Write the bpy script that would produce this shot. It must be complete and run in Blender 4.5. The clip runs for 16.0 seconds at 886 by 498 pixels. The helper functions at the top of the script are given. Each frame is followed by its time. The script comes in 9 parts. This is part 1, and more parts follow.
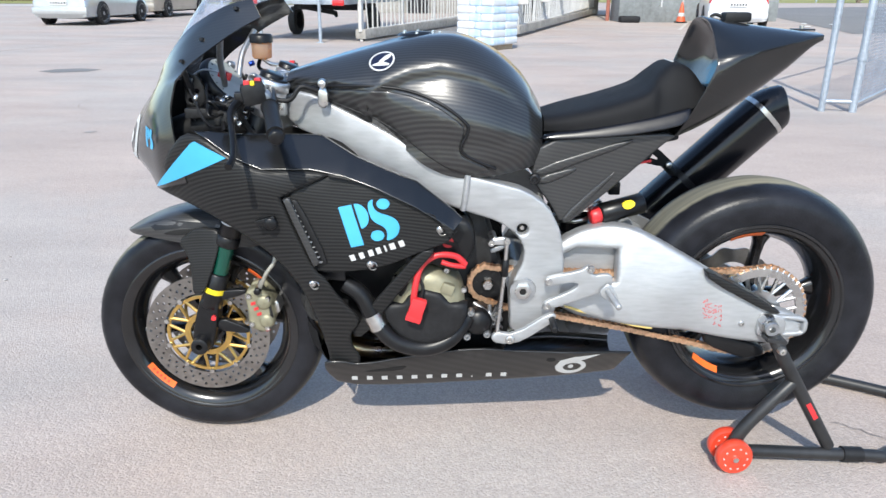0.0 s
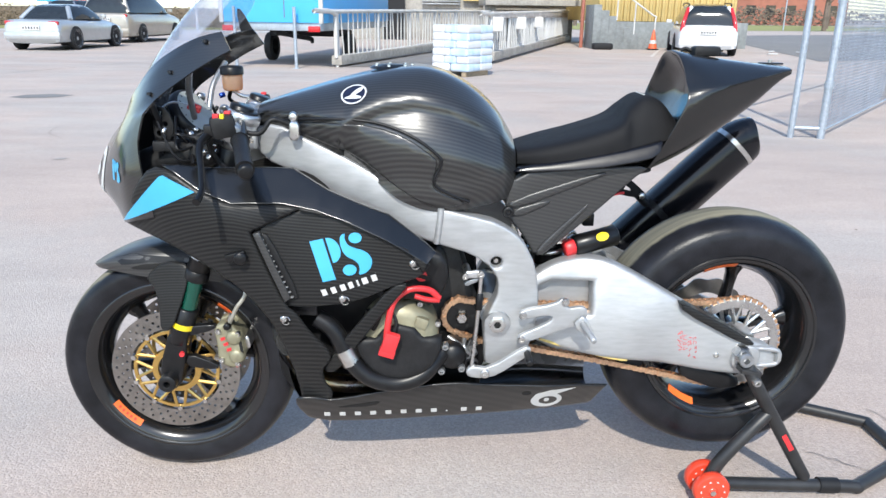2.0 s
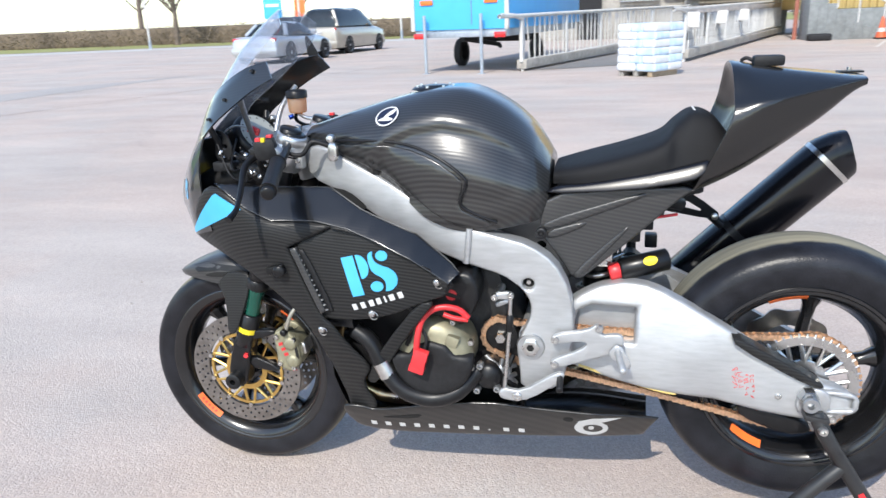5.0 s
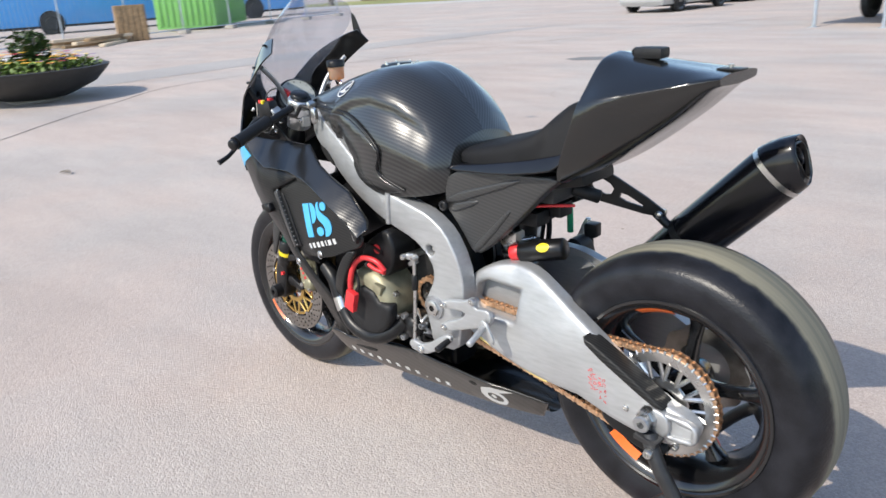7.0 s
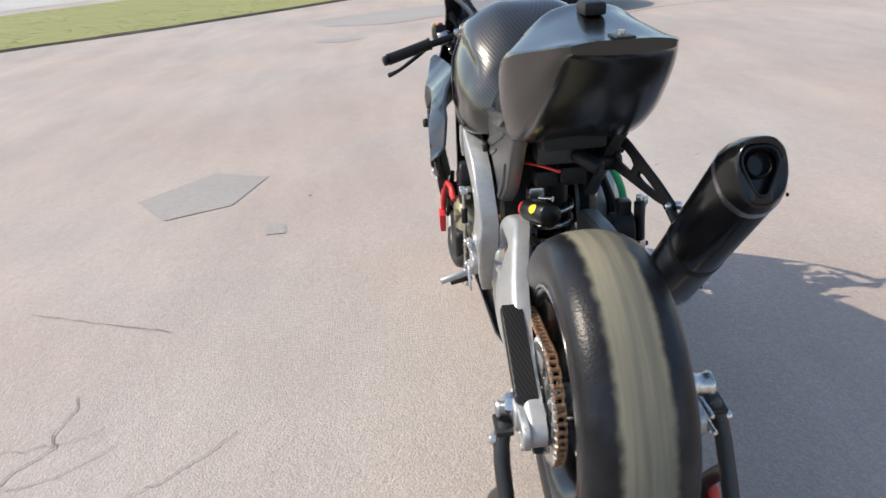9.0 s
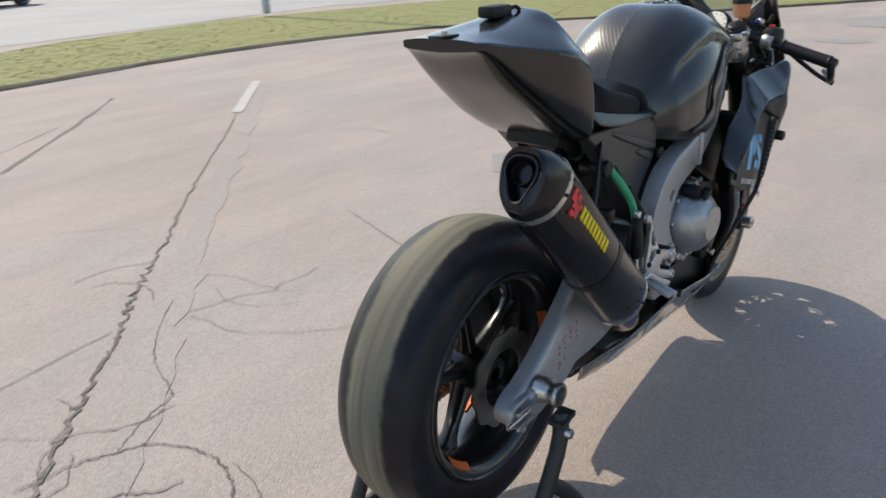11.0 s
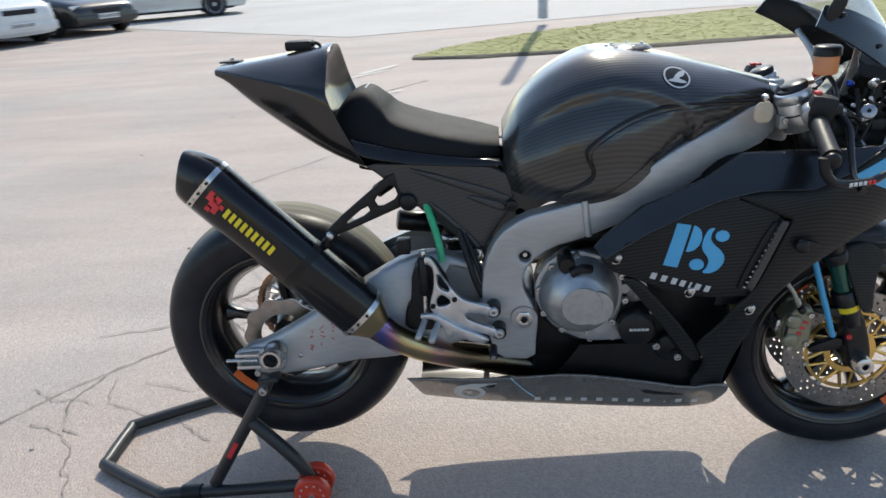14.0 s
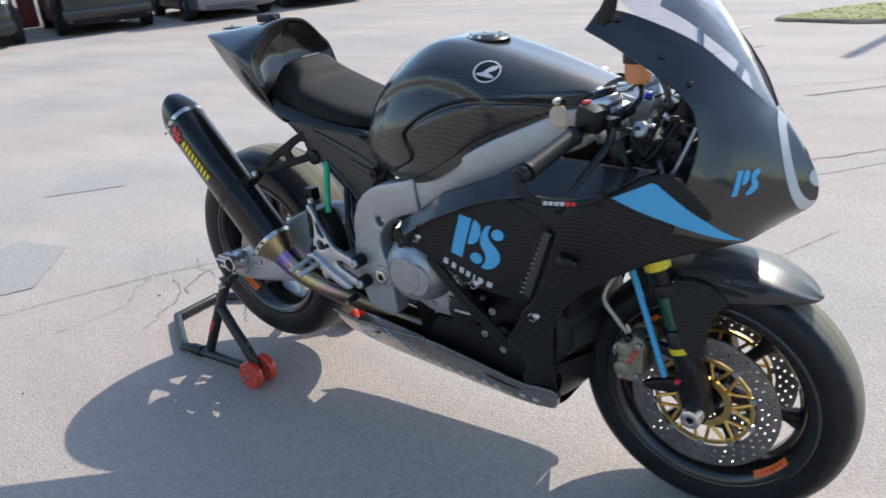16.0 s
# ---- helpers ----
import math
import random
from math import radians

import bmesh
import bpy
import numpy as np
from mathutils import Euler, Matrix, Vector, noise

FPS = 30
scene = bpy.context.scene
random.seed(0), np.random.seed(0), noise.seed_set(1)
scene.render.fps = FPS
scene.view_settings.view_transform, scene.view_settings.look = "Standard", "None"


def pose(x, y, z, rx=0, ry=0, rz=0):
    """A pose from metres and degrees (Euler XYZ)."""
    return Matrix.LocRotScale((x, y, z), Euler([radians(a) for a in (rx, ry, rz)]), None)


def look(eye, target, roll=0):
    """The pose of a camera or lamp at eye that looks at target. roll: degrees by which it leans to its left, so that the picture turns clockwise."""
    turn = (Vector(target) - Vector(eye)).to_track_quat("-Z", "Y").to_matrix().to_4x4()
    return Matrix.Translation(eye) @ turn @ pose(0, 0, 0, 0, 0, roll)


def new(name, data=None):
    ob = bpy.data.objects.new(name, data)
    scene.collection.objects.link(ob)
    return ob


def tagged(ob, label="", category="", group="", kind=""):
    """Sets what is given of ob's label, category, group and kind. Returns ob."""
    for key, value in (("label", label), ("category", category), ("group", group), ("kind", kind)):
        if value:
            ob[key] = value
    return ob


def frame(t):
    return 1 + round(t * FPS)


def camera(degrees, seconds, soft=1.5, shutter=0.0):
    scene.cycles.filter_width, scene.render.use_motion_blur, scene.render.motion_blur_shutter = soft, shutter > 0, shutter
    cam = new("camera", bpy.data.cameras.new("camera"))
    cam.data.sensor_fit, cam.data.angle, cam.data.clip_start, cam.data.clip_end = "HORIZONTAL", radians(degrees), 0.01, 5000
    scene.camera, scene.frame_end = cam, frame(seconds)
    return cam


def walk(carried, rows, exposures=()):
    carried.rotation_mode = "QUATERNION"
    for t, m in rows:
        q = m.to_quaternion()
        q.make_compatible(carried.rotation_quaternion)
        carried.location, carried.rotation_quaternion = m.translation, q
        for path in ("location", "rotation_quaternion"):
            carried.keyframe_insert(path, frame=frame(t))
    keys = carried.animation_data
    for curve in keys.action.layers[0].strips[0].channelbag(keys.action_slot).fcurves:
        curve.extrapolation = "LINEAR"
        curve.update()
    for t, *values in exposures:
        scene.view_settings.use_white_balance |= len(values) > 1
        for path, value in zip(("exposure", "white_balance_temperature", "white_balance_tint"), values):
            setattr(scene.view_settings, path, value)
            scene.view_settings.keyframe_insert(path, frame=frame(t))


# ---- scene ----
cam = camera(62.0, 16.0, shutter=0.4)
PATH = [
    (0, (-0.134, -1.789, 1.139), (-0.093, 0.095, 0.468), 0.5),
    (0.5, (-0.129, -1.78, 1.137), (-0.056, 0.1, 0.458), 0.8),
    (1, (-0.129, -1.77, 1.141), (-0.063, 0.11, 0.463), 0.4),
    (1.5, (-0.127, -1.763, 1.148), (-0.044, 0.127, 0.502), 0.5),
    (2, (-0.125, -1.765, 1.154), (-0.022, 0.137, 0.545), 0.8),
    (2.5, (-0.126, -1.766, 1.155), (-0.017, 0.14, 0.557), 0.8),
    (3, (-0.119, -1.771, 1.156), (-0.029, 0.137, 0.561), 1.0),
    (3.5, (-0.093, -1.759, 1.157), (-0.043, 0.149, 0.559), 0.3),
    (3.7, (-0.074, -1.759, 1.16), (-0.083, 0.15, 0.563), 0.1),
    (5.8, (0.638, -1.64, 1.2), (-0.136, 0.087, 0.553), -2.8),
    (6, (0.758, -1.591, 1.196), (-0.121, 0.074, 0.521), -2.7),
    (6.5, (1.034, -1.52, 1.203), (-0.061, 0.028, 0.565), -3.0),
    (7, (1.296, -1.381, 1.229), (-0.012, -0.029, 0.552), -3.5),
    (7.5, (1.435, -1.154, 1.214), (-0.035, 0.004, 0.507), -3.5),
    (8, (1.652, -0.899, 1.183), (-0.046, -0.08, 0.515), -2.3),
    (8.5, (1.812, -0.695, 1.205), (0.03, -0.177, 0.46), -3.0),
    (8.7, (1.84, -0.565, 1.21), (0.03, -0.214, 0.436), -3.3),
    (10.8, (1.804, 0.669, 1.184), (0.253, -0.361, 0.455), -2.5),
    (11, (1.762, 0.774, 1.188), (0.31, -0.376, 0.435), -2.6),
    (11.5, (1.573, 0.981, 1.167), (0.294, -0.374, 0.441), -1.6),
    (12, (1.328, 1.161, 1.204), (0.279, -0.37, 0.459), -1.7),
    (12.5, (1.093, 1.344, 1.206), (0.343, -0.341, 0.432), -1.8),
    (13, (0.775, 1.458, 1.197), (0.325, -0.336, 0.435), -2.7),
    (13.5, (0.485, 1.565, 1.218), (0.259, -0.27, 0.457), -3.4),
    (14, (0.168, 1.686, 1.254), (0.294, -0.165, 0.507), -3.9),
    (14.5, (-0.159, 1.644, 1.234), (0.237, -0.14, 0.421), -3.9),
    (15, (-0.498, 1.621, 1.255), (0.189, -0.088, 0.474), -5.3),
    (15.5, (-0.802, 1.6, 1.26), (0.114, 0.001, 0.482), -4.8),
    (16, (-1.08, 1.424, 1.257), (0.047, -0.028, 0.469), -5.2),
]
walk(cam, [(t, look(eye, target, roll)) for t, eye, target, roll in PATH],
     exposures=[(0, 0.42, 6460, 7), (3.5, 0.47, 6420, 8), (6, 0.50, 6590, 9), (7, 0.35, 6820, 9), (8.5, 0.25, 7220, 10), (11, -0.08, 7380, 9), (13, 0.12, 7080, 6), (14.5, 0.17, 6830, 7), (16, 0.26, 6560, 7)])
# ---- light ----
SUN = Vector((-0.15, -1.02, 1.0)).normalized()
world = bpy.data.worlds.new("sky")
scene.world = world
world.use_nodes = True
wn = world.node_tree.nodes
sky = wn.new("ShaderNodeTexSky")
sky.sky_type, sky.sun_disc = "NISHITA", False
sky.sun_elevation, sky.sun_rotation = math.asin(SUN.z), math.atan2(SUN.x, SUN.y)
sky.air_density, sky.dust_density, sky.ozone_density = 1.0, 0.7, 1.6
wn["Background"].inputs["Strength"].default_value = 0.228
world.node_tree.links.new(sky.outputs[0], wn["Background"].inputs["Color"])
sun = new("sun", bpy.data.lights.new("sun", "SUN"))
sun.data.energy, sun.data.angle, sun.data.color = 3.9, radians(0.55), (1.0, 0.955, 0.88)
sun.matrix_world = look(SUN * 30, (0, 0, 0))


# ---- materials ----
def material(name, color, rough=0.5, metal=0.0, vary=0.15, scale=30.0, bump=0.0, bump_scale=None, second=None, coat=0.0, spread=None, stretch=(1, 1, 1), ramp=(0.35, 0.7)):
    """A surface with grain at two scales: a fine noise and a broad one move colour, gloss and relief."""
    m = bpy.data.materials.new(name)
    m.use_nodes = True
    n, l = m.node_tree.nodes, m.node_tree.links
    p = n["Principled BSDF"]
    p.inputs["Metallic"].default_value = metal
    p.inputs["Coat Weight"].default_value = coat
    p.inputs["Coat Roughness"].default_value = 0.12
    tc, mp = n.new("ShaderNodeTexCoord"), n.new("ShaderNodeMapping")
    mp.inputs["Scale"].default_value = stretch
    l.new(tc.outputs["Object"], mp.inputs["Vector"])
    fine, broad = n.new("ShaderNodeTexNoise"), n.new("ShaderNodeTexNoise")
    for t, s in ((fine, scale), (broad, spread or scale * 0.12)):
        t.inputs["Scale"].default_value, t.inputs["Detail"].default_value = s, 6
        l.new(mp.outputs[0], t.inputs["Vector"])
    add = n.new("ShaderNodeMath")
    add.operation = "MULTIPLY_ADD"
    add.inputs[1].default_value = 0.5
    l.new(fine.outputs["Fac"], add.inputs[0])
    half = n.new("ShaderNodeMath")
    half.operation = "MULTIPLY"
    half.inputs[1].default_value = 0.5
    l.new(broad.outputs["Fac"], half.inputs[0])
    l.new(half.outputs[0], add.inputs[2])
    r = n.new("ShaderNodeValToRGB")
    c = Vector(color)
    d = Vector(second) if second else c * (1 - vary * 1.6)
    e = c if second else c * (1 + vary)
    r.color_ramp.elements[0].position, r.color_ramp.elements[1].position = ramp
    r.color_ramp.elements[0].color, r.color_ramp.elements[1].color = (*d, 1), (*e, 1)
    l.new(add.outputs[0], r.inputs[0])
    l.new(r.outputs[0], p.inputs["Base Color"])
    rr = n.new("ShaderNodeMapRange")
    rr.inputs["To Min"].default_value, rr.inputs["To Max"].default_value = max(0.02, rough * 0.75), min(1, rough * 1.25)
    l.new(add.outputs[0], rr.inputs["Value"])
    l.new(rr.outputs[0], p.inputs["Roughness"])
    if bump:
        b, g = n.new("ShaderNodeBump"), n.new("ShaderNodeTexNoise")
        g.inputs["Scale"].default_value, g.inputs["Detail"].default_value = bump_scale or scale, 4
        l.new(mp.outputs[0], g.inputs["Vector"])
        b.inputs["Strength"].default_value, b.inputs["Distance"].default_value = 1.0, bump
        l.new(g.outputs["Fac"], b.inputs["Height"])
        l.new(b.outputs[0], p.inputs["Normal"])
    return m


def carbon_fibre(name, light=0.035, dark=0.010, rough=0.34, coat=0.25, period=0.0105, relief=0.0010):
    """Bare woven cloth: rows of tows that run level along the sides and lengthways on top."""
    m = material(name, (light,) * 3, rough, 0, 0.2, 18, 0.0, coat=coat)
    n, l = m.node_tree.nodes, m.node_tree.links
    p = n["Principled BSDF"]
    tc, sp = n.new("ShaderNodeTexCoord"), n.new("ShaderNodeSeparateXYZ")
    l.new(tc.outputs["Object"], sp.inputs[0])

    def calc(op, a, b=0.0, c=0.0):
        k = n.new("ShaderNodeMath")
        k.operation = op
        for i, v in enumerate((a, b, c)):
            if isinstance(v, (int, float)):
                k.inputs[i].default_value = v
            else:
                l.new(v, k.inputs[i])
        return k.outputs[0]
    warp = n.new("ShaderNodeTexNoise")
    warp.inputs["Scale"].default_value = 7
    l.new(tc.outputs["Object"], warp.inputs["Vector"])
    across = calc("SUBTRACT", sp.outputs[2], calc("ABSOLUTE", sp.outputs[1]))
    across = calc("ADD", across, calc("MULTIPLY", sp.outputs[0], 0.12))
    across = calc("ADD", across, calc("MULTIPLY", warp.outputs["Fac"], 0.003))
    rows = calc("SINE", calc("MULTIPLY", across, 2 * math.pi / period))
    tows = calc("SINE", calc("MULTIPLY", calc("ADD", sp.outputs[0], across), 2 * math.pi / (period * 0.36)))
    both = calc("MULTIPLY_ADD", tows, 0.12, calc("MULTIPLY", rows, 0.5))
    both = calc("ADD", both, 0.5)
    r = n.new("ShaderNodeValToRGB")
    r.color_ramp.elements[0].position, r.color_ramp.elements[1].position = 0.1, 1.0
    r.color_ramp.elements[0].color, r.color_ramp.elements[1].color = (dark, dark, dark * 1.05, 1), (light, light, light * 0.98, 1)
    l.new(both, r.inputs[0])
    l.new(r.outputs[0], p.inputs["Base Color"])
    b = n.new("ShaderNodeBump")
    b.inputs["Strength"].default_value, b.inputs["Distance"].default_value = 0.25, relief
    l.new(both, b.inputs["Height"])
    l.new(b.outputs[0], p.inputs["Normal"])
    return m


CARBON = carbon_fibre("carbon_fibre", 0.026, 0.012, 0.36, 0.0, 0.0078, 0.0005)
CARBON.node_tree.nodes["Principled BSDF"].inputs["Specular IOR Level"].default_value = 0.15
CARBON_TANK = carbon_fibre("carbon_fibre_waxed", 0.027, 0.009, 0.30, 0.6, 0.0110, 0.0004)
# paler weave; on the mudguard it paints in the sun glare
CARBON_PALE = carbon_fibre("carbon_fibre_paler", 0.040, 0.026, 0.36, 0.1, 0.0085, 0.0003)
CARBON_GLOSS = carbon_fibre("carbon_fibre_lacquered", 0.008, 0.004, 0.24, 0.45, 0.0105, 0.0003)
CARBON_NOSE = carbon_fibre("carbon_fibre_nose", 0.012, 0.008, 0.30, 1.0, 0.0085, 0.00015)
CARBON_NOSE.node_tree.nodes["Principled BSDF"].inputs["Coat IOR"].default_value = 1.6
CARBON_NOSE.node_tree.nodes["Principled BSDF"].inputs["Specular IOR Level"].default_value = 0.2
CARBON_BELLY = carbon_fibre("carbon_fibre_high_gloss", 0.014, 0.006, 0.30, 0.4, 0.0105, 0.0003)
# right belly side only: the sunlit ground's reflection is put into the colour
BELLY_BOUNCE = material("belly_carbon_ground_bounce", (0.125, 0.112, 0.097), 0.28, 0, 0.12, 30, spread=5, second=(0.075, 0.067, 0.058), coat=1.0)
BELLY_BOUNCE.node_tree.nodes["Principled BSDF"].inputs["Coat IOR"].default_value = 1.9
CARBON_BELLY.node_tree.nodes["Principled BSDF"].inputs["Coat IOR"].default_value = 1.45
LACQUER = material("black_lacquer", (0.006, 0.006, 0.008), 0.26, 0, 0.3, 12, coat=0.40)
LACQUER.node_tree.nodes["Principled BSDF"].inputs["Specular IOR Level"].default_value = 0.2
BLACK = material("black_paint", (0.010, 0.010, 0.011), 0.36, 0, 0.3, 40)
BLACK_SATIN = material("black_anodised", (0.009, 0.009, 0.010), 0.32, 0.3, 0.3, 60)
PLASTIC = material("black_plastic", (0.012, 0.012, 0.013), 0.5, 0, 0.3, 80, 0.0004, 300)


def tread(name, half):
    """Slick whose crown is scrubbed grey, fading out towards the shoulders."""
    m = material(name, (0.014, 0.0145, 0.018), 0.30, 0, 0.4, 25, 0.0006, 200, spread=5)
    n, l = m.node_tree.nodes, m.node_tree.links
    p = n["Principled BSDF"]
    tc, sp, nz, ab, mr, mx = (n.new("ShaderNode" + k) for k in ("TexCoord", "SeparateXYZ", "TexNoise", "Math", "MapRange", "Mix"))
    l.new(tc.outputs["Object"], sp.inputs[0])
    l.new(tc.outputs["Object"], nz.inputs["Vector"])
    nz.inputs["Scale"].default_value, nz.inputs["Detail"].default_value = 38, 8
    ab.operation = "ABSOLUTE"
    l.new(sp.outputs[1], ab.inputs[0])
    sh = n.new("ShaderNodeMath")
    sh.operation = "MULTIPLY_ADD"
    sh.inputs[1].default_value = half * 0.36
    l.new(nz.outputs["Fac"], sh.inputs[0])
    l.new(ab.outputs[0], sh.inputs[2])
    mr.interpolation_type = "SMOOTHSTEP"
    for k, v in (("From Min", half * 1.28), ("From Max", half * 0.92), ("To Min", 0.0), ("To Max", 0.92)):
        mr.inputs[k].default_value = v
    l.new(sh.outputs[0], mr.inputs["Value"])
    mx.data_type = "RGBA"
    old = p.inputs["Base Color"].links[0].from_socket
    l.new(mr.outputs[0], mx.inputs["Factor"])
    l.new(old, mx.inputs["A"])
    # streaks scrubbed round the tyre
    mp, st, rp = n.new("ShaderNodeMapping"), n.new("ShaderNodeTexNoise"), n.new("ShaderNodeValToRGB")
    mp.inputs["Scale"].default_value = (2.5, 55, 2.5)
    l.new(tc.outputs["Object"], mp.inputs["Vector"])
    l.new(mp.outputs[0], st.inputs["Vector"])
    st.inputs["Scale"].default_value, st.inputs["Detail"].default_value = 1.0, 6
    e = rp.color_ramp.elements
    e[0].position, e[1].position = 0.36, 0.64
    e[0].color, e[1].color = (0.13, 0.125, 0.10, 1), (0.235, 0.215, 0.155, 1)
    l.new(st.outputs["Fac"], rp.inputs[0])
    l.new(rp.outputs[0], mx.inputs["B"])
    l.new(mx.outputs["Result"], p.inputs["Base Color"])
    p.inputs["Specular IOR Level"].default_value = 0.25
    rr = n.new("ShaderNodeMapRange")
    rr.inputs["To Min"].default_value, rr.inputs["To Max"].default_value = 0.33, 0.75
    l.new(mr.outputs[0], rr.inputs["Value"])
    l.new(rr.outputs[0], p.inputs["Roughness"])
    return m


RIM_BLACK = material("black_rim_gloss", (0.011, 0.011, 0.012), 0.24, 0.2, 0.3, 30, coat=0.5)
TREAD_REAR, TREAD_FRONT = tread("rear_slick", 0.045), tread("front_slick", 0.042)
FOAM = material("seat_foam", (0.007, 0.007, 0.008), 0.7, 0, 0.3, 120, 0.0006, 700)
FOAM.node_tree.nodes["Principled BSDF"].inputs["Specular IOR Level"].default_value = 0.25
ALU = material("brushed_aluminium", (0.44, 0.445, 0.45), 0.48, 0.65, 0.1, 60, 0.0002, 90, spread=4, stretch=(0.4, 1, 2.0))
MILLED = material("milled_aluminium", (0.62, 0.63, 0.64), 0.34, 0.9, 0.1, 80, spread=8)
ALU_DARK = material("cast_aluminium", (0.42, 0.43, 0.44), 0.42, 0.9, 0.15, 60, 0.0004, 260)
STEEL = material("machined_steel", (0.62, 0.61, 0.59), 0.28, 1.0, 0.12, 50)
DISC = material("drilled_disc_steel", (0.33, 0.31, 0.29), 0.34, 1.0, 0.2, 50, spread=14)
GOLD = material("gold_anodised", (0.70, 0.46, 0.15), 0.30, 1.0, 0.15, 60)
CHAIN_GOLD = material("worn_gold_chain", (0.64, 0.41, 0.26), 0.42, 0.85, 0.35, 90)
OLIVE = material("olive_magnesium", (0.30, 0.28, 0.19), 0.5, 0.5, 0.2, 40)
GREEN_TUBE = material("green_fork_coating", (0.008, 0.085, 0.058), 0.2, 0.4, 0.2, 30, coat=0.4)
GREEN_HOSE = material("green_hose", (0.03, 0.42, 0.19), 0.4, 0, 0.2, 30)
BLUE = material("sky_blue_film", (0.060, 0.37, 0.64), 0.35, 0, 0.06, 20)
WHITE = material("white_film", (0.54, 0.54, 0.53), 0.45, 0, 0.05, 40)
RED = material("red_plastic", (0.62, 0.03, 0.035), 0.4, 0, 0.15, 40)
ORANGE = material("orange_film", (0.85, 0.16, 0.03), 0.4, 0, 0.08, 40)
WHEEL_RED = material("orange_red_polyurethane", (0.66, 0.055, 0.025), 0.3, 0, 0.12, 40, coat=0.2)
YELLOW = material("yellow_film", (0.78, 0.60, 0.02), 0.35, 0, 0.08, 40)
TITANIUM = material("heat_tinted_titanium", (0.50, 0.38, 0.20), 0.28, 1.0, 0.2, 14, second=(0.20, 0.19, 0.30), spread=5, ramp=(0.38, 0.55))
HEAT = material("blued_titanium", (0.5, 0.4, 0.25), 0.26, 1.0, 0.2, 14)
hn, hl = HEAT.node_tree.nodes, HEAT.node_tree.links
htc, hsp, hmr, hrp = (hn.new("ShaderNode" + k) for k in ("TexCoord", "SeparateXYZ", "MapRange", "ValToRGB"))
hl.new(htc.outputs["Object"], hsp.inputs[0])
hmr.inputs["From Min"].default_value, hmr.inputs["From Max"].default_value = 0.22, 0.45
hl.new(hsp.outputs[0], hmr.inputs["Value"])
hl.new(hmr.outputs[0], hrp.inputs[0])
for at, col in ((0.15, (0.22, 0.17, 0.11)), (0.32, (0.42, 0.25, 0.24)), (0.48, (0.50, 0.40, 0.20)), (0.66, (0.46, 0.36, 0.20)), (0.76, (0.30, 0.17, 0.28)), (0.85, (0.12, 0.15, 0.46)), (0.95, (0.30, 0.26, 0.24))):
    hrp.color_ramp.elements.new(at).color = (*col, 1)
hrp.color_ramp.elements[0].color, hrp.color_ramp.elements[-1].color = (0.16, 0.13, 0.09, 1), (0.40, 0.32, 0.22, 1)
hl.new(hrp.outputs[0], hn["Principled BSDF"].inputs["Base Color"])
BRACKET = material("pale_fibre_bracket", (0.62, 0.50, 0.36), 0.6, 0, 0.15, 40)
DIAL = material("instrument_face", (0.36, 0.37, 0.34), 0.3, 0, 0.1, 30)
PENCIL = material("red_marker", (0.58, 0.10, 0.10), 0.6, 0, 0.2, 60)
for m in (BLACK, PLASTIC):
    m.node_tree.nodes["Principled BSDF"].inputs["Specular IOR Level"].default_value = 0.3
# near-black colour stands for the shade inside holes and slots
HOLE_SHADE = material("recess_shade_black", (0.006, 0.006, 0.006), 0.9, 0, 0.2, 30)


def clear_sheet(name, haze=0.2):
    """Clear acrylic: see-through with a gloss; the sky's whitish sheen is mixed in as pale haze."""
    m = bpy.data.materials.new(name)
    m.use_nodes = True
    n, l = m.node_tree.nodes, m.node_tree.links
    p = n["Principled BSDF"]
    p.inputs["Base Color"].default_value = (0.80, 0.82, 0.90, 1)
    p.inputs["Roughness"].default_value = 0.12
    t, a, g, b, f = (n.new("ShaderNode" + k) for k in ("BsdfTransparent", "MixShader", "BsdfGlossy", "MixShader", "LayerWeight"))
    t.inputs[0].default_value = (0.93, 0.94, 0.97, 1)
    a.inputs[0].default_value = haze
    l.new(t.outputs[0], a.inputs[1])
    l.new(p.outputs[0], a.inputs[2])
    g.inputs["Roughness"].default_value = 0.04
    pw, ad = n.new("ShaderNodeMath"), n.new("ShaderNodeMath")
    pw.operation, ad.operation = "POWER", "MULTIPLY_ADD"
    pw.inputs[1].default_value, ad.inputs[1].default_value, ad.inputs[2].default_value = 5.0, 0.9, 0.05
    f.inputs["Blend"].default_value = 0.5
    l.new(f.outputs["Facing"], pw.inputs[0])
    l.new(pw.outputs[0], ad.inputs[0])
    l.new(ad.outputs[0], b.inputs[0])
    l.new(a.outputs[0], b.inputs[1])
    l.new(g.outputs[0], b.inputs[2])
    l.new(b.outputs[0], n["Material Output"].inputs["Surface"])
    return m


SCREEN = clear_sheet("clear_acrylic", 0.10)


def milky(name, color, glow):
    """Thin translucent plastic that passes light in another tone."""
    m = material(name, color, 0.35, 0, 0.08, 30)
    n, l = m.node_tree.nodes, m.node_tree.links
    t, a = n.new("ShaderNodeBsdfTranslucent"), n.new("ShaderNodeMixShader")
    t.inputs[0].default_value = (*glow, 1)
    a.inputs[0].default_value = 0.68
    l.new(n["Principled BSDF"].outputs[0], a.inputs[1])
    l.new(t.outputs[0], a.inputs[2])
    l.new(a.outputs[0], n["Material Output"].inputs["Surface"])
    return m


AMBER = milky("amber_brake_fluid_cup", (0.82, 0.70, 0.56), (1.0, 0.50, 0.05))


# ---- shapes ----
from mathutils.bvhtree import BVHTree
from mathutils.geometry import delaunay_2d_cdt


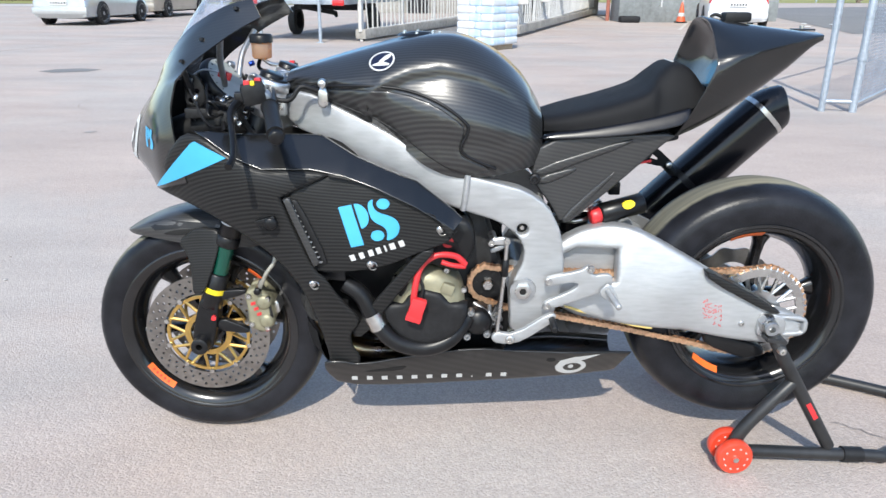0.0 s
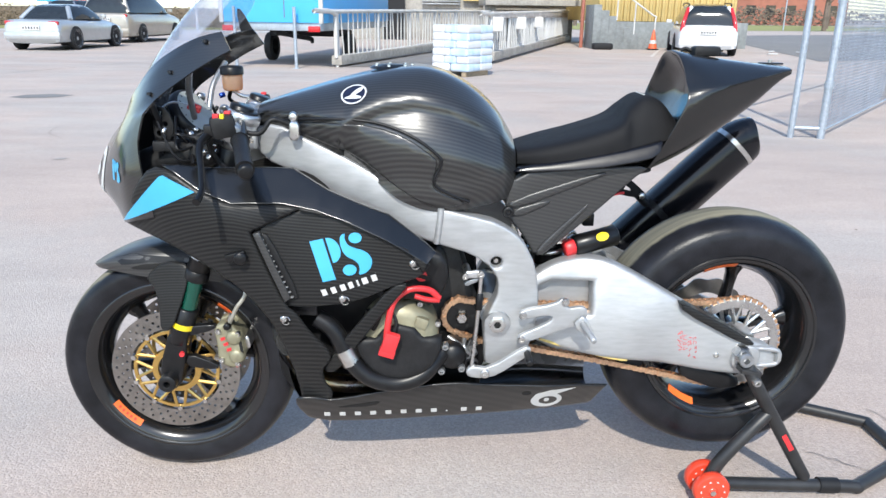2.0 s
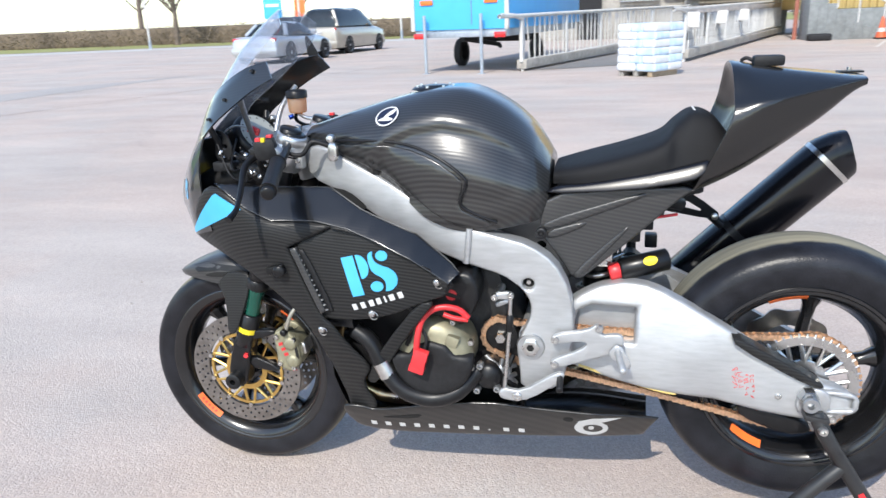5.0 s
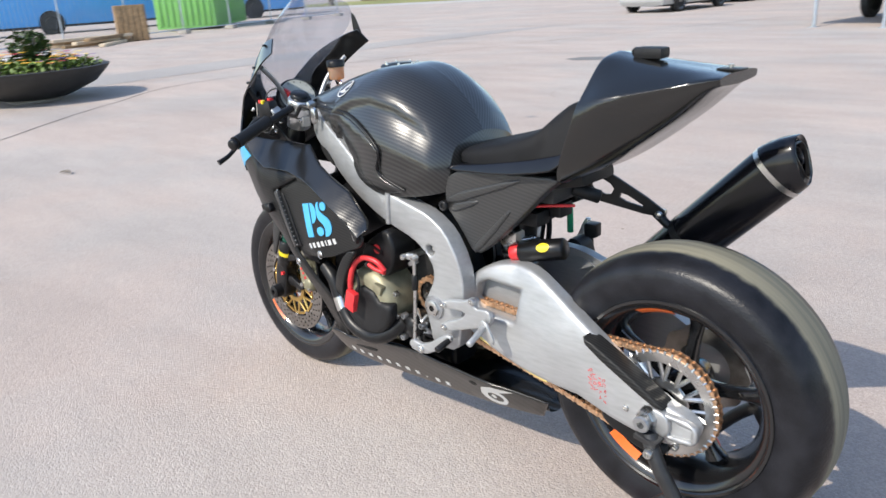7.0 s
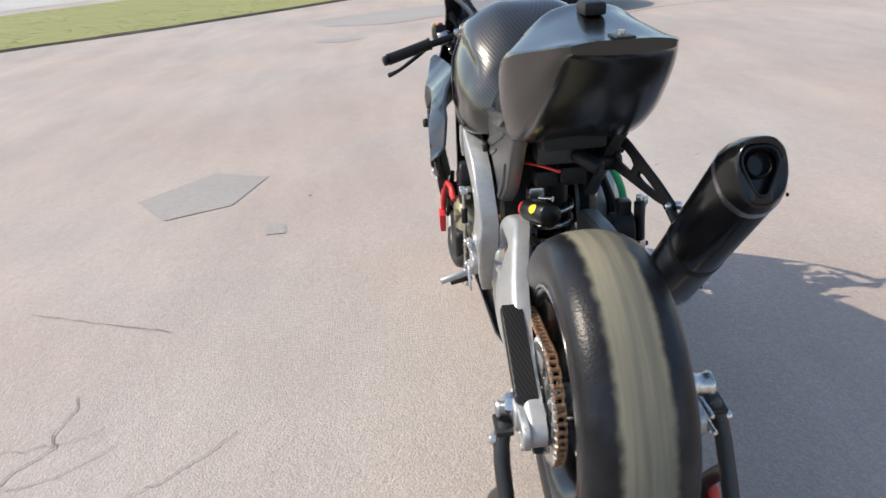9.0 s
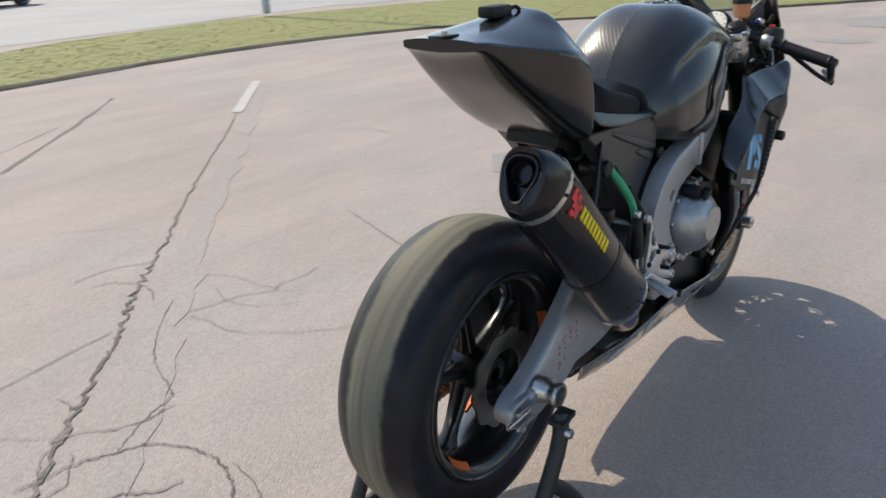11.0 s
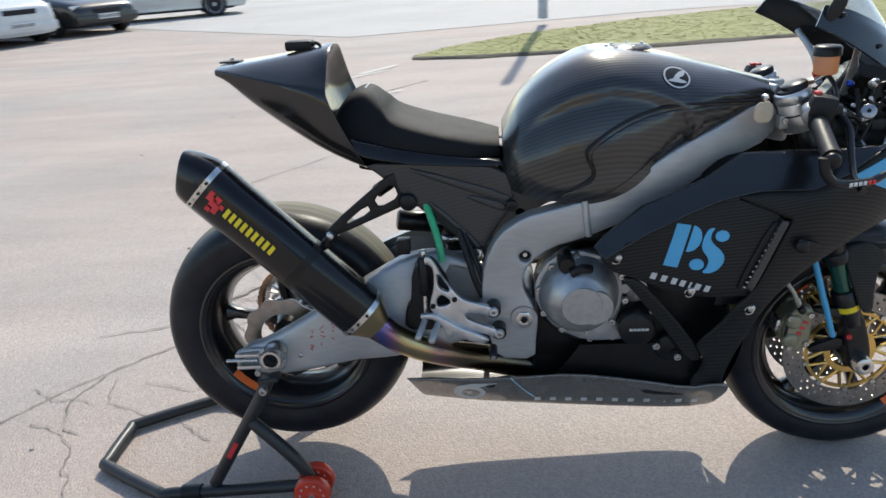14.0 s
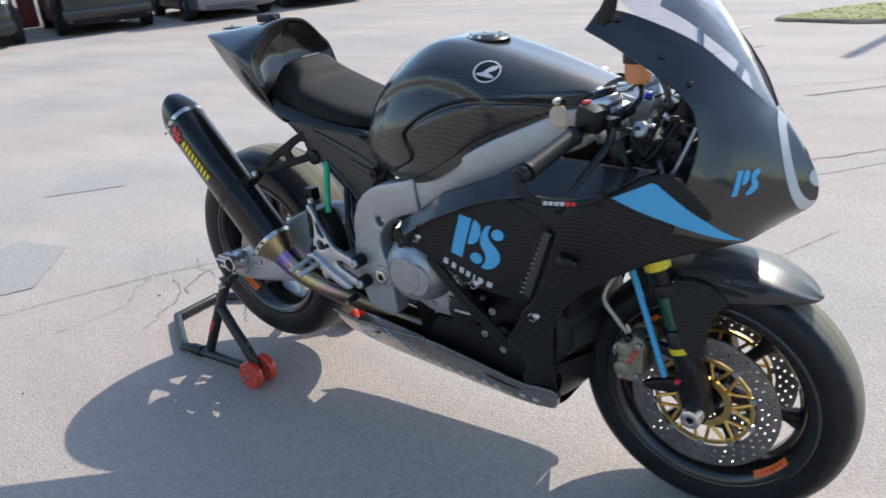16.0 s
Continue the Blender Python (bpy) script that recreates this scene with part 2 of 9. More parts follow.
def part(name, bm, mat, parent=None, label="", sharp=50):
    """Links a bmesh as one mesh under a thing or a part."""
    bmesh.ops.recalc_face_normals(bm, faces=bm.faces)
    me = bpy.data.meshes.new(name)
    bm.to_mesh(me)
    bm.free()
    for m in mat if isinstance(mat, (list, tuple)) else (mat,):
        me.materials.append(m)
    me.shade_smooth()
    me.set_sharp_from_angle(angle=radians(sharp))
    ob = new(name, me)
    if parent:
        ob.parent = parent
    if label:
        tagged(ob, label)
    return ob


def thing(name, label, category, at=(0, 0, 0), turn=0.0, group="", kind=""):
    ob = new(name)
    ob.matrix_world = pose(*at, 0, 0, turn)
    return tagged(ob, label, category, group, kind)


def spline(pts, n=6, closed=False):
    """Points on a smooth curve through pts."""
    p = [np.array(q, float) for q in pts]
    k, out = len(p), []
    for i in range(k if closed else k - 1):
        a, b, c, d = ((p[(i - 1) % k], p[i], p[(i + 1) % k], p[(i + 2) % k]) if closed else
                      (p[max(i - 1, 0)], p[i], p[i + 1], p[min(i + 2, k - 1)]))
        for s in range(n):
            t = s / n
            out.append(0.5 * (2 * b + (c - a) * t + (2 * a - 5 * b + 4 * c - d) * t * t + (3 * b - a - 3 * c + d) * t ** 3))
    if not closed:
        out.append(p[-1])
    return out


def rounded(loop, times=2):
    """A closed outline with its corners cut round."""
    p = [np.array(q, float) for q in loop]
    for _ in range(times):
        q = []
        for i in range(len(p)):
            a, b = p[i], p[(i + 1) % len(p)]
            q += [a * 0.78 + b * 0.22, a * 0.22 + b * 0.78]
        p = q
    return p


def tube(bm, pts, radius, seg=10, smooth=5, closed=False, cap=True):
    """A round bar along pts; radius may be a number or one per point."""
    rad = [radius] * len(pts) if isinstance(radius, (int, float)) else list(radius)
    if smooth > 1 and len(pts) > 2:
        path = spline([(*q, r) for q, r in zip(pts, rad)], smooth, closed)
    else:
        path = [np.array((*q, r), float) for q, r in zip(pts, rad)]
    rings, up = [], None
    k = len(path)
    for i, q in enumerate(path):
        a, b = (path[(i - 1) % k], path[(i + 1) % k]) if closed else (path[max(i - 1, 0)], path[min(i + 1, k - 1)])
        d = Vector(b[:3] - a[:3]).normalized()
        if up is None:
            up = d.orthogonal().normalized()
        up = (up - d * up.dot(d)).normalized()
        side = d.cross(up)
        rings.append([bm.verts.new(Vector(q[:3]) + (up * math.cos(w) + side * math.sin(w)) * q[3]) for w in (2 * math.pi * j / seg for j in range(seg))])
    for i in range(k if closed else k - 1):
        a, b = rings[i], rings[(i + 1) % k]
        for j in range(seg):
            bm.faces.new((a[j], a[(j + 1) % seg], b[(j + 1) % seg], b[j]))
    if cap and not closed:
        bm.faces.new(rings[0][::-1])
        bm.faces.new(rings[-1])
    return bm


def bar(pts, radius, seg=10, smooth=5, closed=False):
    return tube(bmesh.new(), pts, radius, seg, smooth, closed)


def rod(a, b, radius, seg=16, bevel=0.0, bm=None):
    """A straight round bar from a to b, its ends chamfered."""
    bm = bm or bmesh.new()
    a, b = Vector(a), Vector(b)
    d = (b - a).normalized()
    if bevel:
        pts = [(a, radius - bevel), (a + d * bevel, radius), (b - d * bevel, radius), (b, radius - bevel)]
    else:
        pts = [(a, radius), (b, radius)]
    return tube(bm, [p for p, _ in pts], [r for _, r in pts], seg, 1)


def lathe(profile, seg=48, centre=(0, 0, 0), closed=True, bm=None, axis="y"):
    """Turns a profile of (radius, height) round an axis."""
    bm = bm or bmesh.new()
    rings = []
    for r, h in profile:
        ring = []
        for j in range(seg):
            w = 2 * math.pi * j / seg
            c, s = r * math.cos(w), r * math.sin(w)
            v = {"y": (c, h, s), "z": (c, s, h), "x": (h, c, s)}[axis]
            ring.append(bm.verts.new(Vector(v) + Vector(centre)))
        rings.append(ring)
    k = len(rings)
    for i in range(k if closed else k - 1):
        a, b = rings[i], rings[(i + 1) % k]
        for j in range(seg):
            bm.faces.new((a[j], a[(j + 1) % seg], b[(j + 1) % seg], b[j]))
    return bm


def box(size, at=(0, 0, 0), bevel=0.0, turn=None, bm=None, segs=2):
    bm = bm or bmesh.new()
    made = bmesh.ops.create_cube(bm, size=1.0)["verts"]
    m = Matrix.Translation(at) @ (turn.to_4x4() if turn else Matrix()) @ Matrix.Diagonal((*size, 1))
    bmesh.ops.transform(bm, matrix=m, verts=made)
    if bevel:
        es = {e for v in made for e in v.link_edges}
        bmesh.ops.bevel(bm, geom=list(es), offset=bevel, segments=segs, affect="EDGES", profile=0.6)
    return bm


def inside(p, loop):
    hit, n = False, len(loop)
    for i in range(n):
        (x1, y1), (x2, y2) = loop[i][:2], loop[(i + 1) % n][:2]
        if (y1 > p[1]) != (y2 > p[1]) and p[0] < (x2 - x1) * (p[1] - y1) / (y2 - y1) + x1:
            hit = not hit
    return hit


def dist_to(p, loops):
    best = 9.0
    for a in loops:
        b = np.roll(a, -1, 0)
        d = b - a
        t = np.clip(((p - a) * d).sum(1) / np.maximum((d * d).sum(1), 1e-12), 0, 1)
        best = min(best, np.hypot(*((a + d * t[:, None]) - p).T).min())
    return best


def panel(outline, depth, thick, side=-1, step=0.03, edge=0.004, smooth=1, holes=(), bm=None):
    """A sheet of shape outline (x, z) whose outer face lies at |y| = depth(x, z), with rounded rim and the given thickness."""
    bm = bm or bmesh.new()
    f = depth if callable(depth) else (lambda x, z: depth)
    loops = [np.array(rounded(o, smooth)) if smooth else np.array(o, float) for o in (outline, *holes)]
    fine = min(step, max(0.008, edge * 1.1)) if edge else step
    pts, cons = [], []
    for lp in loops:
        dense = []
        for a, b in zip(lp, np.roll(lp, -1, 0)):
            k = max(1, int(np.hypot(*(b - a)) / fine + 0.5))
            dense += [a + (b - a) * i / k for i in range(k)]
        base = len(pts)
        pts += dense
        cons += [(base + i, base + (i + 1) % len(dense)) for i in range(len(dense))]
    rim = len(pts)
    ok = lambda p: inside(p, loops[0]) and not any(inside(p, h) for h in loops[1:])
    if edge:
        # rows of points set in from the rim, one under each rim point
        base = 0
        for lp in loops:
            n = 0
            for a, b in zip(lp, np.roll(lp, -1, 0)):
                n += max(1, int(np.hypot(*(b - a)) / fine + 0.5))
            ring = np.array(pts[base:base + n])
            base += n
            d = np.roll(ring, -1, 0) - np.roll(ring, 1, 0)
            nrm = np.c_[-d[:, 1], d[:, 0]] / np.maximum(np.hypot(*d.T), 1e-9)[:, None]
            area = np.sum(ring[:, 0] * np.roll(ring[:, 1], -1) - ring[:, 1] * np.roll(ring[:, 0], -1))
            way = (1 if area > 0 else -1) * (1 if lp is loops[0] else -1)
            for off in (edge * 0.12, edge * 0.45, edge * 1.02):
                for p, q in zip(ring, nrm):
                    m = p + q * way * off
                    if ok(m) and dist_to(m, loops) > off * 0.93:
                        pts.append(m)
    lo, hi = loops[0].min(0), loops[0].max(0)
    for i in range(int((hi[0] - lo[0]) / step) + 2):
        for j in range(int((hi[1] - lo[1]) / step) + 2):
            q = lo + np.array((i + 0.5 * (j % 2), j)) * step
            if ok(q) and dist_to(q, loops) > max(edge * 1.4, step * 0.4):
                pts.append(q)
    vs, _, tris, *_ = delaunay_2d_cdt([Vector(p) for p in pts], cons, [], 0, 1e-6)
    vs = [np.array(v) for v in vs]
    keep = [t for t in tris if ok(sum(vs[i] for i in t) / 3)]
    used = sorted({i for t in keep for i in t})
    front, back = {}, {}
    for i in used:
        x, z = vs[i]
        y = f(x, z)
        d = dist_to(vs[i], loops) if edge else 1
        drop = edge * (1 - math.sqrt(max(0, 1 - (1 - min(d, edge) / edge) ** 2))) if edge else 0
        front[i] = bm.verts.new((x, side * (y - drop), z))
        back[i] = bm.verts.new((x, side * (y - thick), z))
    count = {}
    for t in keep:
        try:
            bm.faces.new([front[i] for i in t])
            bm.faces.new([back[i] for i in reversed(t)])
        except ValueError:
            continue
        for a, b in zip(t, (*t[1:], t[0])):
            count[(min(a, b), max(a, b))] = count.get((min(a, b), max(a, b)), 0) + 1
    for (a, b), c in count.items():
        if c == 1:
            bm.faces.new((front[a], front[b], back[b], back[a]))
    return bm


def blend(ctrl):
    """A smooth |y| over (x, z) through a few known places."""
    c = np.array(ctrl, float)
    p, v = c[:, :2], c[:, 2]
    r = np.hypot(*(p[:, None] - p[None]).transpose(2, 0, 1))
    n = len(p)
    a = np.zeros((n + 3, n + 3))
    a[:n, :n] = r + np.eye(n) * 0.01
    a[:n, n:] = np.c_[np.ones(n), p]
    a[n:, :n] = a[:n, n:].T
    w = np.linalg.solve(a, np.r_[v, 0, 0, 0])
    return lambda x, z: float(w[:n] @ np.hypot(p[:, 0] - x, p[:, 1] - z) + w[n] + w[n + 1] * x + w[n + 2] * z)


def skin(stations, nu=6, nv=6, mirror=True, bm=None, caps=(True, True)):
    """A body through cross sections; each is a half curve of (x, y, z) from the middle outwards, then mirrored."""
    bm = bm or bmesh.new()
    rows = [spline(s, nv) for s in stations]
    cols = [spline([r[j] for r in rows], nu) for j in range(len(rows[0]))]
    grid = [[c[i] for c in cols] for i in range(len(cols[0]))]
    if mirror:
        grid = [[*[(q[0], -q[1], q[2]) for q in reversed(r)][:-1], *r] for r in grid]
    vs = [[bm.verts.new(Vector(q)) for q in r] for r in grid]
    for a, b in zip(vs, vs[1:]):
        for j in range(len(a) - 1):
            bm.faces.new((a[j], a[j + 1], b[j + 1], b[j]))
    if caps[0]:
        bm.faces.new(vs[0][::-1])
    if caps[1]:
        bm.faces.new(vs[-1])
    bmesh.ops.remove_doubles(bm, verts=bm.verts, dist=1e-5)
    return bm


def body(profiles, **kw):
    """skin() from rows of an x and a half profile of (y, z)."""
    return skin([[(x, y, z) for y, z in prof] for x, prof in profiles], **kw)


def cast_on(ob, side=-1, lift=0.001):
    """|y| of the outer face of ob at (x, z), a little lifted."""
    tree = BVHTree.FromPolygons([v.co for v in ob.data.vertices], [p.vertices[:] for p in ob.data.polygons])
    last = [0.2]

    def f(x, z):
        hit = tree.ray_cast(Vector((x, side * 2, z)), Vector((0, -side, 0)))[0]
        if hit is not None:
            last[0] = abs(hit.y) + lift
        return last[0]
    return f


def circle(cx, cz, r, n=16, squash=1.0):
    return [(cx + r * math.cos(2 * math.pi * i / n), cz + r * squash * math.sin(2 * math.pi * i / n)) for i in range(n)]


def placed(loop, o, u, v):
    return [(o[0] + a * u[0] + b * v[0], o[1] + a * u[1] + b * v[1]) for a, b in loop]


def bolt(at, side=-1, r=0.008, h=0.005, mat=None, parent=None, name="bolt"):
    """A cap screw with a dished head."""
    bm = lathe([(r * 0.35, side * h * 0.4), (r * 0.5, side * h), (r * 0.85, side * h), (r, side * h * 0.7), (r, -side * 0.004)], 14, at, closed=False)
    bm.faces.new([v for v in bm.verts][:14])
    return part(name, bm, mat or STEEL, parent)


def cast_both(obs, side=-1, lift=0.001):
    """|y| of the outermost face of several objects at (x, z)."""
    trees = [BVHTree.FromPolygons([v.co for v in o.data.vertices], [p.vertices[:] for p in o.data.polygons]) for o in obs]
    last = [0.2]

    def f(x, z):
        hits = [h for h in (t.ray_cast(Vector((x, side * 2, z)), Vector((0, -side, 0)))[0] for t in trees) if h is not None]
        if hits:
            last[0] = max(abs(h.y) for h in hits) + lift
        return last[0]
    return f


def film(loop, at, u, v, ob, lift=0.0012, step=0.008, holes=()):
    """A film of outline loop in the plane of u and v, laid on to the face of ob under it."""
    u, v, at = Vector(u), Vector(v), Vector(at)
    n = u.cross(v).normalized()
    tree = BVHTree.FromPolygons([q.co for q in ob.data.vertices], [p.vertices[:] for p in ob.data.polygons])
    pts, cons = [], []
    for lp in (loop, *holes):
        dense = []
        for a, b in zip(lp, [*lp[1:], lp[0]]):
            a, b = np.array(a, float), np.array(b, float)
            k = max(1, int(np.hypot(*(b - a)) * u.length / step + 0.5))
            dense += [a + (b - a) * i / k for i in range(k)]
        cons += [(len(pts) + i, len(pts) + (i + 1) % len(dense)) for i in range(len(dense))]
        pts += dense
    ok = lambda p: inside(p, loop) and not any(inside(p, h) for h in holes)
    lo, hi = np.min(loop, 0), np.max(loop, 0)
    g = step / u.length
    pts += [np.array((x, y)) for x in np.arange(lo[0], hi[0], g) for y in np.arange(lo[1], hi[1], g) if ok((x, y))]
    vs, _, tris, *_ = delaunay_2d_cdt([Vector(p) for p in pts], cons, [], 0, 1e-6)
    bm, out = bmesh.new(), {}
    for i, p in enumerate(vs):
        q = at + u * p.x + v * p.y
        hit = tree.ray_cast(q + n * 0.3, -n)[0]
        out[i] = bm.verts.new((hit if hit is not None else q) + n * lift)
    for t in tris:
        if ok(sum((vs[i] for i in t), Vector((0, 0))) / 3):
            bm.faces.new([out[i] for i in t])
    for w in [w for w in bm.verts if not w.link_faces]:
        bm.verts.remove(w)
    return bm


# ---- ground ----
def sheet(name, loop, z, mat, label, category, parent=None, thick=0.0, kind="structure"):
    """A flat piece of ground of shape loop (x, y), its top at z."""
    bm = bmesh.new()
    top = [bm.verts.new((x, y, z)) for x, y in loop]
    bm.faces.new(top)
    if thick:
        low = [bm.verts.new((x, y, z - thick)) for x, y in loop]
        for i in range(len(loop)):
            j = (i + 1) % len(loop)
            bm.faces.new((top[i], top[j], low[j], low[i]))
    bmesh.ops.triangulate(bm, faces=[f for f in bm.faces if len(f.verts) > 4])
    return tagged(part(name, bm, mat, parent), label, category, kind=kind)


def ribbon(path, width, z, jitter=0.0, seed=0, n=8):
    """A narrow uneven strip along path on the ground."""
    r = random.Random(seed)
    pts = spline([(x, y) for x, y in path], n)
    pts = [p + np.array((r.uniform(-jitter, jitter), r.uniform(-jitter, jitter))) for p in pts]
    bm, rows = bmesh.new(), []
    for i, p in enumerate(pts):
        d = pts[min(i + 1, len(pts) - 1)] - pts[max(i - 1, 0)]
        nn = np.array((-d[1], d[0])) / max(np.hypot(*d), 1e-6)
        w = width * r.uniform(0.35, 1.0) if jitter else width
        rows.append((bm.verts.new((*(p + nn * w / 2), z)), bm.verts.new((*(p - nn * w / 2), z))))
    for a, b in zip(rows, rows[1:]):
        bm.faces.new((a[0], a[1], b[1], b[0]))
    return bm


def asphalt(name, light, dark, grain=150.0):
    """Worn asphalt: stone grain, sand between, broad patches."""
    m = material(name, light, 0.88, 0, 0.12, grain, 0.006, 210, second=dark, spread=0.35, ramp=(0.36, 0.62))
    n, l = m.node_tree.nodes, m.node_tree.links
    tc, v = n.new("ShaderNodeTexCoord"), n.new("ShaderNodeTexVoronoi")
    v.inputs["Scale"].default_value = 165
    l.new(tc.outputs["Object"], v.inputs["Vector"])
    stone = n.new("ShaderNodeTexVoronoi")
    stone.inputs["Scale"].default_value = 165
    l.new(tc.outputs["Object"], stone.inputs["Vector"])
    bump = next(k for k in n if k.bl_idname == "ShaderNodeBump")
    bump.inputs["Distance"].default_value = 0.0020
    mix = n.new("ShaderNodeMath")
    mix.operation = "MULTIPLY_ADD"
    mix.inputs[1].default_value = -0.9
    l.new(stone.outputs["Distance"], mix.inputs[0])
    l.new(bump.inputs["Height"].links[0].from_socket, mix.inputs[2])
    l.new(mix.outputs[0], bump.inputs["Height"])
    mr = n.new("ShaderNodeMapRange")
    mr.inputs["From Min"].default_value, mr.inputs["From Max"].default_value = 0.0, 1.0
    mr.inputs["To Min"].default_value, mr.inputs["To Max"].default_value = 0.88, 1.13
    sp = n.new("ShaderNodeSeparateColor")
    l.new(v.outputs["Color"], sp.inputs[0])
    l.new(sp.outputs[0], mr.inputs["Value"])
    mx = n.new("ShaderNodeMix")
    mx.data_type, mx.blend_type = "RGBA", "MULTIPLY"
    mx.inputs["Factor"].default_value = 1.0
    p = n["Principled BSDF"]
    old = p.inputs["Base Color"].links[0].from_socket
    l.new(old, mx.inputs["A"])
    l.new(mr.outputs[0], mx.inputs["B"])
    l.new(mx.outputs["Result"], p.inputs["Base Color"])
    return m


GROUND = asphalt("worn_pink_asphalt", (0.448, 0.368, 0.322), (0.362, 0.297, 0.261))
gn, gl = GROUND.node_tree.nodes, GROUND.node_tree.links
gtc, gnz, gmr, gmx = (gn.new("ShaderNode" + k) for k in ("TexCoord", "TexNoise", "MapRange", "Mix"))
gnz.inputs["Scale"].default_value, gnz.inputs["Detail"].default_value, gnz.inputs["Roughness"].default_value = 0.42, 7, 0.62
gl.new(gtc.outputs["Object"], gnz.inputs["Vector"])
gl.new(gnz.outputs["Fac"], gmr.inputs["Value"])
gmr.inputs["From Min"].default_value, gmr.inputs["From Max"].default_value, gmr.inputs["To Max"].default_value = 0.44, 0.58, 1.0
gmx.data_type, gmx.blend_type = "RGBA", "MULTIPLY"
gl.new(gmr.outputs[0], gmx.inputs["Factor"])
gl.new(gn["Principled BSDF"].inputs["Base Color"].links[0].from_socket, gmx.inputs["A"])
gmx.inputs["B"].default_value = (0.92, 0.985, 1.02, 1)
gl.new(gmx.outputs["Result"], gn["Principled BSDF"].inputs["Base Color"])
# long pale and dark drifts left by water and tyres
dmp, dnz, dmr, dmx = (gn.new("ShaderNode" + k) for k in ("Mapping", "TexNoise", "MapRange", "Mix"))
dmp.inputs["Rotation"].default_value, dmp.inputs["Scale"].default_value = (0, 0, 0.75), (0.45, 1.5, 1)
dnz.inputs["Scale"].default_value, dnz.inputs["Detail"].default_value, dnz.inputs["Roughness"].default_value = 1.1, 9, 0.66
gl.new(gtc.outputs["Object"], dmp.inputs["Vector"])
gl.new(dmp.outputs[0], dnz.inputs["Vector"])
gl.new(dnz.outputs["Fac"], dmr.inputs["Value"])
for k, v in (("From Min", 0.34), ("From Max", 0.66), ("To Min", 0.88), ("To Max", 1.07)):
    dmr.inputs[k].default_value = v
dmx.data_type, dmx.blend_type = "RGBA", "MULTIPLY"
dmx.inputs["Factor"].default_value = 1.0
gl.new(gmx.outputs["Result"], dmx.inputs["A"])
gl.new(dmr.outputs[0], dmx.inputs["B"])
gl.new(dmx.outputs["Result"], gn["Principled BSDF"].inputs["Base Color"])
PATCH = asphalt("grey_asphalt_patch", (0.355, 0.328, 0.308), (0.28, 0.258, 0.242))
ROAD = asphalt("pale_road", (0.47, 0.45, 0.43), (0.36, 0.345, 0.33), 60)
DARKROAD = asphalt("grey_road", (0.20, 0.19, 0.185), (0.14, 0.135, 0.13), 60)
CRACK = material("crack_filled_with_dirt", (0.21, 0.18, 0.155), 0.95, 0, 0.4, 60, 0.004, 90)
HAIR = material("hairline_crack", (0.31, 0.262, 0.23), 0.95, 0, 0.35, 60)
SEAM = material("bitumen_seam", (0.16, 0.14, 0.125), 0.8, 0, 0.35, 50)
WORN_SEAM = asphalt("worn_sandy_seam", (0.41, 0.365, 0.335), (0.315, 0.275, 0.25))
LINE = material("worn_white_paint", (0.56, 0.53, 0.49), 0.7, 0, 0.3, 40, second=(0.42, 0.385, 0.36))
bm = bmesh.new()
bmesh.ops.create_grid(bm, x_segments=8, y_segments=8, size=600)
ground = tagged(part("ground", bm, GROUND), "pale pinkish worn asphalt yard with cracks", "ground", kind="structure")
for k, (w, path) in enumerate(((0.030, [(1.35, -0.83), (1.10, -1.10), (0.91, -1.30), (0.70, -1.50), (0.55, -1.69), (0.40, -1.86), (0.15, -2.10), (-0.22, -2.50)]), (0.018, [(-0.22, -2.50), (-0.80, -3.10), (-1.44, -3.73), (-2.02, -4.34)]),
                               (0.012, [(1.28, -0.98), (1.12, -0.95), (1.05, -0.91), (0.97, -0.86), (0.92, -0.72), (0.93, -0.60), (1.0, -0.50)]), (0.008, [(1.05, -0.91), (0.93, -0.98), (0.82, -1.02), (0.79, -1.06), (0.72, -1.25), (0.60, -1.42), (0.42, -1.60)]),
                               (0.008, [(-0.68, -1.74), (-0.56, -1.45), (-0.45, -1.18)]), (0.014, [(1.68, -2.56), (1.15, -3.3), (0.645, -3.99), (-0.95, -5.23)]), (0.008, [(1.58, -1.29), (1.21, -1.48), (0.69, -1.56)]),
                               (0.010, [(4.94, -0.96), (4.7, -1.5), (4.48, -1.99)]), (0.010, [(6.87, -1.85), (7.0, -2.9), (7.19, -4.06)]), (0.010, [(1.96, 0.42), (1.8, 0.08), (1.59, -0.29), (1.2, -0.7)]),
                               (0.008, [(-5.3, 8.1), (-4.0, 9.4), (-1.5, 10.8)]), (0.010, [(-3.4, 9.6), (-1.8, 11.3), (-0.3, 12.2)]), (0.006, [(0.9, -0.62), (0.95, -0.45), (1.1, -0.38)]))):
    tagged(part("ground_crack", ribbon(path, w * 0.6, 0.004, w * 0.5, k, 14), CRACK, ground), "dirt-filled jagged crack")
for k, (w, path) in enumerate(((0.17, [(1.24, -0.68), (0.55, -1.42), (-0.24, -2.32), (-1.42, -3.53), (-3.1, -5.30)]), (0.05, [(-0.05, -4.16), (-1.0, -5.1), (-1.9, -6.06)]), (0.04, [(1.53, -5.11), (1.1, -5.7), (0.74, -6.19)]), (0.035, [(-7.0, 0.9), (-8.5, 2.7), (-9.5, 5.0), (-7.9, 11.2), (-5.3, 17.8)]))):
    tagged(part("ground_seam", ribbon(path, w, 0.002, w * 0.12, 40 + k, 10), SEAM if k != 0 else WORN_SEAM, ground), "worn repair seam")
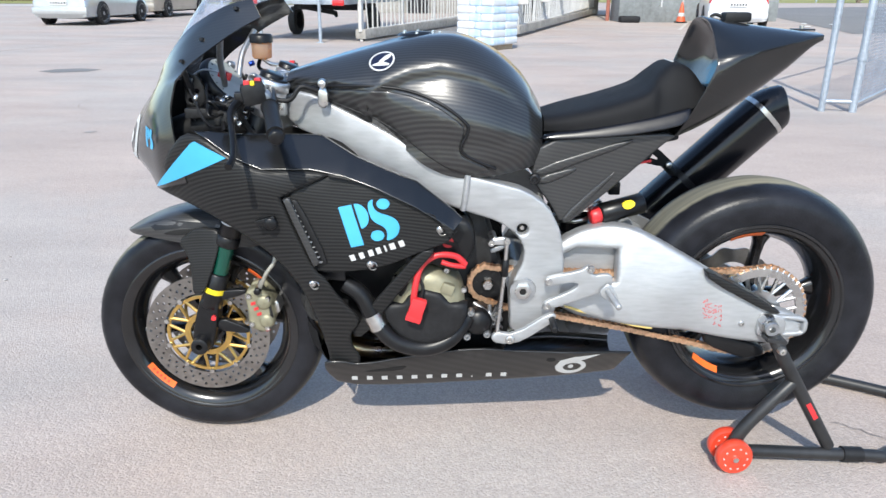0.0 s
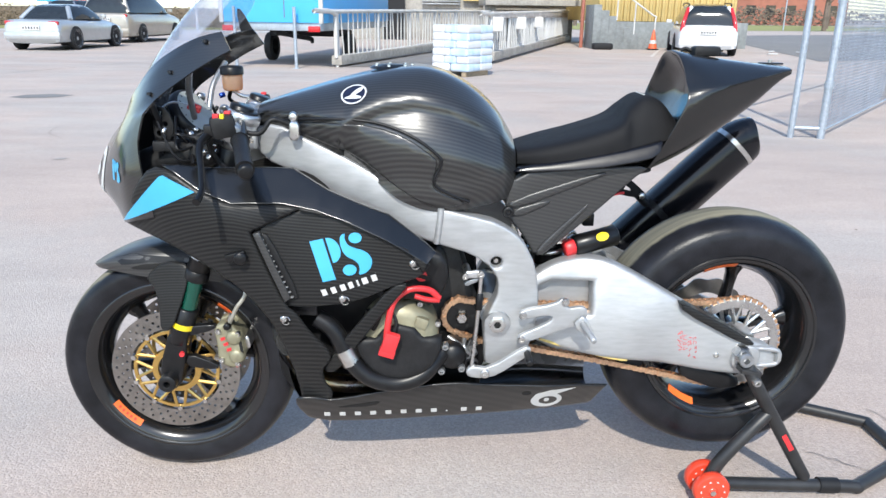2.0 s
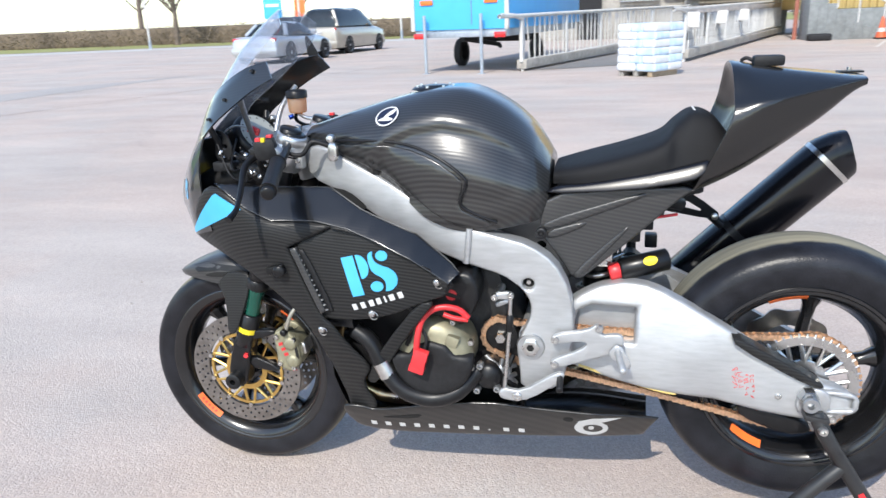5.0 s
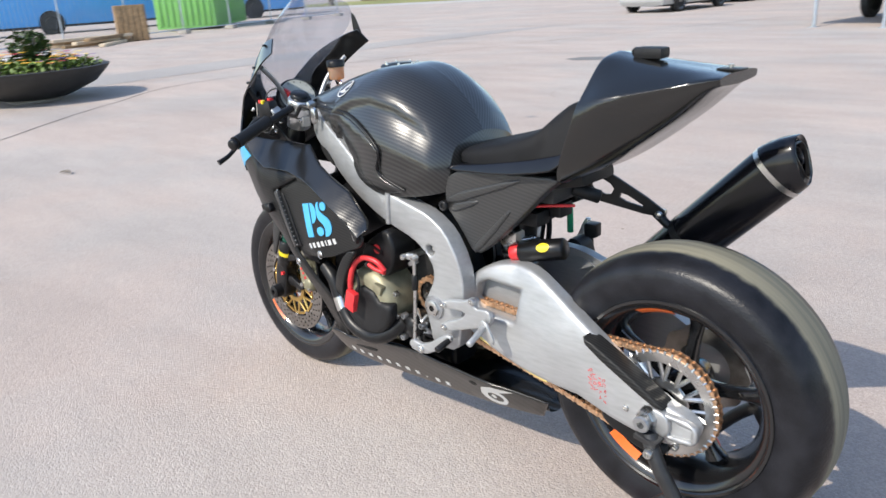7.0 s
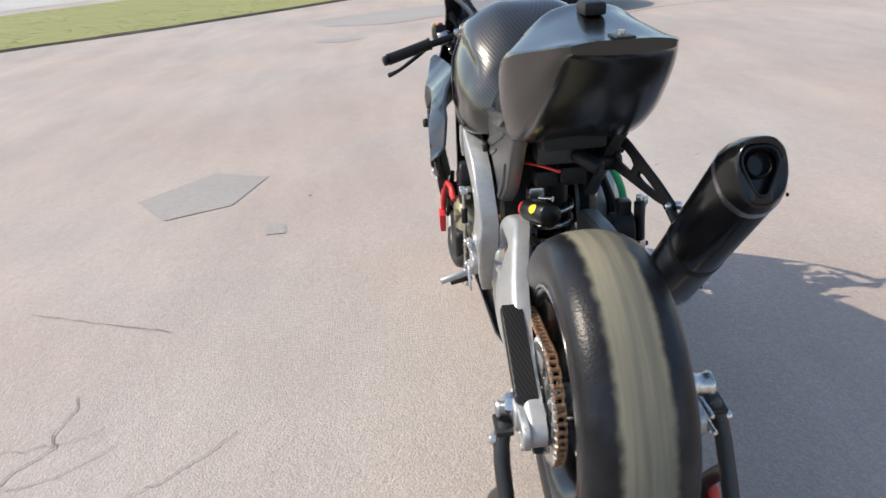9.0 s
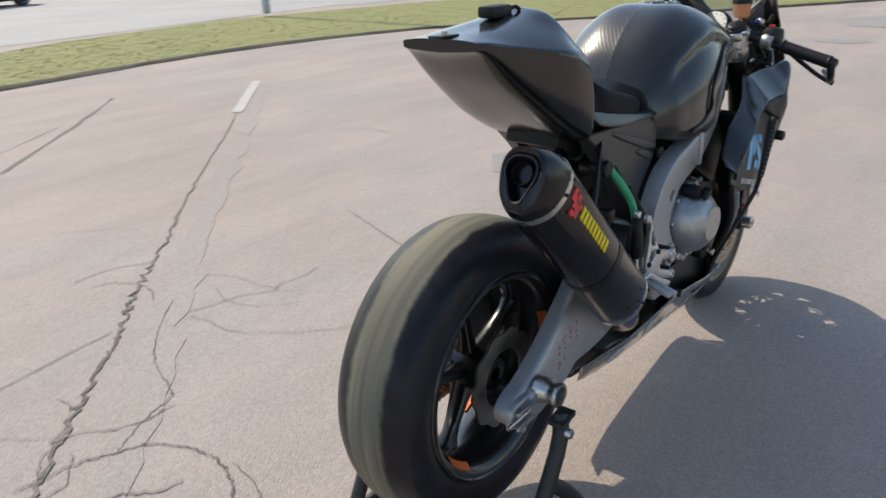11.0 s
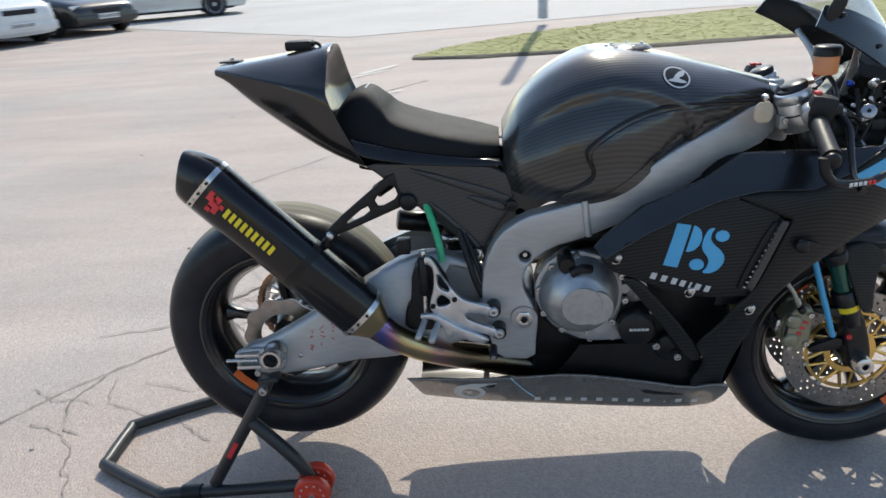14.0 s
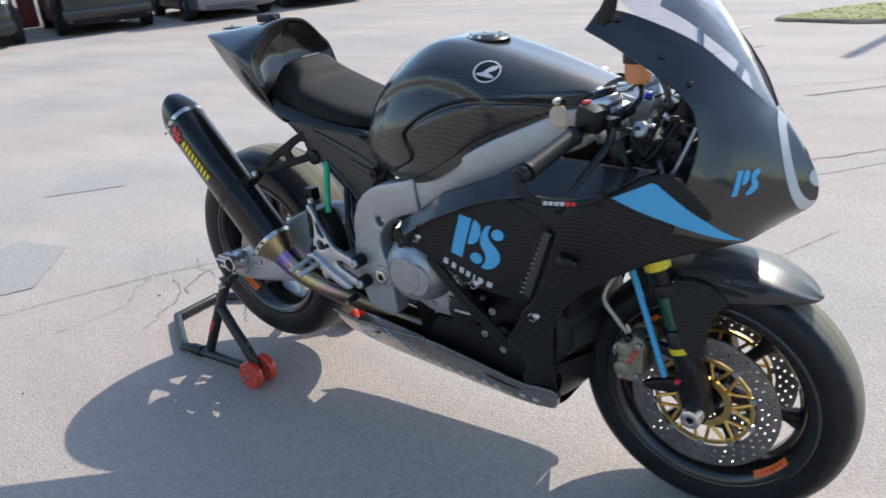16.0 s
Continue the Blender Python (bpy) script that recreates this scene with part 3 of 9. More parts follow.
for k, lp in enumerate(([(3.38, -0.50), (3.69, -0.85), (3.36, -1.10), (3.08, -0.85)], [(2.16, 0.32), (2.10, 0.21), (2.42, -0.12), (2.75, -0.05), (2.69, 0.25)], [(-5.45, 8.60), (-5.20, 8.45), (-4.80, 8.62), (-4.72, 8.90), (-5.05, 9.02), (-5.35, 8.90)],
                       [(-8.24, -1.16), (-8.0, -1.25), (-7.8, -0.9), (-8.03, -0.65), (-8.2, -0.8)], [(-1.92, -1.72), (-1.6, -1.5), (-1.75, -1.2), (-2.2, -1.08), (-2.35, -1.4)], [(-1.45, -0.99), (-1.30, -0.97), (-1.30, -0.88), (-1.42, -0.90)],
                       [(-9.7, -1.2), (-9.5, -0.3), (-10.9, 1.7), (-10.9, 4.0), (-11.0, 8.6), (-10.3, 15.8), (-12.0, 13.0), (-12.6, 6.0), (-12.5, 1.9), (-11.7, -0.1), (-10.7, -1.6)], [(-2.93, 4.20), (-2.86, 4.20), (-2.83, 4.26), (-2.90, 4.27)])):
    sheet("ground_patch", lp, 0.0035, PATCH if k != 2 else DARKROAD, "darker grey repaired patch of asphalt", "", ground, kind="")
for path, w in (([(-3.17, -5.49), (-2.02, -4.34)], 0.09), ([(1.58, -6.92), (1.21, -7.47)], 0.10), ([(2.41, -11.96), (1.94, -11.6)], 0.12), ([(2.90, -8.23), (2.55, -8.45)], 0.12), ([(1.67, -6.64), (1.29, -7.09)], 0.08), ([(1.65, -5.01), (0.96, -5.69)], 0.07), ([(7.2, 20.5), (9.1, 25.5)], 0.10), ([(1.93, 14.5), (3.2, 14.2)], 0.06), ([(2.8, 17.0), (4.2, 16.8)], 0.06)):
    tagged(part("ground_line", ribbon(path, w, 0.005, 0.0, 0, 3), LINE, ground), "worn white painted line")
rc = random.Random(21)
for k in range(30):
    # fine wandering cracks round the old repair and over the yard
    if k < 18:
        x, y = rc.uniform(0.2, 1.7), 0
        y = -0.65 - (1.35 - x) * 1.05 + rc.uniform(-0.35, 0.35)
    else:
        x, y = rc.uniform(-6, 4), rc.choice((-1, 1)) * rc.uniform(2.2, 7)
    a, pts = rc.uniform(0, 6.28) if k % 3 else 2.3 + rc.uniform(-0.4, 0.4), [(x, y)]
    for _ in range(rc.randint(4, 9)):
        a += rc.uniform(-0.7, 0.7)
        d = rc.uniform(0.04, 0.11) * (1 if k < 18 else 3)
        pts.append((pts[-1][0] + d * math.cos(a), pts[-1][1] + d * math.sin(a)))
    tagged(part("ground_crack", ribbon(pts, rc.uniform(0.003, 0.008), 0.0045, 0.006, 60 + k, 4), HAIR, ground), "fine crack in the asphalt")
rl = random.Random(8)
for k in range(70):
    a, d = rl.uniform(0, 6.28), rl.uniform(1.2, 9)
    x, y = d * math.cos(a), d * math.sin(a)
    bm = bmesh.new()
    bmesh.ops.create_icosphere(bm, subdivisions=1, radius=rl.uniform(0.004, 0.011))
    for v in bm.verts:
        v.co = Vector((v.co.x * rl.uniform(0.7, 1.3), v.co.y, max(v.co.z, 0) * 0.6))
    bmesh.ops.translate(bm, vec=(x, y, 0.001), verts=bm.verts)
    tagged(part("pebble", bm, (CRACK, PATCH, LINE)[k % 3], ground), "small loose stone")
tagged(part("leaf_litter", bar([(-4.80, 0.66, 0.012), (-4.73, 0.70, 0.02), (-4.66, 0.69, 0.012)], (0.004, 0.012, 0.003), 6), CRACK, ground), "dry leaf on the asphalt")

# road beyond the verge, and the grey road by the yellow building
sheet("road", [(2.4, -11.2), (60, -60), (60, -160), (-160, -160), (-160, 8), (-40, 2), (-24, -6.8), (-12, -13.2), (-3, -12.6)], 0.006, ROAD, "pale concrete street beyond the grass", "road")
sheet("road_grey", [(11.5, 19.0), (14.5, 20.4), (60, 34), (90, 60), (60, 70), (22, 48), (15, 32)], 0.006, DARKROAD, "grey tarmac street by the yellow building", "road")

# grass island; its kerb strip is really a ragged dark soil edge
GRASS = material("spring_grass", (0.27, 0.27, 0.085), 0.9, 0, 0.15, 60, second=(0.225, 0.225, 0.075), spread=0.7)
SOIL_EDGE = material("dark_soil_edge", (0.10, 0.085, 0.06), 0.9, 0, 0.4, 30, 0.01, 40)
NEAR = [(1.05, -7.95), (0.2, -7.75), (-1.4, -7.75), (-3.0, -7.95), (-4.6, -8.0), (-6.2, -7.75), (-7.8, -7.1), (-9.4, -5.75), (-11.0, -4.1), (-14.1, -1.45), (-17.5, 0.9), (-22, 3.8), (-34, 9.5)]
FAR = [(-36, 4.5), (-24, -3.8), (-17, -8.6), (-12.0, -11.2), (-8.0, -12.4), (-4.5, -11.9), (-2.2, -11.0), (-0.4, -9.8), (0.6, -8.8)]
near = [tuple(p) for p in spline(NEAR, 4)]
sheet("grass_verge", near + FAR, 0.035, GRASS, "low grass verge with a dark soil edge", "grass", thick=0.04)
bm = bmesh.new()
rk = random.Random(3)
rows = []
for p in near:
    w = rk.uniform(0.06, 0.15)
    rows.append([bm.verts.new((p[0] + dx * 0.3, p[1] + dy, z)) for dx, dy, z in ((0, w, 0.0), (0, w * 0.7, rk.uniform(0.012, 0.03)), (0, 0.02, rk.uniform(0.03, 0.045)), (0, -0.06, 0.033), (0, -0.06, 0.0))])
for a, b in zip(rows, rows[1:]):
    for j in range(4):
        bm.faces.new((a[j], a[j + 1], b[j + 1], b[j]))
tagged(part("kerb", bm, SOIL_EDGE), "ragged dark soil edge of the verge", "kerb", kind="structure")
rg = np.random.RandomState(4)
verts, faces = [], []
lp = near + FAR
while len(faces) < 26000:
    x, y = rg.uniform(-24, 1), rg.uniform(-13, 4)
    if rg.rand() > 18 / (18 + x * x * 0.6) or not inside((x, y), lp):
        continue
    for _ in range(3):
        h, a, w = rg.uniform(0.006, 0.018), rg.uniform(0, 6.28), rg.uniform(0.006, 0.014)
        px, py = x + rg.uniform(-0.06, 0.06), y + rg.uniform(-0.06, 0.06)
        i = len(verts)
        verts += [(px - w * math.cos(a), py - w * math.sin(a), 0.033), (px + w * math.cos(a), py + w * math.sin(a), 0.033), (px + rg.uniform(-0.05, 0.05), py + rg.uniform(-0.05, 0.05), 0.033 + h)]
        faces.append((i, i + 1, i + 2))
me = bpy.data.meshes.new("grass_blades")
me.from_pydata(verts, [], faces)
me.materials.append(material("grass_blade", (0.33, 0.325, 0.105), 0.8, 0, 0.25, 40, second=(0.25, 0.26, 0.075), spread=0.8))
tagged(new("grass_blades", me), "short spring grass on the verge", "grass", kind="stuff")


# ---- the motorcycle ----
bike = thing("motorcycle", "black carbon race motorcycle with bare aluminium frame on a stand", "motorcycle")
FX, FZ, FR = -0.697, 0.293, 0.293
RX, RZ, RR = 0.689, 0.382, 0.318


def tyre_profile(R, rim, w, crown):
    """Half round slick from one bead to the other."""
    pts = [(rim - 0.012, -w * 0.40), (rim + 0.002, -w * 0.44), (rim + (R - rim) * 0.25, -w * 0.487), (rim + (R - rim) * 0.5, -w * 0.5)]
    for i in range(1, 12):
        a = math.pi * i / 12
        pts.append((rim + (R - rim) * (0.5 + 0.5 * math.sin(a) ** crown), -w * 0.5 * math.cos(a)))
    pts += [(r, -h) for r, h in reversed(pts[:4])]
    return pts + [(rim - 0.014, w * 0.2), (rim - 0.014, -w * 0.2)]


def wheel(name, cx, cz, R, rim, w, spokes, hub, phase, label):
    """Forged rim with spokes, and its tyre with a worn band."""
    bm = lathe([(rim + 0.006, -w * 0.43), (rim + 0.004, -w * 0.455), (rim - 0.010, -w * 0.45), (rim - 0.022, -w * 0.37), (rim - 0.042, -w * 0.12),
                (rim - 0.042, w * 0.12), (rim - 0.022, w * 0.37), (rim - 0.010, w * 0.45), (rim + 0.004, w * 0.455), (rim + 0.006, w * 0.43), (rim - 0.014, w * 0.32), (rim - 0.03, 0), (rim - 0.014, -w * 0.32)], 72, (cx, 0, cz))
    lathe([(0.016, -hub), (0.034, -hub), (0.042, -hub * 0.6), (0.046, -0.02), (0.046, 0.02), (0.042, hub * 0.6), (0.034, hub), (0.016, hub)], 28, (cx, 0, cz), bm=bm)
    ob = part(name, bm, RIM_BLACK, bike, label)
    for sd in (-1, 1):
        part("rim_lip", lathe([(rim + 0.007, sd * w * 0.452), (rim + 0.005, sd * w * 0.468), (rim - 0.001, sd * w * 0.470), (rim - 0.004, sd * w * 0.452)], 72, (cx, 0, cz)), RIM_BLACK, ob)
    for i in range(spokes):
        a = math.radians(phase) + 2 * math.pi * i / spokes
        d, t = Vector((math.cos(a), 0, math.sin(a))), Vector((-math.sin(a), 0, math.cos(a)))
        c, sb = Vector((cx, 0, cz)), bmesh.new()
        rows = []
        for s, half, deep in ((0.036, 0.020, 0.024), (0.075, 0.013, 0.019), (0.12, 0.012, 0.015), (rim - 0.065, 0.014, 0.015), (rim - 0.036, 0.026, 0.020)):
            rows.append([sb.verts.new(c + d * s + t * (half * u) + Vector((0, deep * v, 0))) for u, v in ((1, 0.55), (0.6, 1), (-0.6, 1), (-1, 0.55), (-1, -0.55), (-0.6, -1), (0.6, -1), (1, -0.55))])
        for p, q in zip(rows, rows[1:]):
            for j in range(8):
                sb.faces.new((p[j], p[(j + 1) % 8], q[(j + 1) % 8], q[j]))
        part("spoke", sb, RIM_BLACK, ob)
    prof = tyre_profile(R, rim, w, 0.8)
    bm = lathe(prof, 96, (cx, 0, cz))
    part("tyre", bm, TREAD_REAR if name == "rear_wheel" else TREAD_FRONT, ob, "slick racing tyre with a scrubbed grey tread")
    return ob


front = wheel("front_wheel", FX, FZ, FR, 0.222, 0.122, 6, 0.055, 68, "black forged front wheel")
rear = wheel("rear_wheel", RX, RZ, RR, 0.216, 0.186, 5, 0.07, 10, "black forged rear wheel")
def rim_film(cx, cz, r0, y0, r1, y1, a0, a1, side, n=12):
    """A strip of film on the sloping inside of a rim."""
    bm, rows = bmesh.new(), []
    for i in range(n + 1):
        a = math.radians(a0 + (a1 - a0) * i / n)
        rows.append([bm.verts.new((cx + r * math.cos(a), side * y, cz + r * math.sin(a))) for r, y in ((r0, y0), (r1, y1), (r1 + 0.0008, y1 - 0.001), (r0 + 0.0008, y0 - 0.001))])
    for p, q in zip(rows, rows[1:]):
        for j in range(4):
            bm.faces.new((p[j], p[(j + 1) % 4], q[(j + 1) % 4], q[j]))
    return bm


for s in (-1, 1):
    for a0 in (211, 32):
        part("rim_stripe", rim_film(FX, FZ, 0.2055, 0.0525, 0.1935, 0.0405, a0, a0 + 25, s), ORANGE, front, "orange rim lettering strip")
        for k in range(5):
            a = a0 + 4 + 3.6 * k
            part("stripe_bar", rim_film(FX, FZ, 0.2015, 0.0495, 0.1970, 0.0450, a, a + 1.6, s, 2), RED, front)
    for a0 in ((226, 90) if s < 0 else (300, 160)):
        part("rim_stripe", rim_film(RX, RZ, 0.1985, 0.0765, 0.1865, 0.0600, a0, a0 + 24, s), ORANGE, rear, "orange rim lettering strip")


def disc_ring(r0, r1, cx, cz, y, thick, n=72, holes=0, wave=0.0, bm=None):
    """A flat ring with rows of drilled holes, or a waved rim."""
    bm = bm or bmesh.new()
    rings = []
    for r, yy in ((r0, y - thick / 2), (r1, y - thick / 2), (r1, y + thick / 2), (r0, y + thick / 2)):
        k = r == r1
        rings.append([bm.verts.new((cx + (r + (wave * math.cos(10 * a) if k else 0)) * math.cos(a), yy, cz + (r + (wave * math.cos(10 * a) if k else 0)) * math.sin(a))) for a in (2 * math.pi * j / n for j in range(n))])
    for i in range(4):
        a, b = rings[i], rings[(i + 1) % 4]
        for j in range(n):
            bm.faces.new((a[j], a[(j + 1) % n], b[(j + 1) % n], b[j]))
    return bm


def drilled_disc(r0, r1, cx, cz, y, thick, rows, each):
    """A brake disc whose holes go through it."""
    vs, cons, loops = [], [], []
    for r, n in ((r1, 120), (r0, 90)):
        loops.append([(r * math.cos(2 * math.pi * i / n), r * math.sin(2 * math.pi * i / n)) for i in range(n)])
    for i in range(each):
        for k, rr in enumerate(rows):
            a = 2 * math.pi * (i + k * 0.37) / each
            loops.append([(rr * math.cos(a) + 0.0037 * math.cos(w), rr * math.sin(a) + 0.0037 * math.sin(w)) for w in (math.pi * j / 4 for j in range(8))])
    for lp in loops:
        base = len(vs)
        vs += [Vector(p) for p in lp]
        cons += [(base + i, base + (i + 1) % len(lp)) for i in range(len(lp))]
    out, _, tris, *_ = delaunay_2d_cdt(vs, cons, [], 0, 1e-6)
    hc = np.array([np.mean(lp, 0) for lp in loops[2:]])
    bm = bmesh.new()
    fr = [bm.verts.new((cx + p.x, y - thick / 2, cz + p.y)) for p in out]
    bk = [bm.verts.new((cx + p.x, y + thick / 2, cz + p.y)) for p in out]
    edge = {}
    for t in tris:
        c = sum((out[i] for i in t), Vector((0, 0))) / 3
        if c.length < r0 * 0.998 or np.hypot(*(hc - np.array(c)).T).min() < 0.0034:
            continue
        bm.faces.new([fr[i] for i in t])
        bm.faces.new([bk[i] for i in reversed(t)])
        for a, b in zip(t, (*t[1:], t[0])):
            edge[(min(a, b), max(a, b))] = edge.get((min(a, b), max(a, b)), 0) + 1
    for (a, b), c in edge.items():
        if c == 1:
            bm.faces.new((fr[a], fr[b], bk[b], bk[a]))
    for v in [v for v in bm.verts if not v.link_faces]:
        bm.verts.remove(v)
    return bm


def carrier(cx, cz, y, side):
    """Gold disc carrier: inner ring, outer ring and crossed arms."""
    bm = disc_ring(0.046, 0.060, cx, cz, y, 0.008, 40)
    disc_ring(0.098, 0.106, cx, cz, y, 0.006, 60, bm=bm)
    return bm


for s in (-1, 1):
    d = part("brake_disc", drilled_disc(0.112, 0.158, FX, FZ, s * 0.068, 0.006, (0.122, 0.134, 0.147), 34), DISC, front, "drilled steel brake disc")
    cr = part("disc_carrier", carrier(FX, FZ, s * 0.066, s), GOLD, front, "gold anodised disc carrier")
    for i in range(20):
        a, e = 2 * math.pi * (i // 2) / 10, (-0.22, 0.22)[i % 2]
        part("carrier_arm", bar([(FX + 0.056 * math.cos(a), s * 0.066, FZ + 0.056 * math.sin(a)), (FX + 0.102 * math.cos(a + e), s * 0.066, FZ + 0.102 * math.sin(a + e))], 0.0042, 6, 1), GOLD, cr)
    for i in range(10):
        a = 2 * math.pi * (i + 0.5) / 10
        lath = lathe([(0.0, s * 0.006), (0.006, s * 0.006), (0.0075, s * 0.003), (0.0075, -s * 0.006)], 10, (FX + 0.108 * math.cos(a), s * 0.068, FZ + 0.108 * math.sin(a)), closed=False)
        part("disc_bobbin", lath, STEEL, front)
part("brake_disc", disc_ring(0.062, 0.102, RX, RZ, 0.088, 0.005, 90, wave=0.004), DISC, rear, "waved rear brake disc")
SPZ = 0.115
rear.location.y = -0.010
bm = disc_ring(0.094, SPZ, RX, RZ, -0.100, 0.006, 90)
disc_ring(0.036, 0.056, RX, RZ, -0.098, 0.008, 40, bm=bm)
for i in range(12):
    a = 2 * math.pi * i / 12
    for d in (-0.12, 0.12):
        tube(bm, [(RX + 0.052 * math.cos(a), -0.099, RZ + 0.052 * math.sin(a)), (RX + 0.097 * math.cos(a + d), -0.099, RZ + 0.097 * math.sin(a + d))], 0.005, 6, 1)
for i in range(44):
    a = 2 * math.pi * i / 44
    tube(bm, [(RX + 0.112 * math.cos(a), -0.1, RZ + 0.112 * math.sin(a)), (RX + 0.121 * math.cos(a), -0.1, RZ + 0.121 * math.sin(a))], (0.0045, 0.002), 6, 1)
part("sprocket", bm, STEEL, rear, "grey aluminium rear sprocket")


# front fork
def fork_x(z):
    return FX - 0.008 + 0.34 * (z - FZ)


def fork(side):
    y = side * 0.100
    p = lambda z, dx=0.0: (fork_x(z) + dx, y, z)
    leg = part("fork_leg", rod(p(0.385), p(0.475), 0.027, 24, 0.003), BLACK_SATIN, bike, "black race fork leg with green coated tube")
    part("stanchion", rod(p(0.44), p(0.60), 0.0205, 24), GREEN_TUBE, leg, "dark green coated fork tube")
    part("outer_tube", rod(p(0.565), p(0.955), 0.0265, 24, 0.003), BLACK_SATIN, leg)
    part("seal_collar", rod(p(0.545), p(0.572), 0.0285, 24, 0.003), BLACK, leg)
    part("sticker", rod(p(0.425), p(0.438), 0.0276, 24), YELLOW, leg, "yellow oval maker's sticker")
    part("upper_sticker", rod(p(0.60), p(0.645), 0.0269, 24), WHITE if side < 0 else YELLOW, leg, "white and yellow fork sticker")
    bm = panel([(FX - 0.028, FZ - 0.024), (FX + 0.020, FZ - 0.030), (FX + 0.042, FZ + 0.05), (FX + 0.052, FZ + 0.12), (FX + 0.008, FZ + 0.13), (FX - 0.020, FZ + 0.04)], 0.122, 0.045, side, 0.02, 0.008)
    part("axle_clamp", bm, BLACK_SATIN, leg)
    part("axle_end", lathe([(0.008, side * 0.150), (0.014, side * 0.152), (0.021, side * 0.148), (0.022, side * 0.115), (0.008, side * 0.115)], 24, (FX, 0, FZ)), BLACK if side < 0 else STEEL, leg)
    part("caliper_bracket", panel([(FX + 0.045, FZ + 0.108), (FX + 0.118, FZ + 0.128), (FX + 0.115, FZ + 0.142), (FX + 0.050, FZ + 0.136)], 0.114, 0.016, side, 0.02, 0.003), BLACK_SATIN, leg)
    bm = panel([(FX + 0.035, FZ + 0.030), (FX + 0.115, FZ + 0.020), (FX + 0.118, FZ + 0.036), (FX + 0.045, FZ + 0.066)], 0.114, 0.016, side, 0.02, 0.003)
    part("caliper_bracket", bm, BLACK_SATIN, leg)
    part("damper_knob", rod((FX + 0.035, side * 0.118, FZ + 0.07), (FX + 0.037, side * 0.13, FZ + 0.07), 0.006, 12), RED, leg, "red adjuster")
    # caliper behind the leg, over the disc
    cal = bmesh.new()
    lp = [(FX + 0.118, FZ + 0.04), (FX + 0.158, FZ + 0.02), (FX + 0.185, FZ + 0.06), (FX + 0.178, FZ + 0.115), (FX + 0.150, FZ + 0.150), (FX + 0.112, FZ + 0.135), (FX + 0.118, FZ + 0.09)]
    panel(lp, 0.116, 0.030, side, 0.02, 0.008, bm=cal)
    panel(lp, 0.062, 0.022, side, 0.02, 0.004, bm=cal)
    panel([(FX + 0.155, FZ + 0.03), (FX + 0.188, FZ + 0.06), (FX + 0.18, FZ + 0.115), (FX + 0.155, FZ + 0.14)], 0.10, 0.05, side, 0.02, 0.004, bm=cal)
    c = part("brake_caliper", cal, OLIVE, bike, "bronze grey machined radial brake caliper")
    for k, (bx, bz) in enumerate(((0.152, 0.058), (0.148, 0.108))):
        part("piston_boss", lathe([(0.0, side * 0.123), (0.012, side * 0.123), (0.018, side * 0.119), (0.021, side * 0.108)], 20, (FX + bx + 0.012, 0, FZ + bz), closed=False), OLIVE, c)
    part("caliper_slot_shade", panel([(FX + 0.176, FZ + 0.050), (FX + 0.182, FZ + 0.062), (FX + 0.176, FZ + 0.108), (FX + 0.170, FZ + 0.108)], 0.1175, 0.004, side, 0.02, 0.001), HOLE_SHADE, c)
    part("pad_spring", panel([(FX + 0.184, FZ + 0.070), (FX + 0.196, FZ + 0.074), (FX + 0.192, FZ + 0.102), (FX + 0.180, FZ + 0.104)], 0.098, 0.05, side, 0.02, 0.002), STEEL, c)
    part("bleed_nipple", rod((FX + 0.150, side * 0.110, FZ + 0.150), (FX + 0.157, side * 0.112, FZ + 0.168), 0.0045, 8), STEEL, c)
    part("banjo", rod((FX + 0.148, side * 0.112, FZ + 0.140), (FX + 0.148, side * 0.128, FZ + 0.140), 0.009, 12, 0.002), BLACK_SATIN, c)
    for i in range(6):
        bm = panel(placed([(0.1, 0), (0.85, 0), (0.85, 1), (0.1, 1)], (FX + 0.128 + 0.0065 * i, FZ + 0.108 - 0.014 * i), (0.0012, -0.010), (0.011, 0.004)), 0.1175, 0.002, side, 0.02, 0, 0)
        part("maker_bar", bm, RED, c, "red bar of the maker's mark")
    for bx, bz in ((0.128, 0.05), (0.166, 0.04), (0.17, 0.118), (0.125, 0.125)):
        bolt((FX + bx, side * 0.116, FZ + bz), side, 0.007, 0.006, STEEL, c)
    hose = [(FX + 0.15, side * 0.11, FZ + 0.14), (FX + 0.175, side * 0.13, FZ + 0.19), (FX + 0.20, side * 0.13, FZ + 0.235), (FX + 0.17, side * 0.10, FZ + 0.30), (FX + 0.12, side * 0.06, FZ + 0.38)]
    part("brake_hose", bar(hose, 0.005), material("braided_hose", (0.45, 0.43, 0.37), 0.5, 0.5, 0.2, 200), c, "braided steel brake hose")
    return leg


fork(-1), fork(1)
part("travel_sensor", rod((fork_x(0.34) + 0.06, 0.115, 0.36), (fork_x(0.66) + 0.05, 0.115, 0.66), 0.007, 12), BLUE, bike, "blue suspension travel sensor")

# front mudguard
mud = []
for a, half, deep in ((52, 0.030, 0.040), (62, 0.064, 0.062), (76, 0.080, 0.078), (90, 0.084, 0.080), (101, 0.084, 0.068), (110, 0.078, 0.050), (117, 0.064, 0.032), (122, 0.044, 0.020), (125.5, 0.020, 0.010), (126.5, 0.006, 0.005)):
    c, s = math.cos(radians(a)), math.sin(radians(a))
    r = 0.326 - 0.008 * (a < 60)
    mud.append([(FX + (r - k) * c, half * u, FZ + (r - k) * s) for u, k in ((0, 0), (0.55, 0.0035), (0.88, 0.20 * deep), (1.0, 0.50 * deep), (0.985, deep))])
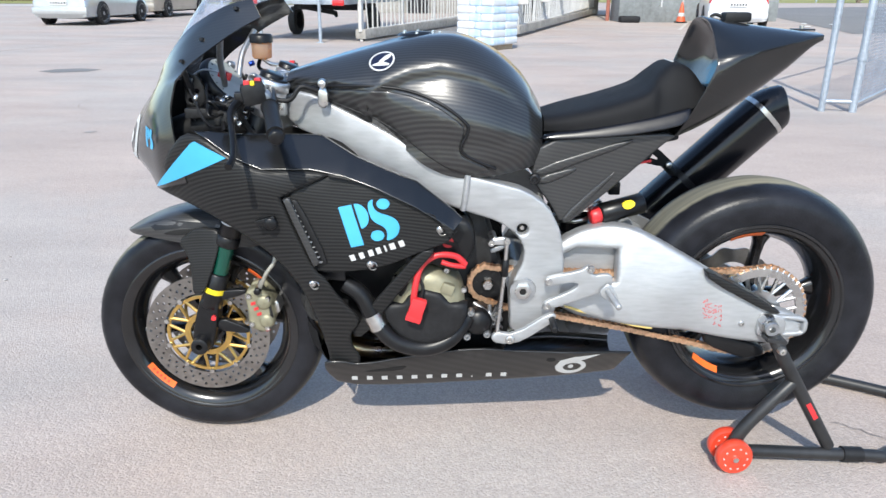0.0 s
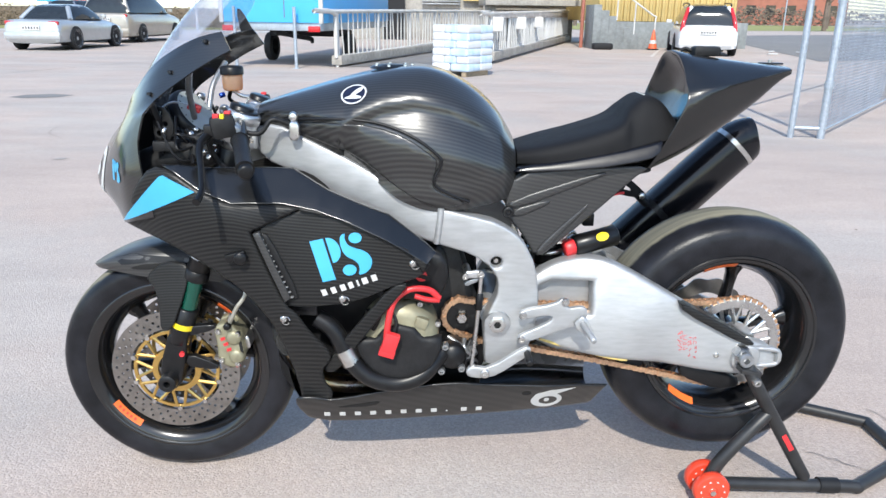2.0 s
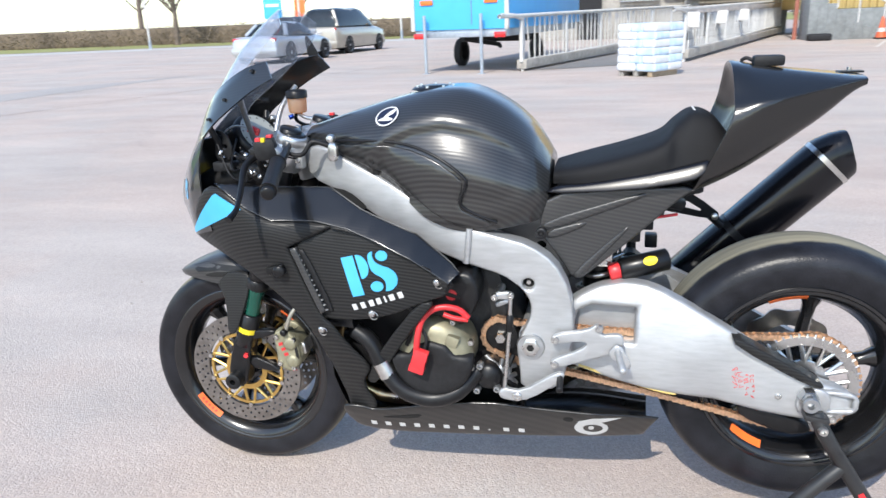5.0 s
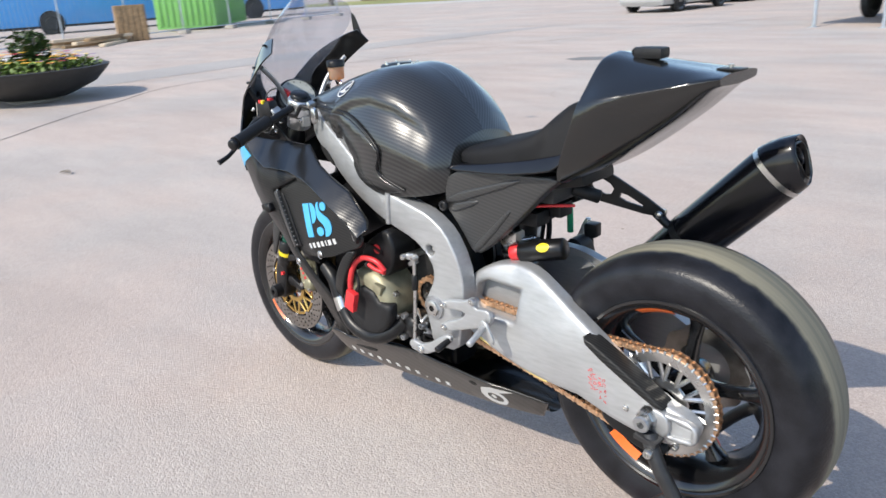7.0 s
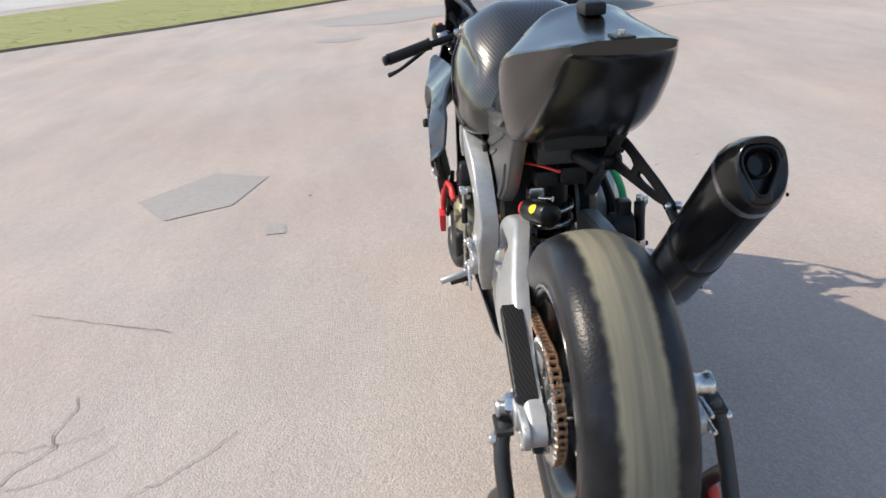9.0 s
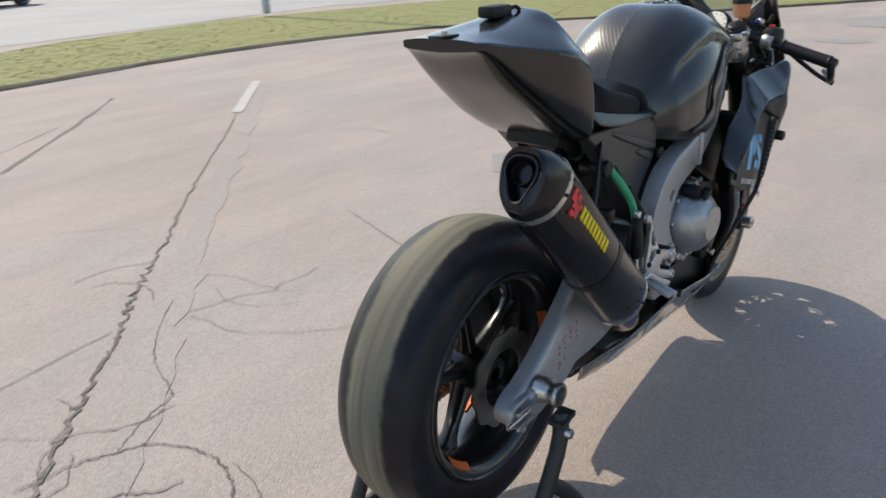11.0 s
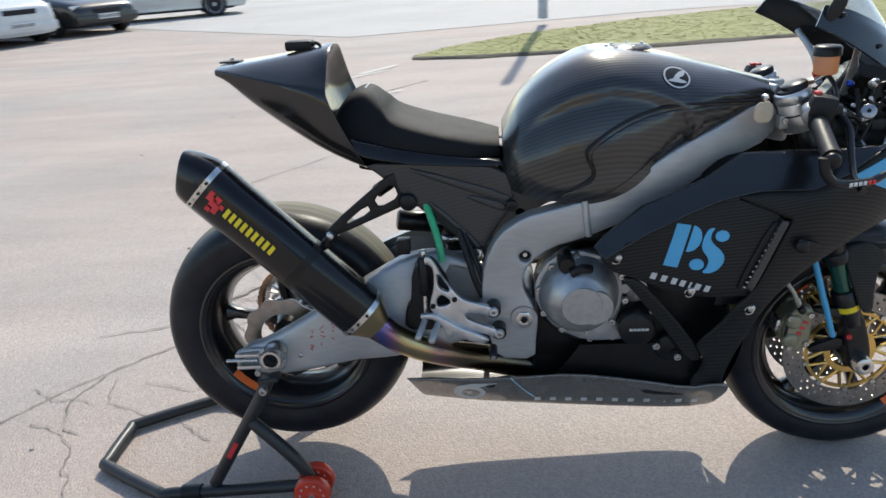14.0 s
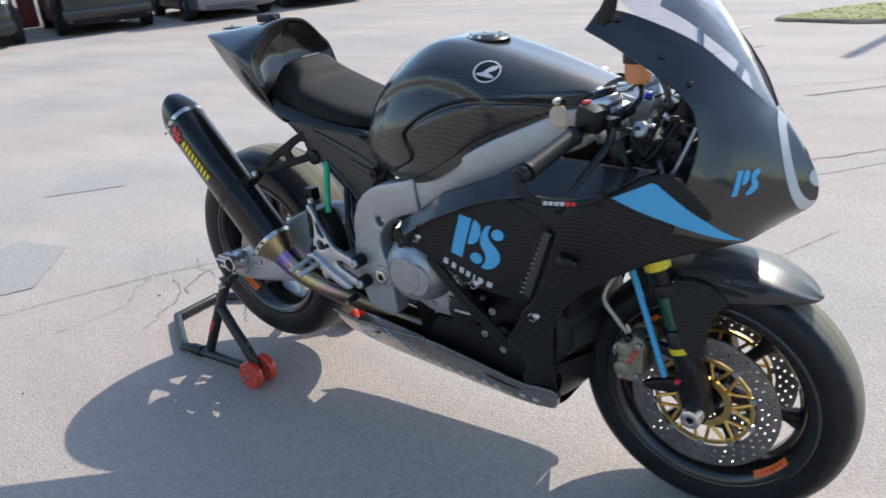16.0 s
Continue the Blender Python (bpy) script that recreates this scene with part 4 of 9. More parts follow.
fender = part("front_fender", skin(mud, 5, 4, caps=(False, False)), CARBON_PALE, bike, "carbon fibre front mudguard with side slots")
for s in (-1, 1):
    lp = [(-0.745, 0.545), (-0.690, 0.590), (-0.626, 0.585), (-0.640, 0.519), (-0.677, 0.427), (-0.707, 0.420), (-0.708, 0.484), (-0.718, 0.522)]
    part("fork_cover", panel(lp, blend([(-0.74, 0.55, 0.086), (-0.69, 0.59, 0.098), (-0.63, 0.58, 0.112), (-0.69, 0.43, 0.128), (-0.68, 0.5, 0.120)]), 0.006, s, 0.02, 0.004), CARBON, fender)
    on = cast_on(fender, s, 0.001)
    # slot is not cut: a dark panel paints its shade
    part("fender_slot_shade", panel([(FX - 0.082, FZ + 0.272), (FX - 0.035, FZ + 0.270), (FX + 0.022, FZ + 0.279), (FX + 0.005, FZ + 0.288), (FX - 0.045, FZ + 0.285), (FX - 0.070, FZ + 0.279)], on, 0.003, s, 0.012, 0.001), HOLE_SHADE, fender)
    part("black_film", panel([(FX - 0.118, FZ + 0.296), (FX - 0.075, FZ + 0.308), (FX + 0.05, FZ + 0.300), (FX + 0.045, FZ + 0.285), (FX - 0.03, FZ + 0.290), (FX - 0.10, FZ + 0.281)], on, 0.002, s, 0.012, 0, 0), BLACK, fender, "plain black film")

# main frame
SPAR = [(-0.47, 0.90), (-0.41, 0.915), (-0.34, 0.885), (-0.235, 0.84), (-0.15, 0.79), (-0.06, 0.745), (0.03, 0.722), (0.09, 0.706), (0.145, 0.668), (0.180, 0.60), (0.192, 0.50), (0.178, 0.425),
        (0.160, 0.352), (0.068, 0.345), (0.066, 0.40), (0.060, 0.46), (0.074, 0.497), (0.091, 0.53), (0.093, 0.567), (0.073, 0.60), (0.031, 0.632), (-0.046, 0.655), (-0.14, 0.69), (-0.24, 0.74), (-0.34, 0.80), (-0.45, 0.835)]
spar_y = blend([(-0.45, 0.87, 0.085), (-0.35, 0.85, 0.128), (-0.2, 0.79, 0.165), (-0.05, 0.70, 0.178), (0.1, 0.65, 0.172), (0.17, 0.55, 0.165), (0.13, 0.38, 0.165), (0.07, 0.46, 0.176)])
frame_ob = part("frame", rod((-0.47, 0, 0.82), (-0.50, 0, 0.93), 0.042, 24, 0.004), ALU, bike, "bare brushed aluminium twin spar frame")
for s in (-1, 1):
    sp = part("frame_spar", panel(SPAR, spar_y, 0.045, s, 0.03, 0.006, 1, holes=[circle(0.087, 0.612, 0.0135, 18)]), ALU, frame_ob)
    y = lambda x, z: s * spar_y(x, z)
    # uncut slot, its dark inside painted by a thin panel
    part("frame_slot_shade", panel([(-0.392, 0.817), (-0.337, 0.813), (-0.288, 0.778), (-0.298, 0.771), (-0.360, 0.790)], lambda x, z: spar_y(x, z) + 0.0012, 0.004, s, 0.02, 0, 1), HOLE_SHADE, frame_ob)
    weld = [(-0.042, y(-0.042, 0.745) * 1.002, 0.742), (-0.046, y(-0.046, 0.70) * 1.006, 0.70), (-0.052, y(-0.05, 0.662) * 1.002, 0.660)]
    part("weld_rib", bar(weld, 0.0075, 10), ALU, frame_ob)
    part("frame_hole", lathe([(0.0, -s * 0.022), (0.0145, -s * 0.022), (0.0145, -s * 0.044)], 20, (0.087, y(0.087, 0.612), 0.612), closed=False), HOLE_SHADE, frame_ob)
    part("frame_hole_screw", lathe([(0.0, -s * 0.014), (0.005, -s * 0.014), (0.006, -s * 0.022)], 12, (0.087, y(0.087, 0.612), 0.612), closed=False), STEEL, frame_ob)
    part("pivot_ring", lathe([(0.014, s * 0.004), (0.030, s * 0.003), (0.033, -s * 0.006)], 32, (0.093, y(0.093, 0.462), 0.462), closed=False), ALU_DARK, frame_ob)
    bm = lathe([(0.009, s * 0.010), (0.017, s * 0.012), (0.021, s * 0.010), (0.021, -s * 0.002)], 6, (0.093, y(0.093, 0.462), 0.462), closed=False)
    part("pivot_nut", bm, STEEL, frame_ob)
    part("pivot_bore", lathe([(0.0, s * 0.005), (0.0092, s * 0.005), (0.0092, s * 0.0101)], 16, (0.093, y(0.093, 0.462), 0.462), closed=False), HOLE_SHADE, frame_ob)

# fuel tank
TANK = [(-0.455, [(0, 0.952), (0.035, 0.950), (0.07, 0.938), (0.082, 0.922), (0.080, 0.905)]),
        (-0.35, [(0, 0.984), (0.055, 0.981), (0.108, 0.955), (0.140, 0.925), (0.135, 0.885)]),
        (-0.24, [(0, 1.015), (0.070, 1.011), (0.135, 0.975), (0.172, 0.915), (0.165, 0.840)]),
        (-0.14, [(0, 1.036), (0.080, 1.031), (0.152, 0.985), (0.200, 0.885), (0.183, 0.765)]),
        (-0.06, [(0, 1.036), (0.085, 1.029), (0.158, 0.974), (0.208, 0.865), (0.180, 0.735)]),
        (0.02, [(0, 1.004), (0.082, 0.993), (0.154, 0.938), (0.200, 0.840), (0.165, 0.738)]),
        (0.085, [(0, 0.950), (0.072, 0.939), (0.135, 0.895), (0.172, 0.820), (0.145, 0.748)]),
        (0.128, [(0, 0.885), (0.055, 0.876), (0.105, 0.855), (0.125, 0.800), (0.115, 0.760)])]
RIDGE = [(-0.262, 0.905), (-0.245, 0.935), (-0.205, 0.957), (-0.17, 0.972), (-0.10, 0.982), (-0.02, 0.966), (0.06, 0.928), (0.115, 0.885)]


def ridge_z(x):
    return float(np.interp(x, [p[0] for p in RIDGE], [p[1] for p in RIDGE], 0.80, 0.85))


bm = body(TANK, nu=12, nv=13)
for v in bm.verts:
    # hollow for the knee under an overhanging shoulder
    k = min(1.0, max(0.0, (ridge_z(v.co.x) - v.co.z) / 0.034))
    k *= min(1.0, max(0.0, (0.12 - v.co.x) / 0.08)) * min(1.0, max(0.0, (v.co.z - 0.76) / 0.06))
    v.co.y -= math.copysign(0.015 * k * k * (3 - 2 * k), v.co.y) if abs(v.co.y) > 0.05 else 0
    # the front of the side falls away from a fold
    fold = -0.18 - (v.co.z - 0.80) * 0.56
    k = min(0.018, 0.22 * max(0.0, fold - v.co.x)) * min(1.0, max(0.0, (0.945 - v.co.z) / 0.02))
    v.co.y -= math.copysign(k, v.co.y) if abs(v.co.y) > 0.08 else 0
    k = math.exp(-((v.co.z - ridge_z(v.co.x) - 0.012) / 0.014) ** 2) if -0.24 < v.co.x < 0.1 else 0
    v.co.y += math.copysign(0.003 * k, v.co.y) if abs(v.co.y) > 0.05 else 0
tank = part("fuel_tank", bm, CARBON_TANK, bike, "carbon fibre fuel tank cover with sky reflections")
for s in (-1, 1):
    on = cast_on(tank, s, 0.003)
    lp = [(-0.40, 0.915), (-0.30, 0.926), (-0.19, 0.922), (-0.115, 0.898), (-0.055, 0.857), (-0.052, 0.84), (-0.062, 0.795), (-0.05, 0.782), (0.02, 0.752), (-0.03, 0.742), (-0.07, 0.748), (-0.15, 0.796), (-0.23, 0.855), (-0.34, 0.892)]
    part("side_cover", panel(lp, on, 0.004, s, 0.02, 0.003), CARBON_TANK, tank, "matt carbon side cover")
    on = cast_on(tank, s, 0.0045)
    seam = [(-0.40, 0.922), (-0.30, 0.933), (-0.19, 0.929), (-0.11, 0.904), (-0.05, 0.862), (-0.045, 0.84), (-0.056, 0.796), (0.02, 0.756)]
    part("seam", bar([(x, s * on(x, z), z) for x, z in seam], 0.0035, 8), BLACK, tank)
    ec = (-0.233, 0.984)
    on = cast_on(tank, s, 0.0)
    eo = Vector((ec[0], s * on(*ec), ec[1]))
    eu = Vector((-s * 0.03, -s * 0.005 * s, -s * 0.003))
    ev = Vector((0, -s * 0.63, 0.78)) * 0.03
    part("emblem_field", film(circle(0, 0, 1.0, 28), eo, eu, ev, tank, 0.0012), material("navy_enamel", (0.010, 0.013, 0.035), 0.3, 0, 0.1, 40) if s < 0 else BLACK, tank)
    part("emblem_ring", film(circle(0, 0, 0.97, 28), eo, eu, ev, tank, 0.002, holes=[circle(0, 0, 0.84, 28)]), WHITE, tank, "white ring of the maker's emblem")
    wing = rounded([(-0.75, -0.40), (0.55, -0.55), (0.62, -0.35), (0.05, -0.12), (0.55, 0.15), (0.72, 0.62), (0.30, 0.55), (-0.15, 0.10), (-0.25, -0.15), (-0.6, -0.25)], 1)
    part("emblem_shape", film(wing, eo, eu, ev, tank, 0.002), WHITE, tank)
bm = lathe([(0.0, 0.006), (0.030, 0.006), (0.034, 0.003), (0.050, 0.003), (0.056, -0.003)], 36, (-0.15, 0, 1.034), closed=False, axis="z")
part("filler_cap", bm, BLACK_SATIN, tank, "black filler cap")
for i in range(7):
    a = 2 * math.pi * i / 7
    part("cap_screw", lathe([(0.0, 0.0075), (0.0035, 0.0075), (0.004, 0.003)], 10, (-0.15 + 0.043 * math.cos(a), 0.043 * math.sin(a), 1.034), closed=False, axis="z"), STEEL, tank)
for s in (-1, 1):
    fore = 0.045 * (s > 0)
    wide = 0.008 * (s > 0)
    part("tank_bracket", panel([(-0.375 - fore - wide, 0.885), (-0.352 - fore + wide, 0.885), (-0.352 - fore + wide, 0.925), (-0.372 - fore - wide, 0.93)], 0.150, 0.012 - wide, s, 0.02, 0.002), STEEL if s < 0 else BRACKET, tank)
    k = 0.7 if s > 0 else 1.0
    part("tank_bolt", lathe([(0.0, s * 0.012 * k), (0.008 * k, s * 0.010 * k), (0.011 * k, 0), (0.008 * k, -s * 0.01)], 14, (-0.362 - fore, s * 0.152, 0.938), closed=False), STEEL, tank)

# seat
SEAT = [(0.135, [(0, 0.858), (0.060, 0.856), (0.088, 0.846), (0.090, 0.826)]),
        (0.20, [(0, 0.874), (0.088, 0.871), (0.116, 0.858), (0.119, 0.834)]),
        (0.29, [(0, 0.899), (0.095, 0.894), (0.124, 0.878), (0.129, 0.846)]),
        (0.365, [(0, 0.926), (0.095, 0.920), (0.122, 0.900), (0.127, 0.862)]),
        (0.396, [(0, 0.958), (0.066, 0.952), (0.102, 0.918), (0.120, 0.868)]),
        (0.430, [(0, 0.979), (0.062, 0.973), (0.094, 0.930), (0.114, 0.874)]),
        (0.470, [(0, 0.968), (0.060, 0.962), (0.088, 0.928), (0.106, 0.884)]),
        (0.505, [(0, 0.928), (0.055, 0.924), (0.080, 0.910), (0.095, 0.892)])]
seat = part("seat", body(SEAT, nu=6, nv=6), FOAM, bike, "black foam race seat with a raised rear roll")
for i in range(6):
    part("maker_bar", box((0.004, 0.008, 0.002), (0.432, -0.034 + 0.011 * i, 0.9800), 0.0005), WHITE, seat)

# tail
TAIL = [(0.538, [(0, 0.982), (0.006, 0.980), (0.012, 0.974), (0.016, 0.966), (0.016, 0.946), (0, 0.941)]),
        (0.532, [(0, 1.030), (0.030, 1.018), (0.062, 0.990), (0.088, 0.955), (0.086, 0.885), (0, 0.872)]),
        (0.512, [(0, 1.062), (0.052, 1.049), (0.100, 1.005), (0.132, 0.956), (0.112, 0.850), (0, 0.846)]),
        (0.499, [(0, 1.076), (0.060, 1.064), (0.115, 1.018), (0.148, 0.966), (0.118, 0.835), (0, 0.830)]),
        (0.508, [(0, 1.080), (0.062, 1.068), (0.118, 1.020), (0.152, 0.968), (0.120, 0.826), (0, 0.820)]),
        (0.56, [(0, 1.070), (0.055, 1.063), (0.130, 1.020), (0.146, 0.988), (0.115, 0.875), (0, 0.866)]),
        (0.66, [(0, 1.056), (0.058, 1.054), (0.106, 1.032), (0.114, 1.017), (0.096, 0.962), (0, 0.954)]),
        (0.725, [(0, 1.050), (0.052, 1.049), (0.088, 1.042), (0.092, 1.033), (0.080, 1.016), (0, 1.010)]),
        (0.752, [(0, 1.048), (0.042, 1.048), (0.076, 1.044), (0.079, 1.038), (0.070, 1.030), (0, 1.026)])]
LEAN = (0.42, 0.42, 0.42, 0.42, 0.42, 0.22, 0.0, 0.0, 0.0)
rows = [[(x - k * max(0.0, 0.985 - z), y, z) for y, z in prof] for (x, prof), k in zip(TAIL, LEAN)]
tail = part("tail_fairing", skin(rows, nu=6, nv=5), CARBON_GLOSS, bike, "carbon fibre single seat tail with flat underside", 30)
for s in (-1, 1):
    lp = [(0.115, 0.812), (0.145, 0.828), (0.22, 0.836), (0.36, 0.862), (0.435, 0.880), (0.462, 0.888), (0.452, 0.862), (0.425, 0.846), (0.30, 0.824)]
    part("seat_side", panel(lp, lambda x, z: 0.127 + 0.10 * (x - 0.12) - 0.53 * (z - 0.83), 0.02, s, 0.03, 0.004), LACQUER, tail, "glossy seat pan flange")
    lp = [(0.105, 0.722), (0.12, 0.812), (0.30, 0.824), (0.445, 0.830), (0.40, 0.795), (0.33, 0.725), (0.255, 0.655), (0.188, 0.600), (0.150, 0.665)]
    sub = part("subframe_cover", panel(lp, blend([(0.11, 0.73, 0.128), (0.2, 0.8, 0.128), (0.43, 0.825, 0.118), (0.25, 0.66, 0.112), (0.19, 0.61, 0.118)]), 0.03, s, 0.03, 0.006), CARBON_PALE, tail, "carbon subframe cover with folded ribs")
    for a, b, w in (((0.115, 0.735), (0.335, 0.812), 0.013), ((0.185, 0.615), (0.30, 0.735), 0.010), ((0.125, 0.715), (0.21, 0.745), 0.012)):
        d = np.array(b) - np.array(a)
        nn = np.array((-d[1], d[0])) / np.hypot(*d) * w
        part("fold_rib", panel([np.array(a) - nn, np.array(b) - nn * 0.5, np.array(b) + nn * 0.5, np.array(a) + nn], cast_on(sub, s, 0.005), 0.010, s, 0.03, 0.005), CARBON_PALE, tail)
    bolt((0.113, s * 0.139, 0.724), s, 0.013, 0.006, BLACK, tail)
bm = box((0.062, 0.038, 0.022), (0.577, -0.005, 1.078), 0.007)
tb = part("transponder", bm, PLASTIC, tail, "black transponder box on the tail")
part("transponder_cable", bar([(0.548, 0.005, 1.078), (0.535, 0.012, 1.083), (0.525, 0.015, 1.077)], 0.004, 8), PLASTIC, tb)
part("tail_mount", box((0.048, 0.030, 0.004), (0.738, 0, 1.0515), 0.0015), BLACK, tail)
part("tail_mount_pin", rod((0.736, 0, 1.052), (0.736, 0, 1.060), 0.005, 10), STEEL, tail)
part("under_tray", box((0.20, 0.13, 0.05), (0.36, 0, 0.805), 0.012, Euler((0, radians(-12), 0)).to_matrix()), PLASTIC, tail)
part("regulator", box((0.07, 0.10, 0.045), (0.345, -0.01, 0.770), 0.006), material("regulator_fins", (0.05, 0.05, 0.052), 0.5, 0.4, 0.2, 60), tail)
part("rear_lamp_plug", rod((0.375, 0.02, 0.768), (0.425, 0.06, 0.745), 0.016, 12, 0.002), PLASTIC, tail)

# swingarm
SWING = [(0.13, 0.47), (0.150, 0.53), (0.192, 0.568), (0.240, 0.592), (0.300, 0.603), (0.362, 0.598), (0.44, 0.562), (0.52, 0.517), (0.63, 0.452), (0.715, 0.406), (0.760, 0.394), (0.786, 0.374),
         (0.782, 0.346), (0.725, 0.316), (0.62, 0.325), (0.536, 0.338), (0.42, 0.352), (0.336, 0.364), (0.20, 0.398), (0.14, 0.42)]
swing_y = blend([(0.14, 0.48, 0.122), (0.25, 0.50, 0.140), (0.30, 0.59, 0.105), (0.45, 0.45, 0.155), (0.6, 0.40, 0.158), (0.8, 0.36, 0.158), (0.5, 0.345, 0.145), (0.45, 0.555, 0.130)])
swing = part("swingarm", rod((0.093, -0.12, 0.462), (0.093, 0.12, 0.462), 0.035, 24), ALU, bike, "bare brushed aluminium swingarm with red marker notes")
for s in (-1, 1):
    hole = [(0.180, 0.474), (0.322, 0.471), (0.322, 0.471), (0.322, 0.471), (0.325, 0.546), (0.325, 0.546), (0.325, 0.546), (0.200, 0.550)] if s < 0 else [(0.186, 0.470), (0.262, 0.468), (0.274, 0.572), (0.205, 0.556)]
    part("swingarm_side", panel(SWING, swing_y, 0.036, s, 0.03, 0.012, 1, holes=[hole]), ALU, swing)
    part("swingarm_inner", panel([(0.17, 0.42), (0.19, 0.56), (0.36, 0.585), (0.45, 0.53), (0.44, 0.38)], 0.088, 0.01, s, 0.05, 0.004), ALU, swing)
    slot = [(0.690, 0.342), (0.690, 0.396), (0.770, 0.394), (0.770, 0.394), (0.792, 0.384), (0.792, 0.350), (0.770, 0.340), (0.770, 0.340)]
    ad = part("chain_adjuster", panel(slot, 0.167, 0.014, s, 0.02, 0.004, holes=[[(0.733, 0.350), (0.733, 0.350), (0.733, 0.386), (0.733, 0.386), (0.780, 0.380), (0.780, 0.380), (0.780, 0.354), (0.780, 0.354)]]), ALU, swing)
    part("adjuster_plate", panel([(0.665, 0.345), (0.672, 0.398), (0.715, 0.402), (0.735, 0.385), (0.735, 0.35), (0.70, 0.335)], 0.172, 0.016, s, 0.02, 0.004), ALU, swing)
    part("axle_nut", lathe([(0.010, s * 0.185), (0.018, s * 0.186), (0.021, s * 0.180), (0.021, s * 0.165)], 6 if s < 0 else 20, (RX, 0, RZ), closed=False), STEEL, swing)
    part("stand_spool", lathe([(0.018 if s > 0 else 0.013, s * 0.212), (0.024, s * 0.212), (0.026, s * 0.206), (0.022, s * 0.198), (0.022, s * 0.182), (0.027, s * 0.177), (0.027, s * 0.16), (0.013, s * 0.16)] if s > 0 else [(0.008, -0.202), (0.016, -0.202), (0.018, -0.198), (0.014, -0.192), (0.014, -0.180), (0.020, -0.176), (0.020, -0.16), (0.008, -0.16)], 24, (0.690, 0, 0.375 if s < 0 else 0.388)), STEEL if s > 0 else ALU_DARK, swing)
    if s > 0:
        part("axle_bore", lathe([(0.0, 0.190), (0.0178, 0.190)], 20, (0.690, 0, 0.388), closed=False), HOLE_SHADE, swing)
        for y in (0.352, 0.384):
            part("adjuster_bar", box((0.060, 0.008, 0.009), (0.757, 0.176, y), 0.002), MILLED, swing)
        part("adjuster_bolt", rod((0.735, 0.172, 0.368), (0.812, 0.172, 0.368), 0.0045, 10), STEEL, swing)
    bolt((0.632, s * 0.159, 0.372), s, 0.007, 0.004, STEEL, swing)
    bolt((0.745, s * 0.159, 0.325), s, 0.008, 0.006, STEEL, swing)
    rng = random.Random(5 + s)
    for i in range(4):
        for k in range(5):
            x, z = (0.575 - 0.012 * i + 0.010 * k * 0.15, 0.415 - 0.012 * k + 0.004 * i) if s < 0 else (0.60 - 0.026 * i, 0.43 + 0.012 * i - 0.011 * k)
            if rng.random() < 0.8:
                w = rng.uniform(0.004, 0.007)
                pts = [(x + rng.uniform(-w, w), z + rng.uniform(-w, w)) for _ in range(4)]
                part("marker_stroke", bar([(px, s * (swing_y(px, pz) + 0.0003), pz) for px, pz in pts], 0.0008, 5, 3), PENCIL, swing, "handwritten red marker stroke" if not (i or k) else "")
part("chain_guard", panel([(0.526, 0.514), (0.536, 0.486), (0.695, 0.400), (0.722, 0.401), (0.712, 0.412), (0.64, 0.455)], 0.169, 0.045, -1, 0.03, 0.006), CARBON, swing, "carbon upper chain guard")
part("chain_slider", panel([(0.20, 0.412), (0.20, 0.404), (0.36, 0.358), (0.42, 0.347), (0.42, 0.355), (0.30, 0.385)], 0.146, 0.03, -1, 0.03, 0.002), material("yellow_slider", (0.62, 0.47, 0.16), 0.5, 0, 0.2, 40), swing, "tan plastic chain slider")
part("toe_guard", panel([(0.555, 0.335), (0.56, 0.300), (0.66, 0.262), (0.715, 0.272), (0.705, 0.300), (0.61, 0.322)], 0.135, 0.02, -1, 0.03, 0.006), BLACK, swing, "black lower sprocket guard")
part("rear_caliper", box((0.06, 0.04, 0.05), (0.66, 0.085, 0.31), 0.008, Euler((0, radians(25), 0)).to_matrix()), BLACK_SATIN, swing)


# drive chain
def chain_path():
    cx, cz, r = 0.014, 0.452, 0.043
    pts = [(cx + r * math.cos(a), cz + r * math.sin(a)) for a in np.linspace(radians(260), radians(95), 9)]
    pts += [(x, 0.492 - 0.012 * math.sin(math.pi * (x - 0.01) / 0.68)) for x in np.linspace(0.06, 0.66, 9)]
    pts += [(RX + SPZ * math.cos(a), RZ + SPZ * math.sin(a)) for a in np.linspace(radians(82), radians(-98), 12)]
    pts += [(x, 0.262 + (0.66 - x) * 0.205 + 0.008 * math.sin(math.pi * x / 0.66)) for x in np.linspace(0.62, 0.05, 8)]
    return pts


loop = spline(chain_path(), 12, True)
run = [0.0]
for a, b in zip(loop, loop[1:] + loop[:1]):
    run.append(run[-1] + float(np.hypot(*(b - a))))
links = int(run[-1] / 0.0159) // 2 * 2
chain = new("drive_chain", None)
chain.parent = bike
tagged(chain, "worn gold drive chain")
lk = bmesh.new()
for s in (-1, 1):
    panel([(-0.0130, -0.0078), (-0.004, -0.0058), (0.004, -0.0058), (0.0130, -0.0078), (0.0130, 0.0078), (0.004, 0.0058), (-0.004, 0.0058), (-0.0130, 0.0078)], 0.0085, 0.0018, s, 0.05, 0, 1, bm=lk)
for x in (-0.0079, 0.0079):
    rod((x, -0.0098, 0), (x, 0.0098, 0), 0.0034, 8, bm=lk)
    rod((x, -0.005, 0), (x, 0.005, 0), 0.0046, 8, bm=lk)
link0 = None
